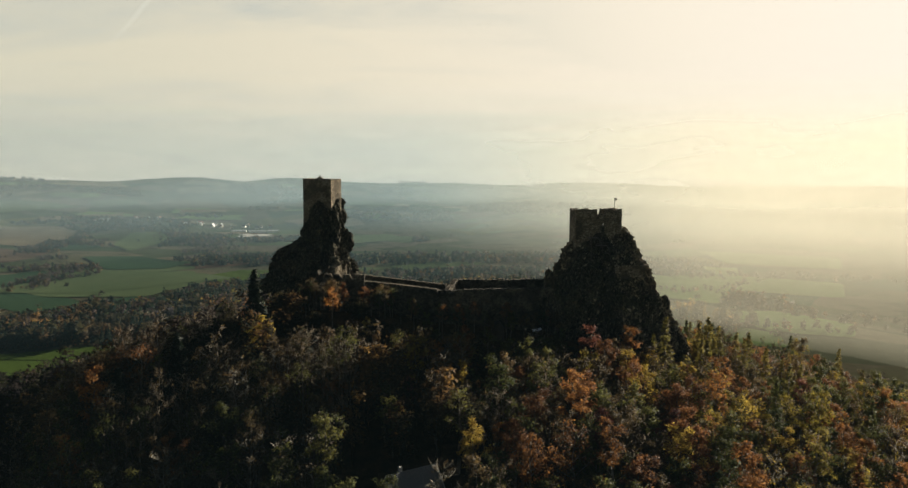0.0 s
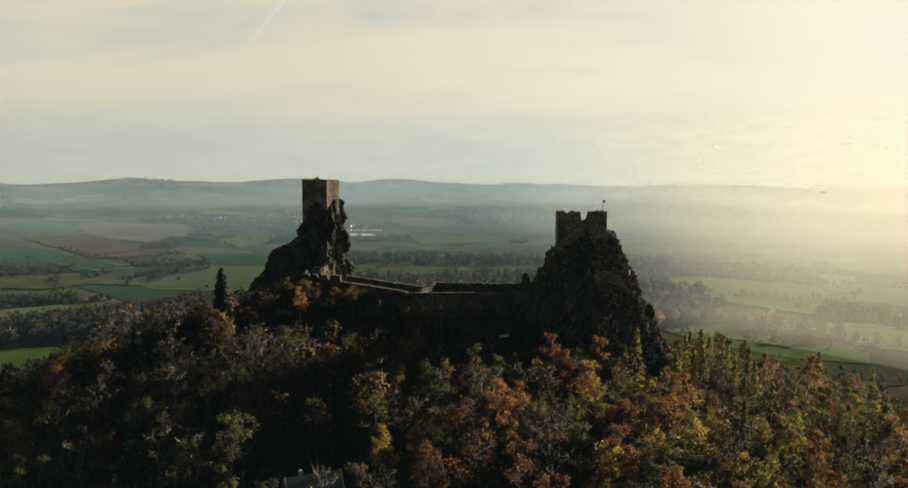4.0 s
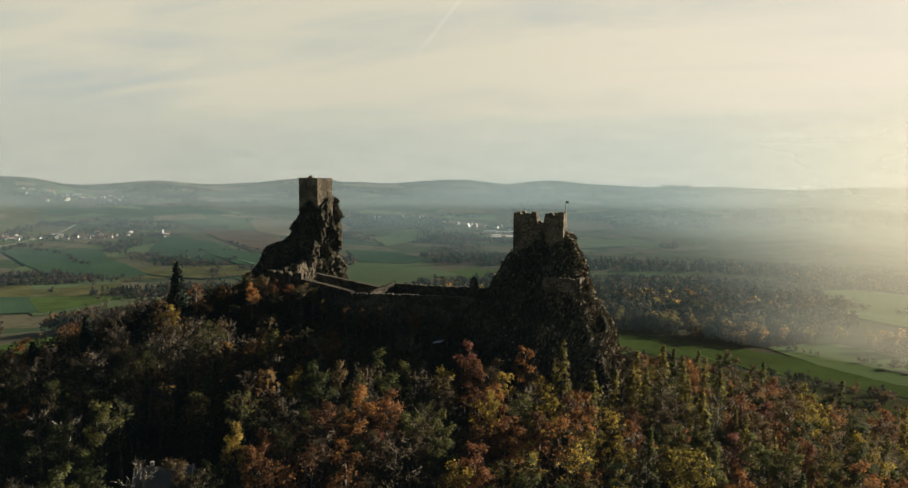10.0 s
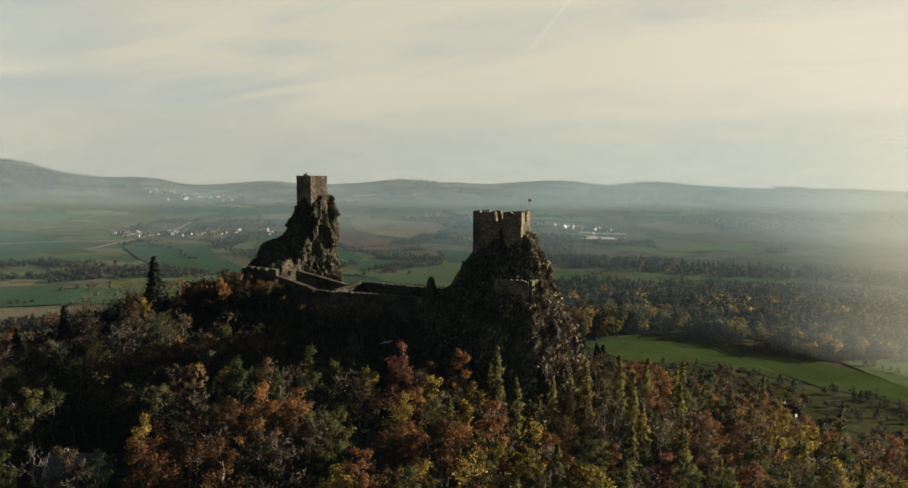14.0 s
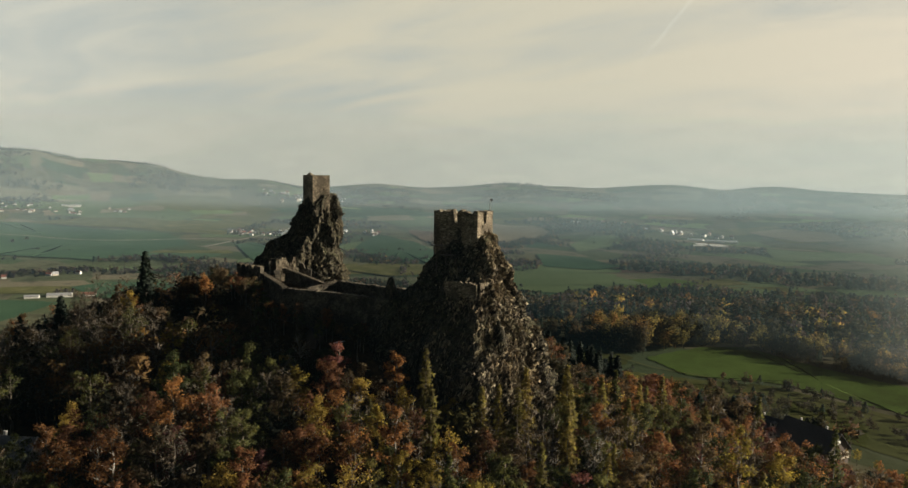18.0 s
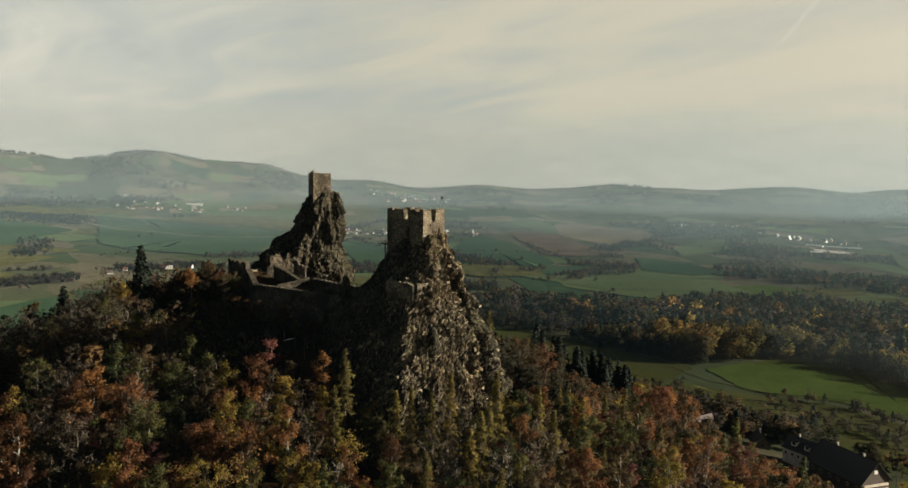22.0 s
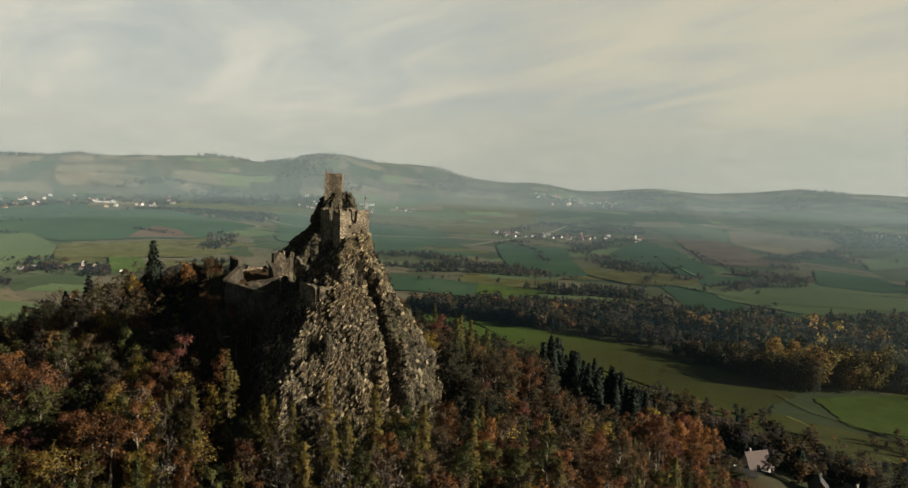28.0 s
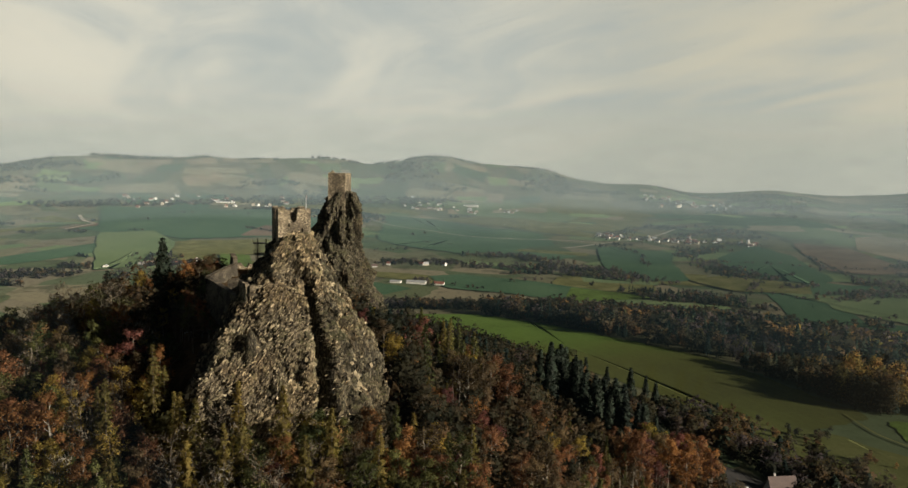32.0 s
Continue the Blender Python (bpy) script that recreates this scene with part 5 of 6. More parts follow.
belt([(-1020, 1420), (-1150, 1560), (-1280, 1800)], 8.0, 10.0, BARE, (7, 13), 34)
belt([(-2050, 2000), (-1900, 1900), (-1760, 1800)], 14.0, 9.0, BARE, (8, 14), 30)
belt([(-2100, 1750), (-1800, 1650), (-1500, 1480)], 8.0, 12.0, BARE, (7, 13), 30)
# tree lines along the stream, the village and the field edges
for pts, wide, tall in ((((-1866, 1051), (-1831, 1229), (-1573, 1241), (-1361, 1321), (-1239, 1308)), 26, (9, 17)), (((-1477, 1671), (-1284, 1607), (-1269, 1720)), 22, (7, 14)), (((-1631, 2206), (-1352, 2031), (-1097, 1857)), 5, (6, 11)),
                        (((-931, 1559), (-980, 1759), (-975, 1957)), 24, (9, 16)), (((-1698, 1737), (-2025, 2159)), 22, (8, 14)), (((-2613, 2189), (-2378, 1871)), 20, (8, 14)), (((-1391, 2605), (-1269, 2653)), 20, (9, 15)),
                        (((-1002, 1670), (-901, 1764), (-887, 1863)), 14, (9, 16)), (((-1099, 2851), (-920, 2678), (-754, 2410)), 40, (10, 18)), (((-861, 2357), (-570, 2160)), 22, (9, 16)), (((-1316, 2280), (-1405, 2765)), 18, (8, 15)),
                        (((-911, 2541), (-1006, 2919)), 45, (10, 18)), (((-1634, 1760), (-1385, 1682), (-1195, 1620)), 22, (8, 15)), (((-1336, 2283), (-1434, 2617), (-1177, 2471)), 20, (8, 15)), (((-1094, 1567), (-1091, 1684)), 14, (9, 15)),
                        (((342, 1971), (679, 1809)), 22, (10, 18)), (((298, 750), (331, 716)), 6, (6, 12)), (((197, 567), (271, 553)), 12, (7, 13)), (((-1955, 136), (-1691, 157)), 30, (8, 15)), (((-2033, 594), (-2386, 713)), 25, (8, 15)),
                        (((-2420, 430), (-2360, 551)), 14, (9, 15)), (((-2360, 1900), (-2150, 2240)), 60, (8, 14)), (((-2150, 2240), (-2020, 2340)), 40, (8, 14))):
    belt(list(pts), wide, 2.6 if wide > 15 else 5.0, BARE if pts[0][1] % 3 else MIXED, tall, 46, 0.1)
for i in range(60):
    # hedges of the wide plain
    w, d = radians(RNG.uniform(-40, 112)), RNG.uniform(1500, 3600)
    x, y, t, l = 135 - d * math.sin(w), 125 + d * math.cos(w), radians(RNG.choice([35, 50, 125, 80]) + RNG.normal(0, 8)), RNG.uniform(60, 220)
    belt([(x, y), (x + l * math.cos(t), y + l * math.sin(t))], 6.0, 11.0, BARE, (6, 13), 26, 0.3)


def far_woods():
    """All trees too many to count, in one mesh for each sort: trunk, and a crown of leaf sprays with gaps."""
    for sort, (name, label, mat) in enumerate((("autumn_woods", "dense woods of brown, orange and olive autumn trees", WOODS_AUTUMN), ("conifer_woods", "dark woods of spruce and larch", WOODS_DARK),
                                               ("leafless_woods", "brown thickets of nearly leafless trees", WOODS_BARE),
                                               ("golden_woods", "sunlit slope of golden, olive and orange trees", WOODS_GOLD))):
        rng, p = np.random.RandomState(40 + sort), Pieces()
        for x, y, tall, wide, s, n in FAR_TREES:
            if s != sort:
                continue
            base = np.array([x, y, float(height(x, y))])
            v, f = tube(base - [0, 0, 1], base + [0, 0, tall * 0.7], 0.16 + tall * 0.008, 0.06, 3)
            p.put(v, f)
            if sort == 1:
                h = rng.uniform(0.12, 1.0, n)
                r = wide * (1.02 - h) ** 0.85 * rng.uniform(0.55, 1.1, n)
                w = rng.uniform(0, 6.28, n)
                c = np.column_stack([r * np.cos(w), r * np.sin(w), h * tall])
                way = np.column_stack([np.cos(w), np.sin(w), np.full(n, 0.45)])
            else:
                lobes = rng.normal(size=(8, 3)) * [wide * 0.40, wide * 0.40, tall * 0.18] + [0, 0, tall * 0.58]
                c = lobes[rng.randint(0, 8, n)]
                o = rng.normal(size=(n, 3))
                o /= np.linalg.norm(o, axis=1)[:, None]
                c = c + o * (wide * rng.uniform(0.35, 0.68, n))[:, None]
                c[:, 2] = np.clip(c[:, 2], tall * 0.06, None)
                body = c - [0, 0, tall * 0.55]
                way = o * 0.55 + body / np.linalg.norm(body, axis=1)[:, None] * 0.6
            size = wide * 2.5 / math.sqrt(n) * (0.85 if sort == 2 else 1.15)
            p.leaves(base + c, size * 1.35, rng, 0.3 if sort == 1 else 0.0, 1.5, way / np.linalg.norm(way, axis=1)[:, None])
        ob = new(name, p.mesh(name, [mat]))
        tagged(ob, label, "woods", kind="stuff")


far_woods()

# ---- the castle rocks ----


def rock(levels, seed, turns, rows, rough, grooves=(), edge=(2.2, 2.2), stone=ROCK_DARK, black=()):
    """A crag: uneven rounded sections from the foot to the top, furrowed downwards. levels: height, x from, x to, y from, y to."""
    lv = np.array(levels, dtype=float)
    z0, z1 = lv[-1, 0], lv[0, 0]
    zs = np.linspace(z0, z1, rows)
    lo = [np.interp(zs, lv[::-1, 0], lv[::-1, i]) for i in range(1, 5)]
    verts = []
    for k, z in enumerate(zs):
        x0, x1, y0, y1 = (q[k] for q in lo)
        cx, cy, rx, ry = (x0 + x1) / 2, (y0 + y1) / 2, (x1 - x0) / 2, (y1 - y0) / 2
        fade = min(1.0, (z1 - z) / 6 + 0.25)
        for i in range(turns):
            w = 2 * math.pi * i / turns
            c, s = math.cos(w), math.sin(w)
            e = edge[0] if c > 0 > s else edge[1] if c < 0 and s < 0 else 2.2
            q = (abs(c) ** e + abs(s) ** e) ** (-1 / e)
            dx, dy = rx * q * c, ry * q * s
            p = Vector((cx + dx, cy + dy, z))
            n = noise.fractal(Vector((p.x * 0.10, p.y * 0.10, z * 0.028 + seed)), 0.8, 2.1, 5) * 1.15
            n += (noise.ridged_multi_fractal(Vector((p.x * 0.23, p.y * 0.23, z * 0.06 + seed * 3)), 0.9, 2.2, 4, 1.0, 2.0) - 1.1) * 0.55
            n += noise.fractal(p * 0.55, 0.7, 2.2, 4) * 0.32
            near = noise.voronoi(Vector((p.x * 0.13 + seed, p.y * 0.13, z * 0.062)))[0]
            n += min(1.3, (near[1] - near[0]) * 2.6) - 0.62
            near = noise.voronoi(Vector((p.x * 0.33, p.y * 0.33 + seed, z * 0.20)))[0]
            n += (min(1.0, (near[1] - near[0]) * 2.4) - 0.5) * 0.34
            # blocks that have broken away to uneven depths
            for pitch, deep in ((0.15, 0.95), (0.36, 0.5)):
                q = noise.voronoi(Vector((p.x * pitch + seed * 2, p.y * pitch, z * pitch * 0.55)))[1][0]
                n += (noise.cell(q * 13.7) - 0.5) * deep
            d = n * rough * fade
            for at, wide, deep, low, high in grooves:
                gap = (math.degrees(w) - at + 180) % 360 - 180
                d -= deep * math.exp(-(gap / wide) ** 2) * max(0.0, min(1.0, (high - z) / 5)) * max(0.0, min(1.0, (z - low) / 6))
            verts.append((cx + dx + c * d, cy + dy + s * d, z + noise.fractal(p * 0.3, 0.8, 2.0, 3) * 0.5 * fade))
    faces = []
    for k in range(rows - 1):
        for i in range(turns):
            j = (i + 1) % turns
            faces.append((k * turns + i, k * turns + j, (k + 1) * turns + j, (k + 1) * turns + i))
    top = (rows - 1) * turns
    verts.append(tuple(np.mean(np.array(verts[top:]), axis=0) + [0, 0, 0.6]))
    cap = [(top + i, top + (i + 1) % turns, len(verts) - 1) for i in range(turns)]
    me = bpy.data.meshes.new("rock_body")
    me.from_pydata(verts, [], faces + cap)
    me.materials.append(stone)
    me.materials.append(ROCK_DARK)
    # bands of darker, smoother basalt, one of them painted shade on a south face: angle, half width in degrees, from,
    # to
    lv = lv[::-1]
    mark = np.zeros(len(me.polygons), dtype=np.int32)
    for q in me.polygons:
        c = q.center
        mid = [(np.interp(c.z, lv[:, 0], lv[:, i]) + np.interp(c.z, lv[:, 0], lv[:, i + 1])) / 2 for i in (1, 3)]
        w = math.degrees(math.atan2(c.y - mid[1], c.x - mid[0]))
        fray = 0.75 + 0.9 * noise.fractal(c * 0.12, 0.9, 2.1, 4)
        for at, wide, low, high in black:
            if abs((w - at + 180) % 360 - 180) < wide * fray and low + 3 * fray < c.z < high - 3 * fray:
                mark[q.index] = 1
    me.polygons.foreach_set("material_index", mark)
    return me


def columns(me, count, seed, size, keep, ends):
    """Broken ends of basalt columns that stand proud of the crag."""
    rng = np.random.RandomState(seed)
    n = len(me.polygons)
    c, nr, ar = np.empty(n * 3), np.empty(n * 3), np.empty(n)
    me.polygons.foreach_get("center", c)
    me.polygons.foreach_get("normal", nr)
    me.polygons.foreach_get("area", ar)
    c, nr = c.reshape(-1, 3), nr.reshape(-1, 3)
    mark = np.empty(n, dtype=np.int32)
    me.polygons.foreach_get("material_index", mark)
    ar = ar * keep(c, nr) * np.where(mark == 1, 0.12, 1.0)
    at = rng.choice(n, count, p=ar / ar.sum())
    p = Pieces()
    fan = np.array([[0, 1, 6, 5], [1, 2, 7, 6], [2, 3, 8, 7], [3, 4, 9, 8], [4, 0, 5, 9]])
    tri = np.vstack([fan[:, [0, 1, 2]], fan[:, [0, 2, 3]], [[5, 6, 7], [5, 7, 8], [5, 8, 9]]])
    for i in at:
        o = nr[i] + rng.normal(size=3) * 0.13
        o /= np.linalg.norm(o)
        # the columns fan out: their ends lie along a slowly turning line
        w = 0.9 + 1.3 * noise.noise(Vector(c[i]) * 0.045) + rng.normal(0, 0.11)
        a = np.cross(o, [0, 0, 1.0])
        a /= np.linalg.norm(a)
        b = np.cross(o, a)
        a, b = a * math.cos(w) + b * math.sin(w), b * math.cos(w) - a * math.sin(w)
        s, out = size * rng.uniform(0.6, 1.15), size * rng.uniform(-0.25, 0.35)
        w = np.arange(5) * 2 * math.pi / 5 + rng.uniform(0, 1.2)
        ring = np.outer(np.cos(w), a) * s * rng.uniform(1.5, 3.0) + np.outer(np.sin(w), b) * s * 0.28
        q = c[i] + rng.normal(size=3) * 0.35
        p.put(np.vstack([q - o * 0.9 + ring * 1.05, q + o * out + ring * 0.82 + np.outer(rng.normal(size=5) * 0.08, o)]), tri)
    return mesh_of("basalt_facing", np.vstack(p.v), np.vstack(p.f), [ends])


def build_rock(label, levels, seed, turns, rows, rough, grooves, count, size, keep, edge=(2.2, 2.2), stone=ROCK_DARK, ends=COLUMN_DARK, black=()):
    root = thing("rock_crag", Matrix.Identity(4), label, "rock")
    body = rock(levels, seed, turns, rows, rough, grooves, edge, stone, black)
    attach("rock_body", body, root)
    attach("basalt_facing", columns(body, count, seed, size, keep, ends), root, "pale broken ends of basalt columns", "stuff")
    return body


LOW_CRAG = ((229.6, 52, 67.2, 276.2, 284.4), (227, 48.5, 69, 273.4, 286), (220, 42.5, 71.2, 268.5, 290), (212, 38.6, 75, 263, 293.5), (206, 36.5, 78, 259.5, 297), (200, 33, 82, 255.5, 301),
            (192, 30, 84.5, 251, 304.5), (184, 28, 87, 248, 306.5), (172, 26, 91, 244, 308), (158, 23, 97, 240, 312))
HIGH_CRAG = ((239, -57, -46.8, 310.5, 320.5), (236, -60, -45.5, 308.5, 322), (230, -62.5, -44.3, 305.5, 323), (223, -66, -42.8, 302, 324), (218, -71.5, -42.3, 296, 325), (210, -76.5, -41, 289.5, 327), (200, -81, -39.5, 284.5, 331),
             (190, -85, -37, 281.5, 335), (178, -89, -32, 280, 341), (166, -97, -27, 274, 347))
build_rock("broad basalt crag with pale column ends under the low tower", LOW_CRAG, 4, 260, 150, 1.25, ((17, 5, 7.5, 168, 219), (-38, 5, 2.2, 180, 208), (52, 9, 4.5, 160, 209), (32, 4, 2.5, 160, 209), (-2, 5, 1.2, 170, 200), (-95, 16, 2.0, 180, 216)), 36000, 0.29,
           # pale ends mostly on sun-facing sides, which paints the sunlight into the rock
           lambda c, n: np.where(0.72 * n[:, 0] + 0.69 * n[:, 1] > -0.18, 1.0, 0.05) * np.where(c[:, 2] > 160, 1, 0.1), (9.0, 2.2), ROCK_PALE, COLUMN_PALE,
           # the last, wide band paints shade onto the south face
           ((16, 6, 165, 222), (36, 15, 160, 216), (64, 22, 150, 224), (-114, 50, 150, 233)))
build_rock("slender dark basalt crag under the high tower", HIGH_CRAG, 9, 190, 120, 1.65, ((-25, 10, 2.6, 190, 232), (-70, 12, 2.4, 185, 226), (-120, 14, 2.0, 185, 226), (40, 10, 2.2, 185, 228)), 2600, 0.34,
           # ends kept to the sunlit east side, so its light is painted too
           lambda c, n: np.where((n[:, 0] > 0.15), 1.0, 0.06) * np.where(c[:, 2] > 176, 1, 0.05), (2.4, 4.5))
pin = thing("rock_pinnacle", Matrix.Identity(4), "lone dark basalt needle beside the broad crag", "rock")
attach("rock_body", rock(((205.2, 79.0, 81.2, 265, 266.6), (203, 78.4, 82.0, 264.3, 267.4), (197, 78.2, 82.2, 264, 267.6), (190, 77.5, 83, 263, 268.5), (168, 74, 86, 259, 272)), 14, 40, 40, 0.42), pin)

knob = thing("rock_pinnacle", Matrix.Identity(4), "small dark basalt knob on the shoulder of the broad crag", "rock")
attach("rock_body", rock(((214.6, 35.6, 37.6, 265.4, 267.2), (212.5, 34.8, 38.6, 264.6, 268), (208.5, 33.8, 41, 263.6, 270), (202, 32, 44, 261, 272), (188, 29, 48, 257, 276)), 21, 44, 40, 0.5), knob)

# ---- the castle walls ----


def wall_mesh(p0, p1, thick, foot, top, holes=(), step=0.55, seed=1, rough=0.012, jag=0.12):
    """A ruined wall built up in narrow upright slices: an uneven crest, openings that go through. top: a function of the distance along it. holes: from, to, low, high."""
    rng = np.random.RandomState(seed)
    p0, p1 = np.array(p0, float), np.array(p1, float)
    length = np.linalg.norm(p1 - p0)
    d = (p1 - p0) / length
    o = np.array([-d[1], d[0]])
    n = max(2, int(length / step))
    cuts = sorted(set(np.round(np.concatenate([np.linspace(0, length, n + 1)] + [[h[0], h[1]] for h in holes]), 3)))
    spans = []
    for s0, s1 in zip(cuts, cuts[1:]):
        mid = (s0 + s1) / 2
        f = foot(mid) if callable(foot) else foot
        out = [(f, None)]
        for a, b, lo, hi in holes:
            if a - 0.01 <= mid <= b + 0.01:
                out = [(f, lo), (hi, None)]
        spans.append(out)
    crests = [top(s) + rng.uniform(-jag, jag) for s in cuts]
    tallest = max(crests)
    index, verts, faces = {}, [], []

    def corner(i, z, side):
        key = (i, round(z, 3), side)
        if key not in index:
            s = cuts[i]
            t = side * (thick / 2 + rough * (1.3 * noise.noise(Vector((s * 0.5 + seed, z * 0.5, side * 3.0))) + 0.9 * noise.noise(Vector((s * 1.7 + seed, z * 1.7, side * 7.0)))))
            xy = p0 + d * s + o * t
            index[key] = len(verts)
            verts.append((xy[0], xy[1], z))
        return index[key]

    def levels(i, k, lo, hi):
        """Heights of the courses of a slice at its edge k."""
        f = (foot(cuts[k]) if callable(foot) else lo) if lo == spans[i][0][0] else lo
        t = crests[k] if hi is None else hi
        n = max(1, int(((tallest if hi is None else hi) - lo) / (0.8 if rough > 0.05 else 2.0)))
        return [f + (t - f) * q / n for q in range(n + 1)]

    for i in range(len(spans)):
        for lo, hi in spans[i]:
            za, zb = levels(i, i, lo, hi), levels(i, i + 1, lo, hi)
            if za[-1] - za[0] < 0.1 or zb[-1] - zb[0] < 0.1:
                continue
            for q in range(len(za) - 1):
                for side in (-1, 1):
                    f = [corner(i, za[q], side), corner(i + 1, zb[q], side), corner(i + 1, zb[q + 1], side), corner(i, za[q + 1], side)]
                    faces.append(f if side < 0 else f[::-1])
            for zs, k, edge in ((za, i, i == 0 or spans[i - 1] != spans[i]), (zb, i + 1, i == len(spans) - 1 or spans[i + 1] != spans[i])):
                if edge:
                    for q in range(len(zs) - 1):
                        faces.append([corner(k, zs[q], -1), corner(k, zs[q], 1), corner(k, zs[q + 1], 1), corner(k, zs[q + 1], -1)])
            faces.append([corner(i, za[-1], -1), corner(i + 1, zb[-1], -1), corner(i + 1, zb[-1], 1), corner(i, za[-1], 1)])
            faces.append([corner(i, za[0], 1), corner(i + 1, zb[0], 1), corner(i + 1, zb[0], -1), corner(i, za[0], -1)])
    return mesh_of("wall", verts, faces, [MASONRY])


def crest(level, seed, rough=0.35, notches=()):
    """An uneven wall top. notches: middle, half width, depth."""
    def at(s):
        z = level + rough * noise.fractal(Vector((s * 0.35, seed, 0)), 0.8, 2.0, 3)
        for m, w, deep in notches:
            z -= deep * max(0.0, 1 - (abs(s - m) / w) ** 6)
        return z
    return at


def tower(label, corners, foot, sides):
    """A roofless square tower: four walls with their openings."""
    root = thing("castle_tower", Matrix.Identity(4), label, "tower")
    c = [np.array(p, float) for p in corners]
    mid = sum(c) / 4
    for i, (top, holes, seed) in enumerate(sides):
        a, b = c[i], c[(i + 1) % 4]
        d = (b - a) / np.linalg.norm(b - a)
        inward = np.array([-d[1], d[0]])
        if np.dot(mid - a, inward) < 0:
            inward = -inward
        trim = d * (1.6 if i % 2 == 0 else 0)
        off = 1.6 if i % 2 == 0 else -1.6
        holes = [(q0 - off, q1 - off, lo, hi) for q0, q1, lo, hi in holes]
        attach("wall", wall_mesh(a + inward * 0.8 + trim, b + inward * 0.8 - trim, 1.6, foot, lambda s, top=top, off=off: top(s + off), holes, seed=seed, rough=0.018, jag=0.2), root)
    return root


LOW_TOWER = ((47.8, 274.2), (65.2, 274.3), (64.2, 283.5), (46.8, 283.4))
HIGH_TOWER = ((-63.8, 313.0), (-50.8, 307.7), (-47.6, 314.7), (-60.6, 320.0))
tower("roofless square stone tower with a broken crest on the broad crag", LOW_TOWER, 222.0,
                  ((crest(237.0, 3, 0.5, ((9.4, 1.5, 4.0), (3.0, 0.8, 0.6), (14.6, 0.7, 0.7))), ((9.9, 11.1, 228.0, 231.5), (3.0, 3.6, 231.5, 233.0), (14.5, 15.1, 231.8, 233.2)), 5),
                   (crest(236.9, 8, 0.4, ((2.8, 1.1, 3.6),)), ((3.0, 3.9, 228.6, 230.4), (1.2, 1.7, 232.0, 233.0), (5.0, 5.5, 230.4, 231.6)), 6),
                   (crest(236.9, 13, 0.5, ((8.0, 2.2, 3.4), (13.5, 1.0, 1.0))), ((4.0, 4.7, 230, 231.8), (11, 11.7, 230, 231.8)), 7),
                   (crest(236.8, 19, 0.45, ((3.0, 1.0, 1.0),)), ((2.8, 3.5, 230, 231.6),), 8)))
high_tower = tower("tall square stone tower with a level crest on the slender crag", HIGH_TOWER, 226.0,
                   ((crest(247.5, 23, 0.15), ((9.8, 10.6, 239.5, 241.2), (4.0, 4.5, 242.5, 243.6)), 9), (crest(247.4, 28, 0.15), ((3.0, 3.7, 244.3, 245.4), (3.2, 3.7, 240.6, 241.6)), 10),
                    (crest(247.4, 33, 0.15), ((6.5, 7.2, 242, 243.5),), 11), (crest(247.5, 38, 0.15), ((3, 3.6, 242, 243.5),), 12)))
bm = bmesh.new()
rod(bm, (-56.0, 310.6, 246.8), (-56.0, 310.6, 248.9), 0.35, 0.28, 8)
box(bm, -57.0, -55.0, 309.9, 311.3, 247.2, 248.3, 0.1)
part("lookout_stub", bm, MASONRY, high_tower, "short broken masonry stub on the crest")

pole = thing("flagpole", Matrix.Translation((64.0, 282.2, 236.6)), "thin flagpole with a small flag on the tower", "flagpole")
bm = bmesh.new()
rod(bm, (0, 0, 0), (0, 0, 4.4), 0.13, 0.10, 8)
part("pole", bm, STEEL, pole)
bm = bmesh.new()
g = bmesh.ops.create_grid(bm, x_segments=8, y_segments=4, size=0.5)
for v in bm.verts:
    v.co = Vector((0.55 + v.co.x * 0.9, 0.16 * math.sin(v.co.x * 7), 3.95 + v.co.y * 0.7 - 0.12 * v.co.x))
part("flag", bm, FLAG, pole, "small dark flag blown out by the wind")


def curtain(label, pts, thick, foot, tops, seed, notches=(), holes=(), cap=True, stone=SHADED_MASONRY, ragged=0.16):
    """A stretch of castle wall with a pale coping along its crest."""
    root = thing("castle_wall", Matrix.Identity(4), label, "castle wall")
    for i, (a, b) in enumerate(zip(pts, pts[1:])):
        length = math.dist(a, b)
        base = crest(0.0, seed + i, ragged, notches[i] if i < len(notches) else ())

        def top(s, i=i, length=length, base=base):
            return tops[i] + (tops[i + 1] - tops[i]) * s / length + base(s)
        me = wall_mesh(a, b, thick, foot, top, holes[i] if i < len(holes) else (), seed=seed + i, rough=0.28, jag=0.10 if cap else 0.22)
        me.materials[0] = stone
        attach("wall", me, root)
        if cap:
            me = wall_mesh(a, b, thick + 0.16, lambda s, top=top: top(s) + 0.0, lambda s, top=top: top(s) + 0.28, seed=seed + 50 + i, rough=0.1, jag=0.07)
            me.materials.clear()
            me.materials.append(COPING)
            attach("coping", me, root, "pale weathered coping stones")
    return root


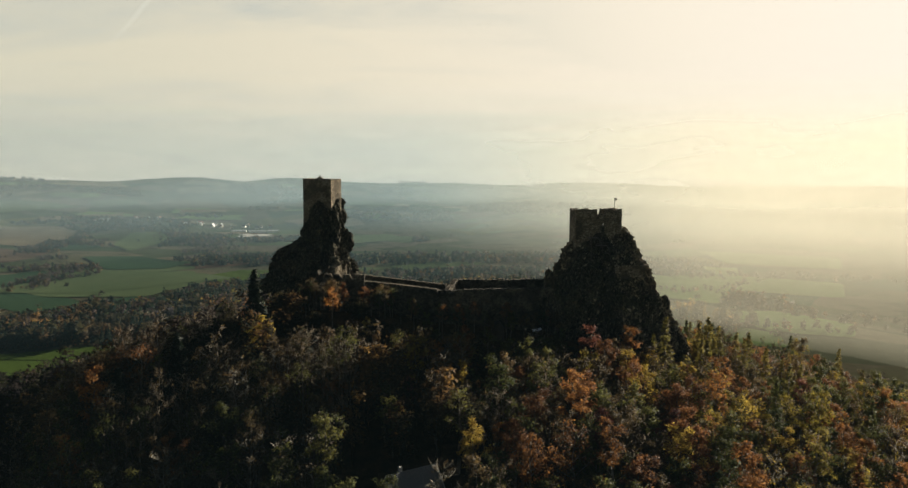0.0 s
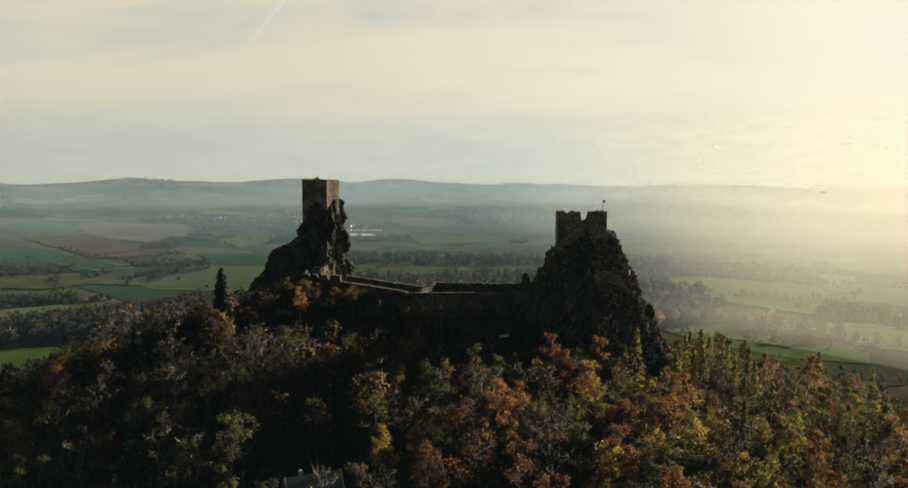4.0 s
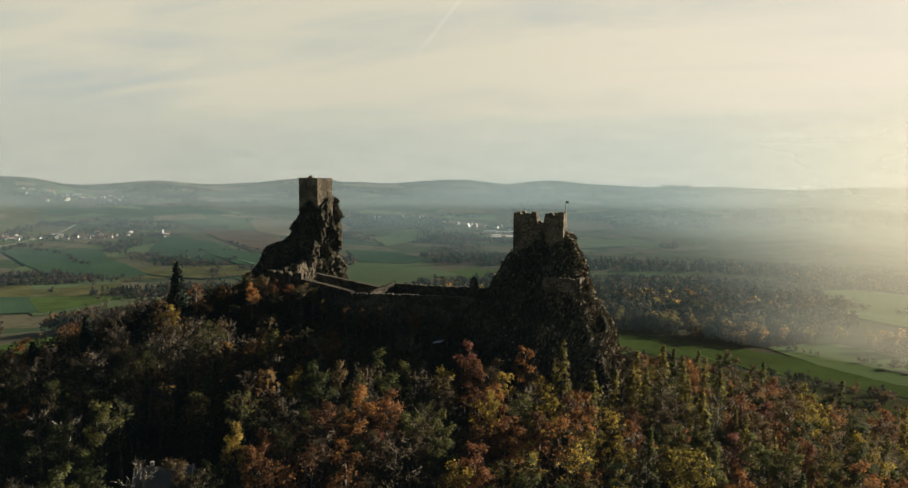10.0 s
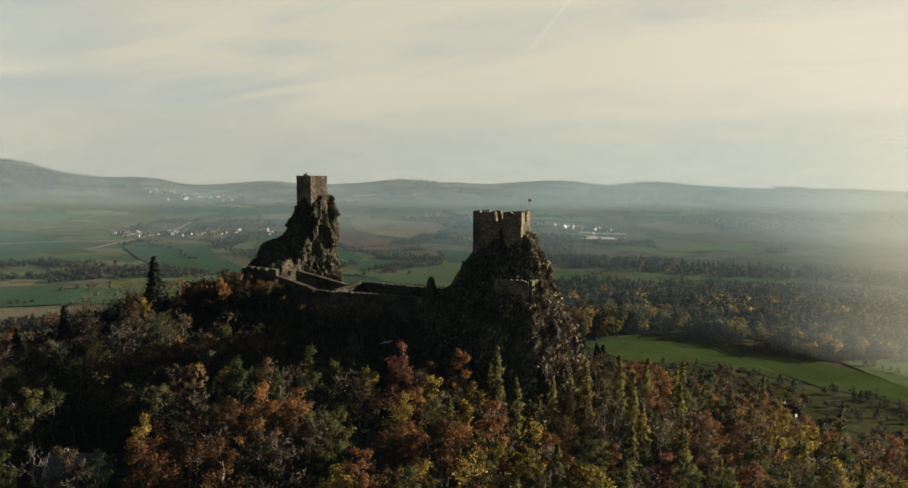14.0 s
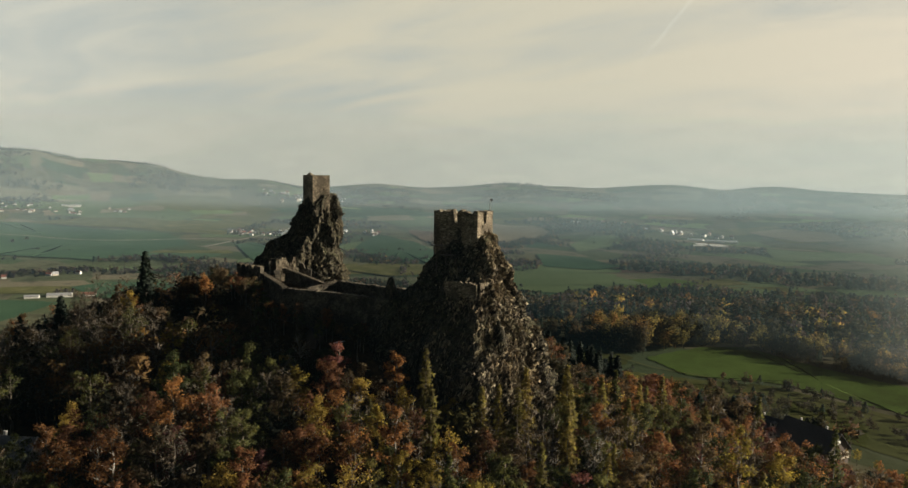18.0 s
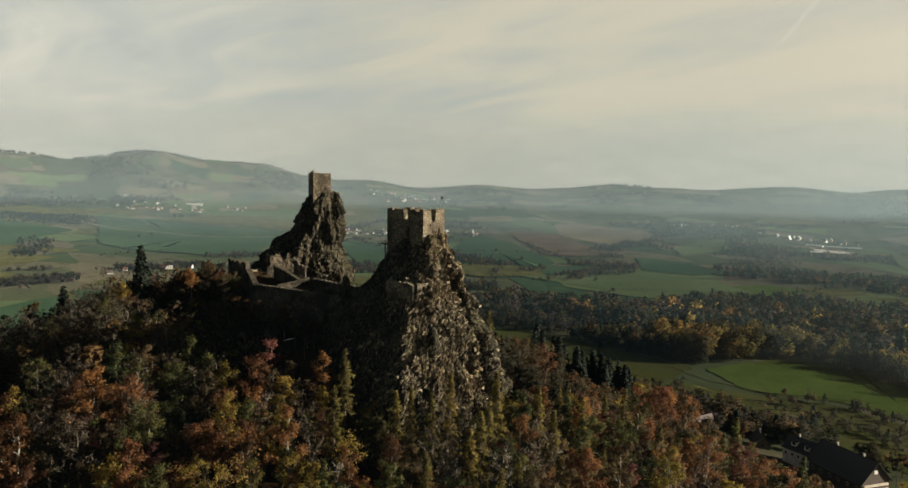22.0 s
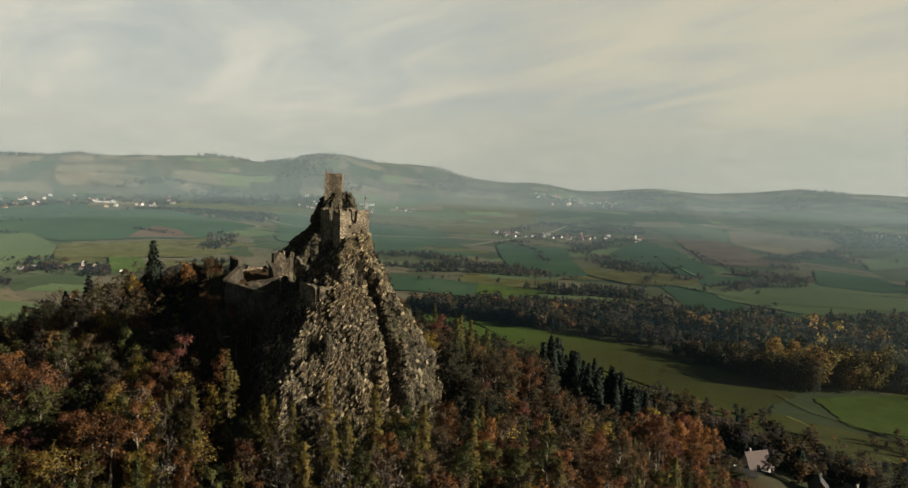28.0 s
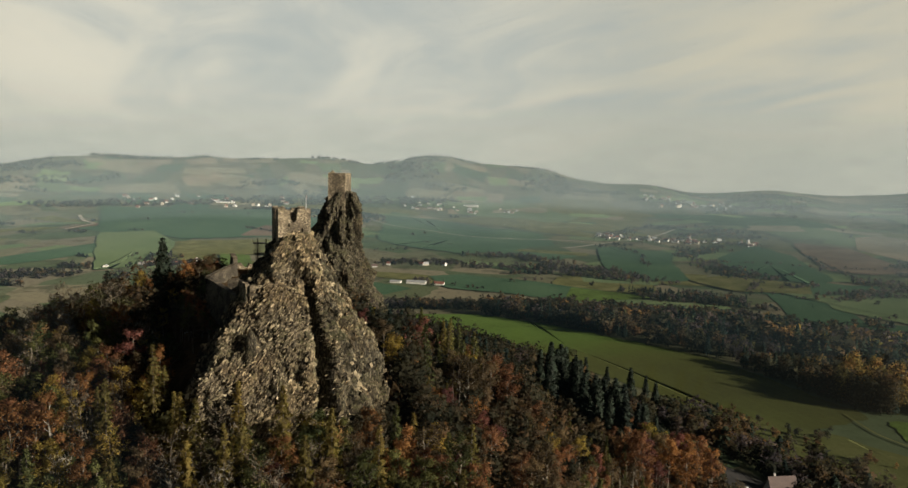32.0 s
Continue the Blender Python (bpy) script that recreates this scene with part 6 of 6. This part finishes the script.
curtain("long ruined curtain wall in front of the castle yard", ((-31.5, 267.0), (-18, 261.5), (-4.3, 256.0)), 1.8, 176.0, (209.8, 209.3, 208.6), 61)
curtain("straight ruined curtain wall running to the broad crag", ((-4.3, 256.6), (15, 259.8), (38, 264.4)), 1.8, 176.0, (208.2, 208.6, 208.4), 71, cap=False)
curtain("battlemented corner of the curtain wall", ((-46.5, 266.4), (-39, 266.7), (-32.0, 266.9)), 1.8, 176.0, (212.3, 212.2, 212.2), 81,
        (((2.9, 0.55, 1.7), (6.2, 0.5, 1.6)), ((2.6, 0.7, 1.9),)))
# lit copy of the masonry here, as this wall's inner face catches the sun
curtain("side wall of the corner bastion", ((-46.3, 267.9), (-49.8, 278.5), (-51.5, 291.0)), 1.6, 176.0, (208.6, 207.0, 208.0), 85, (((4.0, 1.4, 1.6),), ((5.0, 1.8, 2.2),)), ((), ((8.0, 9.0, 205.5, 208.0),)), False, MASONRY, 0.8)
curtain("rear wall of the castle yard, sloping down", ((-33, 279.0), (-22, 278.0), (-1.5, 273.5)), 1.4, 178.0, (210.4, 209.2, 207.6), 91)
curtain("rear wall of the castle yard towards the broad crag", ((2.4, 274.6), (18, 276), (40, 279.5)), 1.5, 178.0, (209.6, 209.6, 209.4), 95, cap=False)
curtain("short cross wall joining the yard walls", ((2.2, 273.8), (0.5, 268.0), (-1.2, 263.0)), 1.4, 178.0, (209.7, 208.4, 207.6), 99)
palace = thing("ruined_palace", Matrix.Identity(4), "roofless ruined palace block at the foot of the slender crag", "ruin")
for i, (a, b, z0, z1, nt, hl) in enumerate((((-46.4, 284.2), (-42.9, 291.6), 213.2, 213.6, ((5.6, 1.3, 2.4),), ((2.4, 3.6, 206.5, 208.8),)), ((-53.0, 287.0), (-47.6, 284.4), 210.6, 212.6, ((2.0, 1.2, 1.4),), ()),
                                            ((-42.0, 293.0), (-38.4, 296.4), 211.4, 207.4, ((2.6, 0.8, 1.0),), ()), ((-44.2, 283.0), (-39.6, 280.4), 208.6, 206.4, (), ()))):
    length, base = math.dist(a, b), crest(0, 120 + i, 0.4, nt)
    # only the sun-facing wall keeps the lighter masonry; the rest are painted as shaded
    attach("wall", wall_mesh(a, b, 2.2, 178.0, lambda s, z0=z0, z1=z1, length=length, base=base: z0 + (z1 - z0) * s / length + base(s), hl, seed=130 + i, rough=0.32, jag=0.7), palace, mat=None if i == 0 else SHADED_MASONRY)
# the yard between the walls, its floor raised to hide wall faces that should be shaded
u, v = np.meshgrid(np.linspace(0, 1, 44), np.linspace(0, 1, 18), indexing="ij")
yx = -48.0 + 46.0 * u
yy = np.interp(yx, (-48, -31, -4, 0), (267.5, 267.5, 257.2, 257.0)) * (1 - v) + np.interp(yx, (-52, -38, -22, -1.5), (291, 279, 278, 273.5)) * v
yz = 203.6 + np.interp(u, (0, 1), (2.4, 0.0)) + 0.7 * np.array([[noise.fractal(Vector((a * 0.25, b * 0.25, 3.0)), 0.8, 2.0, 4) for a, b in zip(r, q)] for r, q in zip(yx, yy)])
yz[-3:] -= np.array([[0.8], [3.0], [16.0]])
cells = np.arange(44 * 18).reshape(44, 18)
yard = new("castle_yard", mesh_of("castle_yard", np.column_stack([yx.ravel(), yy.ravel(), yz.ravel()]), np.stack([cells[:-1, :-1], cells[1:, :-1], cells[1:, 1:], cells[:-1, 1:]], axis=-1).reshape(-1, 4), [LAND], True))
tagged(yard, "raised yard floor, added to cover wall faces that lie in shade", "ground", kind="structure")
terrace = thing("terrace_wall", Matrix.Identity(4), "small walled terrace in front of the low tower", "castle wall")
attach("wall", wall_mesh((61.0, 264.4), (72.0, 265.6), 1.1, 203.0, crest(216.6, 150, 0.3), ((4.2, 4.8, 214.4, 215.4),), seed=151, rough=0.14, jag=0.3), terrace)
attach("wall", wall_mesh((72.2, 266.2), (73.6, 271.8), 1.2, 203.0, crest(216.8, 152, 0.12), ((1.6, 2.3, 214.8, 216.0),), seed=153), terrace)

# timber stair and landing up to the low tower
stair = thing("timber_stair", Matrix.Identity(4), "dark timber stair and landings up to the low tower", "stair")
for i, (x, y) in enumerate(((53, 272.0), (57, 271.6), (61, 271.2), (53, 269.6), (57, 269.2), (61, 268.9))):
    bm = bmesh.new()
    box(bm, x - 0.14, x + 0.14, y - 0.14, y + 0.14, 206.0, 227.6 - (i % 3) * 2.6, 0.02)
    part("post", bm, TIMBER, stair)
for i in range(3):
    bm = bmesh.new()
    z = 226.3 - i * 2.8
    box(bm, 51.5 + i * 3.2, 55.6 + i * 3.2, 268.2, 272.0, z, z + 0.16, 0.02)
    part("landing", bm, TIMBER, stair)
    for k in range(8):
        bm = bmesh.new()
        zz = z - 0.33 * (k + 1)
        box(bm, 55.6 + i * 3.2 + k * 0.12, 56.2 + i * 3.2 + k * 0.12, 268.4, 270.4, zz, zz + 0.06, 0.01)
        part("step", bm, TIMBER, stair)
    bm = bmesh.new()
    box(bm, 51.5 + i * 3.2, 55.6 + i * 3.2, 268.15, 268.25, z + 0.95, z + 1.05, 0.01)
    box(bm, 51.5 + i * 3.2, 55.6 + i * 3.2, 268.15, 268.25, z + 0.5, z + 0.58, 0.01)
    part("railing", bm, TIMBER, stair)

# ---- houses ----


def slab(bm, pts, thick):
    """A flat slab: a polygon given by its corners, thickened downwards."""
    top = [bm.verts.new(p) for p in pts]
    low = [bm.verts.new((p[0], p[1], p[2] - thick)) for p in pts]
    bm.faces.new(top)
    bm.faces.new(low[::-1])
    for i in range(len(pts)):
        j = (i + 1) % len(pts)
        bm.faces.new((top[j], top[i], low[i], low[j]))
    bmesh.ops.recalc_face_normals(bm, faces=bm.faces[:])


def gabled(name, label, x, y, turn, long, wide, eave, ridge, wall_mat, roof_mat, windows=0, dormers=0, chimneys=0, over=0.6, group="", sink=0.4, gable_windows=0, lift=0.0):
    """A house with a pitched roof; its ridge runs along its length."""
    root = thing(name, Matrix.Translation((x, y, float(height(x, y)) - sink + lift)) @ Matrix.Rotation(radians(turn), 4, "Z"), label, "house", group)
    L, W = long / 2, wide / 2
    bm = bmesh.new()
    a = [bm.verts.new(p) for p in ((-L, -W, -3), (L, -W, -3), (L, W, -3), (-L, W, -3))]
    b = [bm.verts.new(p) for p in ((-L, -W, eave), (L, -W, eave), (L, W, eave), (-L, W, eave))]
    r0, r1 = bm.verts.new((-L, 0, ridge - 0.05)), bm.verts.new((L, 0, ridge - 0.05))
    for f in ((a[0], a[1], b[1], b[0]), (a[2], a[3], b[3], b[2]), (a[1], a[2], b[2], r1, b[1]), (a[3], a[0], b[0], r0, b[3]), (a[3], a[2], a[1], a[0]), (b[0], b[1], r1, r0), (b[2], b[3], r0, r1)):
        bm.faces.new(f)
    part("body", bm, wall_mat, root)
    rise = (ridge - eave) / W
    for s in (-1, 1):
        bm = bmesh.new()
        slab(bm, [(-L - over, 0, ridge + 0.15), (L + over, 0, ridge + 0.15), (L + over, s * (W + over), eave - over * rise + 0.15), (-L - over, s * (W + over), eave - over * rise + 0.15)], 0.22)
        part("roof_slope", bm, roof_mat, root)
    for i in range(windows):
        u = -L + long * (i + 0.5) / windows
        for s in (-1, 1):
            win = bmesh.new()
            box(win, u - 0.65, u + 0.65, s * W - 0.06, s * W + 0.06, 1.0, 2.4)
            w = part("window", win, WHITE_WALL, root, "white-framed window")
            pane = bmesh.new()
            box(pane, u - 0.52, u + 0.52, s * (W + 0.07) - 0.03, s * (W + 0.07) + 0.03, 1.12, 2.28)
            part("pane", pane, GLASS, w)
    for i in range(gable_windows):
        for s in (-1, 1):
            v = -W * 0.55 + W * 1.1 * (i + 0.5) / gable_windows
            win = bmesh.new()
            box(win, s * L - 0.07, s * L + 0.07, v - 0.6, v + 0.6, 1.1 + eave * 0.3, 2.5 + eave * 0.3)
            part("window", win, GLASS, root, "dark window in the gable")
    for i in range(dormers):
        u = -L + long * (i + 0.7) / (dormers + 0.4)
        for s in (-1, 1):
            d = bmesh.new()
            z = eave + (ridge - eave) * 0.30
            yy = W * (1 - 0.30)
            box(d, u - 1.35, u + 1.35, *sorted((s * (yy + 0.55), s * (yy - 2.4))), z - 0.6, z + 1.7)
            body = part("dormer", d, WHITE_WALL, root, "pale dormer in the roof")
            d = bmesh.new()
            box(d, u - 0.75, u + 0.75, *sorted((s * (yy + 0.54), s * (yy + 0.62))), z + 0.25, z + 1.6)
            part("pane", d, GLASS, body)
            d = bmesh.new()
            slab(d, [(u - 1.5, s * (yy + 0.8), z + 1.7), (u + 1.5, s * (yy + 0.8), z + 1.7), (u + 1.5, s * (yy - 3.2), z + 2.3), (u - 1.5, s * (yy - 3.2), z + 2.3)], 0.15)
            part("dormer_roof", d, roof_mat, body)
    for i in range(chimneys):
        c = bmesh.new()
        u = -L * 0.5 + long * 0.5 * i
        box(c, u - 0.4, u + 0.4, 0.3, 1.1, ridge - 1.2, ridge + 1.1, 0.03)
        part("chimney", c, GREY_WALL, root)
    return root


hotel = gabled("hotel", "long dark timber hotel with a steep dark roof and pale balconies", 122, 464, -24, 27, 15, 5.0, 12.6, TIMBER, DARK_ROOF, 6, 0, 2, 1.1, gable_windows=3, lift=4.0)
for z0, z1, half in ((0.4, 1.3, 6.8), (2.6, 3.5, 6.4)):
    bm = bmesh.new()
    box(bm, 13.52, 14.3, -half, half, z0, z1, 0.05)
    part("balcony", bm, CREAM_WALL, hotel, "pale boarded balcony on the gable")
bm = bmesh.new()
box(bm, 13.5, 13.66, -1.0, 1.0, 7.6, 9.2, 0.03)
part("gable_window", bm, WHITE_WALL, hotel, "white-framed window high in the gable")
gabled("hotel_wing", "dark-roofed hotel wing with two white dormers", 101, 473, -14, 16, 10, 4.4, 9.0, WHITE_WALL, DARK_ROOF, 5, 2, 1, 0.7, gable_windows=2, lift=4.6)
gabled("cottage", "cottage with a steep brown tiled roof among trees", 48, 478, 78, 11, 7, 3.4, 9.4, GREY_WALL, BROWN_ROOF, 3, 0, 1, gable_windows=2, lift=-0.6)
gabled("cottage", "small cottage with a brown roof beside the car park", 74, 486, -50, 10, 7, 3.2, 7.5, TIMBER, DARK_ROOF, 2, 0, 1, gable_windows=1)
gabled("hut", "low wooden hut with a tin roof among trees", 46, 488, 10, 8, 5, 2.6, 4.4, TIMBER, TIN_ROOF, 2)
lodge = gabled("lodge", "dark lodge with a worn slate roof in the wood", -9, 171, 32, 12, 9, 6.2, 11.2, GREY_WALL, SLATE, 3, 0, 1, 0.7, gable_windows=2)
for u in (-6.8, 6.8):
    for side in (-1, 1):
        bm = bmesh.new()
        slab(bm, [(u - 0.16, 0, 11.5), (u + 0.16, 0, 11.5), (u + 0.16, side * 5.3, 5.4), (u - 0.16, side * 5.3, 5.4)], 0.5)
        part("verge_board", bm, GREY_WALL, lodge, "pale verge board along the gable")
gabled("kiosk", "small dark kiosk with a pitched roof below the curtain wall", 17, 251.4, -84, 4, 4.0, 3.0, 5.0, TIMBER, DARK_ROOF, 0, 0, 0, 0.3)
tent = thing("canvas_canopy", Matrix.Translation((30.6, 249.5, 0)), "pale canvas canopy in the shade of the crag", "canopy")
bm = bmesh.new()
slab(bm, [(-1.6, -1.1, 195.3), (1.6, -1.2, 196.0), (1.5, 1.2, 196.2), (-1.5, 1.1, 195.6)], 0.06)
part("canvas", bm, CANVAS, tent)
for u, v in ((-1.5, -1.0), (1.5, -1.1), (1.4, 1.1), (-1.4, 1.0)):
    bm = bmesh.new()
    rod(bm, (u, v, 192.5), (u, v, 195.4), 0.05)
    part("post", bm, TIMBER, tent)


def village(cx, cy, count, half_x, half_y, turn, words, seed, big=1.0):
    """A scatter of small houses, each with walls and a pitched roof."""
    rng = np.random.RandomState(seed)
    c, s = math.cos(radians(turn)), math.sin(radians(turn))
    for i in range(count):
        u, v = rng.uniform(-1, 1), rng.normal(0, 0.5)
        x, y = cx + u * half_x * c - v * half_y * s, cy + u * half_x * s + v * half_y * c
        wm, wn = ((WHITE_WALL, "white"), (CREAM_WALL, "cream"), (WHITE_WALL, "white"), (GREY_WALL, "grey"))[rng.randint(4)]
        rm, rn = ((RED_ROOF, "red"), (BROWN_ROOF, "brown"), (RED_ROOF, "red"), (TIN_ROOF, "grey"), (DARK_ROOF, "dark"))[rng.randint(5)]
        gabled("house", "%s house with a %s roof %s" % (wn, rn, words), x, y, turn + rng.choice([0, 90]) + rng.normal(0, 15), rng.uniform(10, 17) * big, rng.uniform(8, 11) * big, rng.uniform(4, 6.5) * big,
               rng.uniform(8.5, 11.5) * big, wm, rm, group=words)


village(-2290, 2010, 40, 210, 110, 45, "in the village on the plain", 3, 1.25)
village(-2150, 2250, 16, 160, 80, 48, "at the end of the village", 4, 1.2)
village(-3330, 1560, 30, 300, 110, 62, "in the far village", 5, 1.3)
village(-3080, 2790, 32, 250, 110, 45, "in the town in the haze", 6, 1.7)
village(-3620, 300, 34, 420, 150, 80, "below the far hills", 7, 1.4)
village(-1760, 190, 12, 190, 70, 85, "at the foot of the hill", 8, 1.0)
village(-1700, 860, 5, 120, 50, 60, "in a hamlet among trees", 9, 0.9)
village(-960, 3230, 12, 200, 50, 10, "beside the quarry", 10, 1.4)
village(-1350, 3150, 12, 180, 90, 25, "near the quarry", 12, 1.3)
gabled("barn", "long white farm barn with a grey roof", -1352, 735, 58, 46, 14, 5, 8.5, WHITE_WALL, TIN_ROOF)
gabled("barn", "white farm barn with a red roof", -1325, 782, 58, 26, 12, 5, 9.5, WHITE_WALL, RED_ROOF)
gabled("barn", "low grey farm shed", -1372, 690, 58, 26, 12, 4, 6.5, WHITE_WALL, TIN_ROOF)
for i, (x, y, l) in enumerate(((-820, 3060, 70), (-760, 3080, 50), (-900, 3070, 60), (-3120, 2800, 120), (-3020, 2830, 90), (-3640, 380, 90), (-3390, 1640, 80))):
    gabled("works_hall", "long pale works hall with a flat-pitched roof", x, y, (15, 25, 10, 45, 48, 80, 60)[i], l, 26, 9, 12, WHITE_WALL, TIN_ROOF, group="works halls on the plain")
church = thing("church", Matrix.Translation((-2060, 2330, float(height(-2060, 2330)))), "dark church tower with a pointed roof at the village edge", "church")
bm = bmesh.new()
box(bm, -4.5, 4.5, -4.5, 4.5, -3, 24, 0.1)
part("tower", bm, GREY_WALL, church)
bm = bmesh.new()
rod(bm, (0, 0, 24), (0, 0, 38), 6.2, 0.1, 4)
part("spire", bm, DARK_ROOF, church, "dark pointed spire")
bm = bmesh.new()
box(bm, 4.4, 24, -6, 6, -3, 11, 0.1)
part("nave", bm, CREAM_WALL, church)


def car(x, y, turn, mat, words):
    """A parked car: body, glasshouse, wheels and lights."""
    root = thing("car", Matrix.Translation((x, y, float(height(x, y)) + 0.75)) @ Matrix.Rotation(radians(turn), 4, "Z"), "%s car parked on the asphalt" % words, "car", "cars in the car park")
    bm = bmesh.new()
    box(bm, -2.2, 2.2, -0.88, 0.88, 0.35, 0.95, 0.14)
    part("body", bm, mat, root)
    bm = bmesh.new()
    v = [bm.verts.new(p) for p in ((-1.6, -0.8, 0.93), (1.1, -0.8, 0.93), (1.1, 0.8, 0.93), (-1.6, 0.8, 0.93), (-1.2, -0.62, 1.5), (0.4, -0.62, 1.5), (0.4, 0.62, 1.5), (-1.2, 0.62, 1.5))]
    for f in ((0, 1, 5, 4), (1, 2, 6, 5), (2, 3, 7, 6), (3, 0, 4, 7), (4, 5, 6, 7)):
        bm.faces.new([v[i] for i in f])
    part("glasshouse", bm, GLASS, root, "dark car windows")
    bm = bmesh.new()
    box(bm, -1.15, 0.35, -0.6, 0.6, 1.5, 1.55, 0.02)
    part("car_roof", bm, mat, root)
    for u in (-1.4, 1.4):
        for w in (-0.82, 0.82):
            bm = bmesh.new()
            rod(bm, (u, w - 0.1, 0.32), (u, w + 0.1, 0.32), 0.32, sides=14)
            part("wheel", bm, RUBBER, root)


for x, y, turn, mat, words in ((42, 449, 110, CAR_WHITE, "white"), (38, 452, 108, CAR_GREY, "grey"), (50, 459, 20, CAR_WHITE, "white")):
    car(x, y, turn, mat, words)
for i, (x, y) in enumerate(((190, 513), (135, 484), (240, 560))):
    mast = thing("power_pole", Matrix.Translation((x, y, float(height(x, y)) - 0.3)), "tall thin power pole standing in the fields", "pole", "power poles")
    bm = bmesh.new()
    rod(bm, (0, 0, 0), (0, 0, 14 if math.hypot(x, y) < 900 else 30), 0.22 if math.hypot(x, y) < 900 else 0.7, 0.14)
    part("pole", bm, TIMBER, mast)
    bm = bmesh.new()
    box(bm, -1.2, 1.2, -0.1, 0.1, 12.4, 12.7, 0.02)
    part("crossarm", bm, TIMBER, mast)

# ---- haze in the valley air ----
# the nearest shell, in front of the castle, is added to lift the dark tones
AIR = ((228, 0.0082, 90, 110, 270, 330, 1.0), (430, 0.025, 95, 130, 200, 260, 9.0), (1150, 0.058, 10, 110, 200, 260, 4.4), (1900, 0.14, -12, 90, 280, 420, 2.6),
       (2700, 0.19, -12, 80, 320, 520, 2.0), (3600, 0.36, -12, 60, 420, 760, 1.6))
for i, (far, thin, foot, full, top, gone, weight) in enumerate(AIR):
    w = np.linspace(0, 2 * math.pi, 720, endpoint=False)
    ring = np.column_stack([CASTLE[0] + far * np.cos(w), CASTLE[1] + far * np.sin(w)])
    levels = (-30, 60, 150, 250, 330, 420, 580, 1300)
    verts = np.vstack([np.column_stack([ring, np.full(720, z)]) for z in levels])
    quads = [[k * 720 + a, (k + 1) * 720 + a, (k + 1) * 720 + (a + 1) % 720, k * 720 + (a + 1) % 720] for k in range(len(levels) - 1) for a in range(720)]
    haze = new("haze", mesh_of("haze", verts, quads, [haze_material("haze_%d" % i, thin, foot, full, top, gone, weight, tuple(a + (b - a) * i / 5 for a, b in zip((0.042, 0.080, 0.102), (0.100, 0.122, 0.131))), (1, 1, 20, 26, 32, 60)[i])], True))
    land = height(ring[:, 0], ring[:, 1])
    over = haze.data.attributes.new("over_land", "FLOAT", "POINT")
    over.data.foreach_set("value", np.concatenate([z - land for z in levels]).astype(np.float32))
    haze.data.normals_split_custom_set_from_vertices([SUN] * len(verts))
    haze.visible_shadow = False
    tagged(haze, "thin sunlit haze hanging over the valley", "haze", kind="structure")
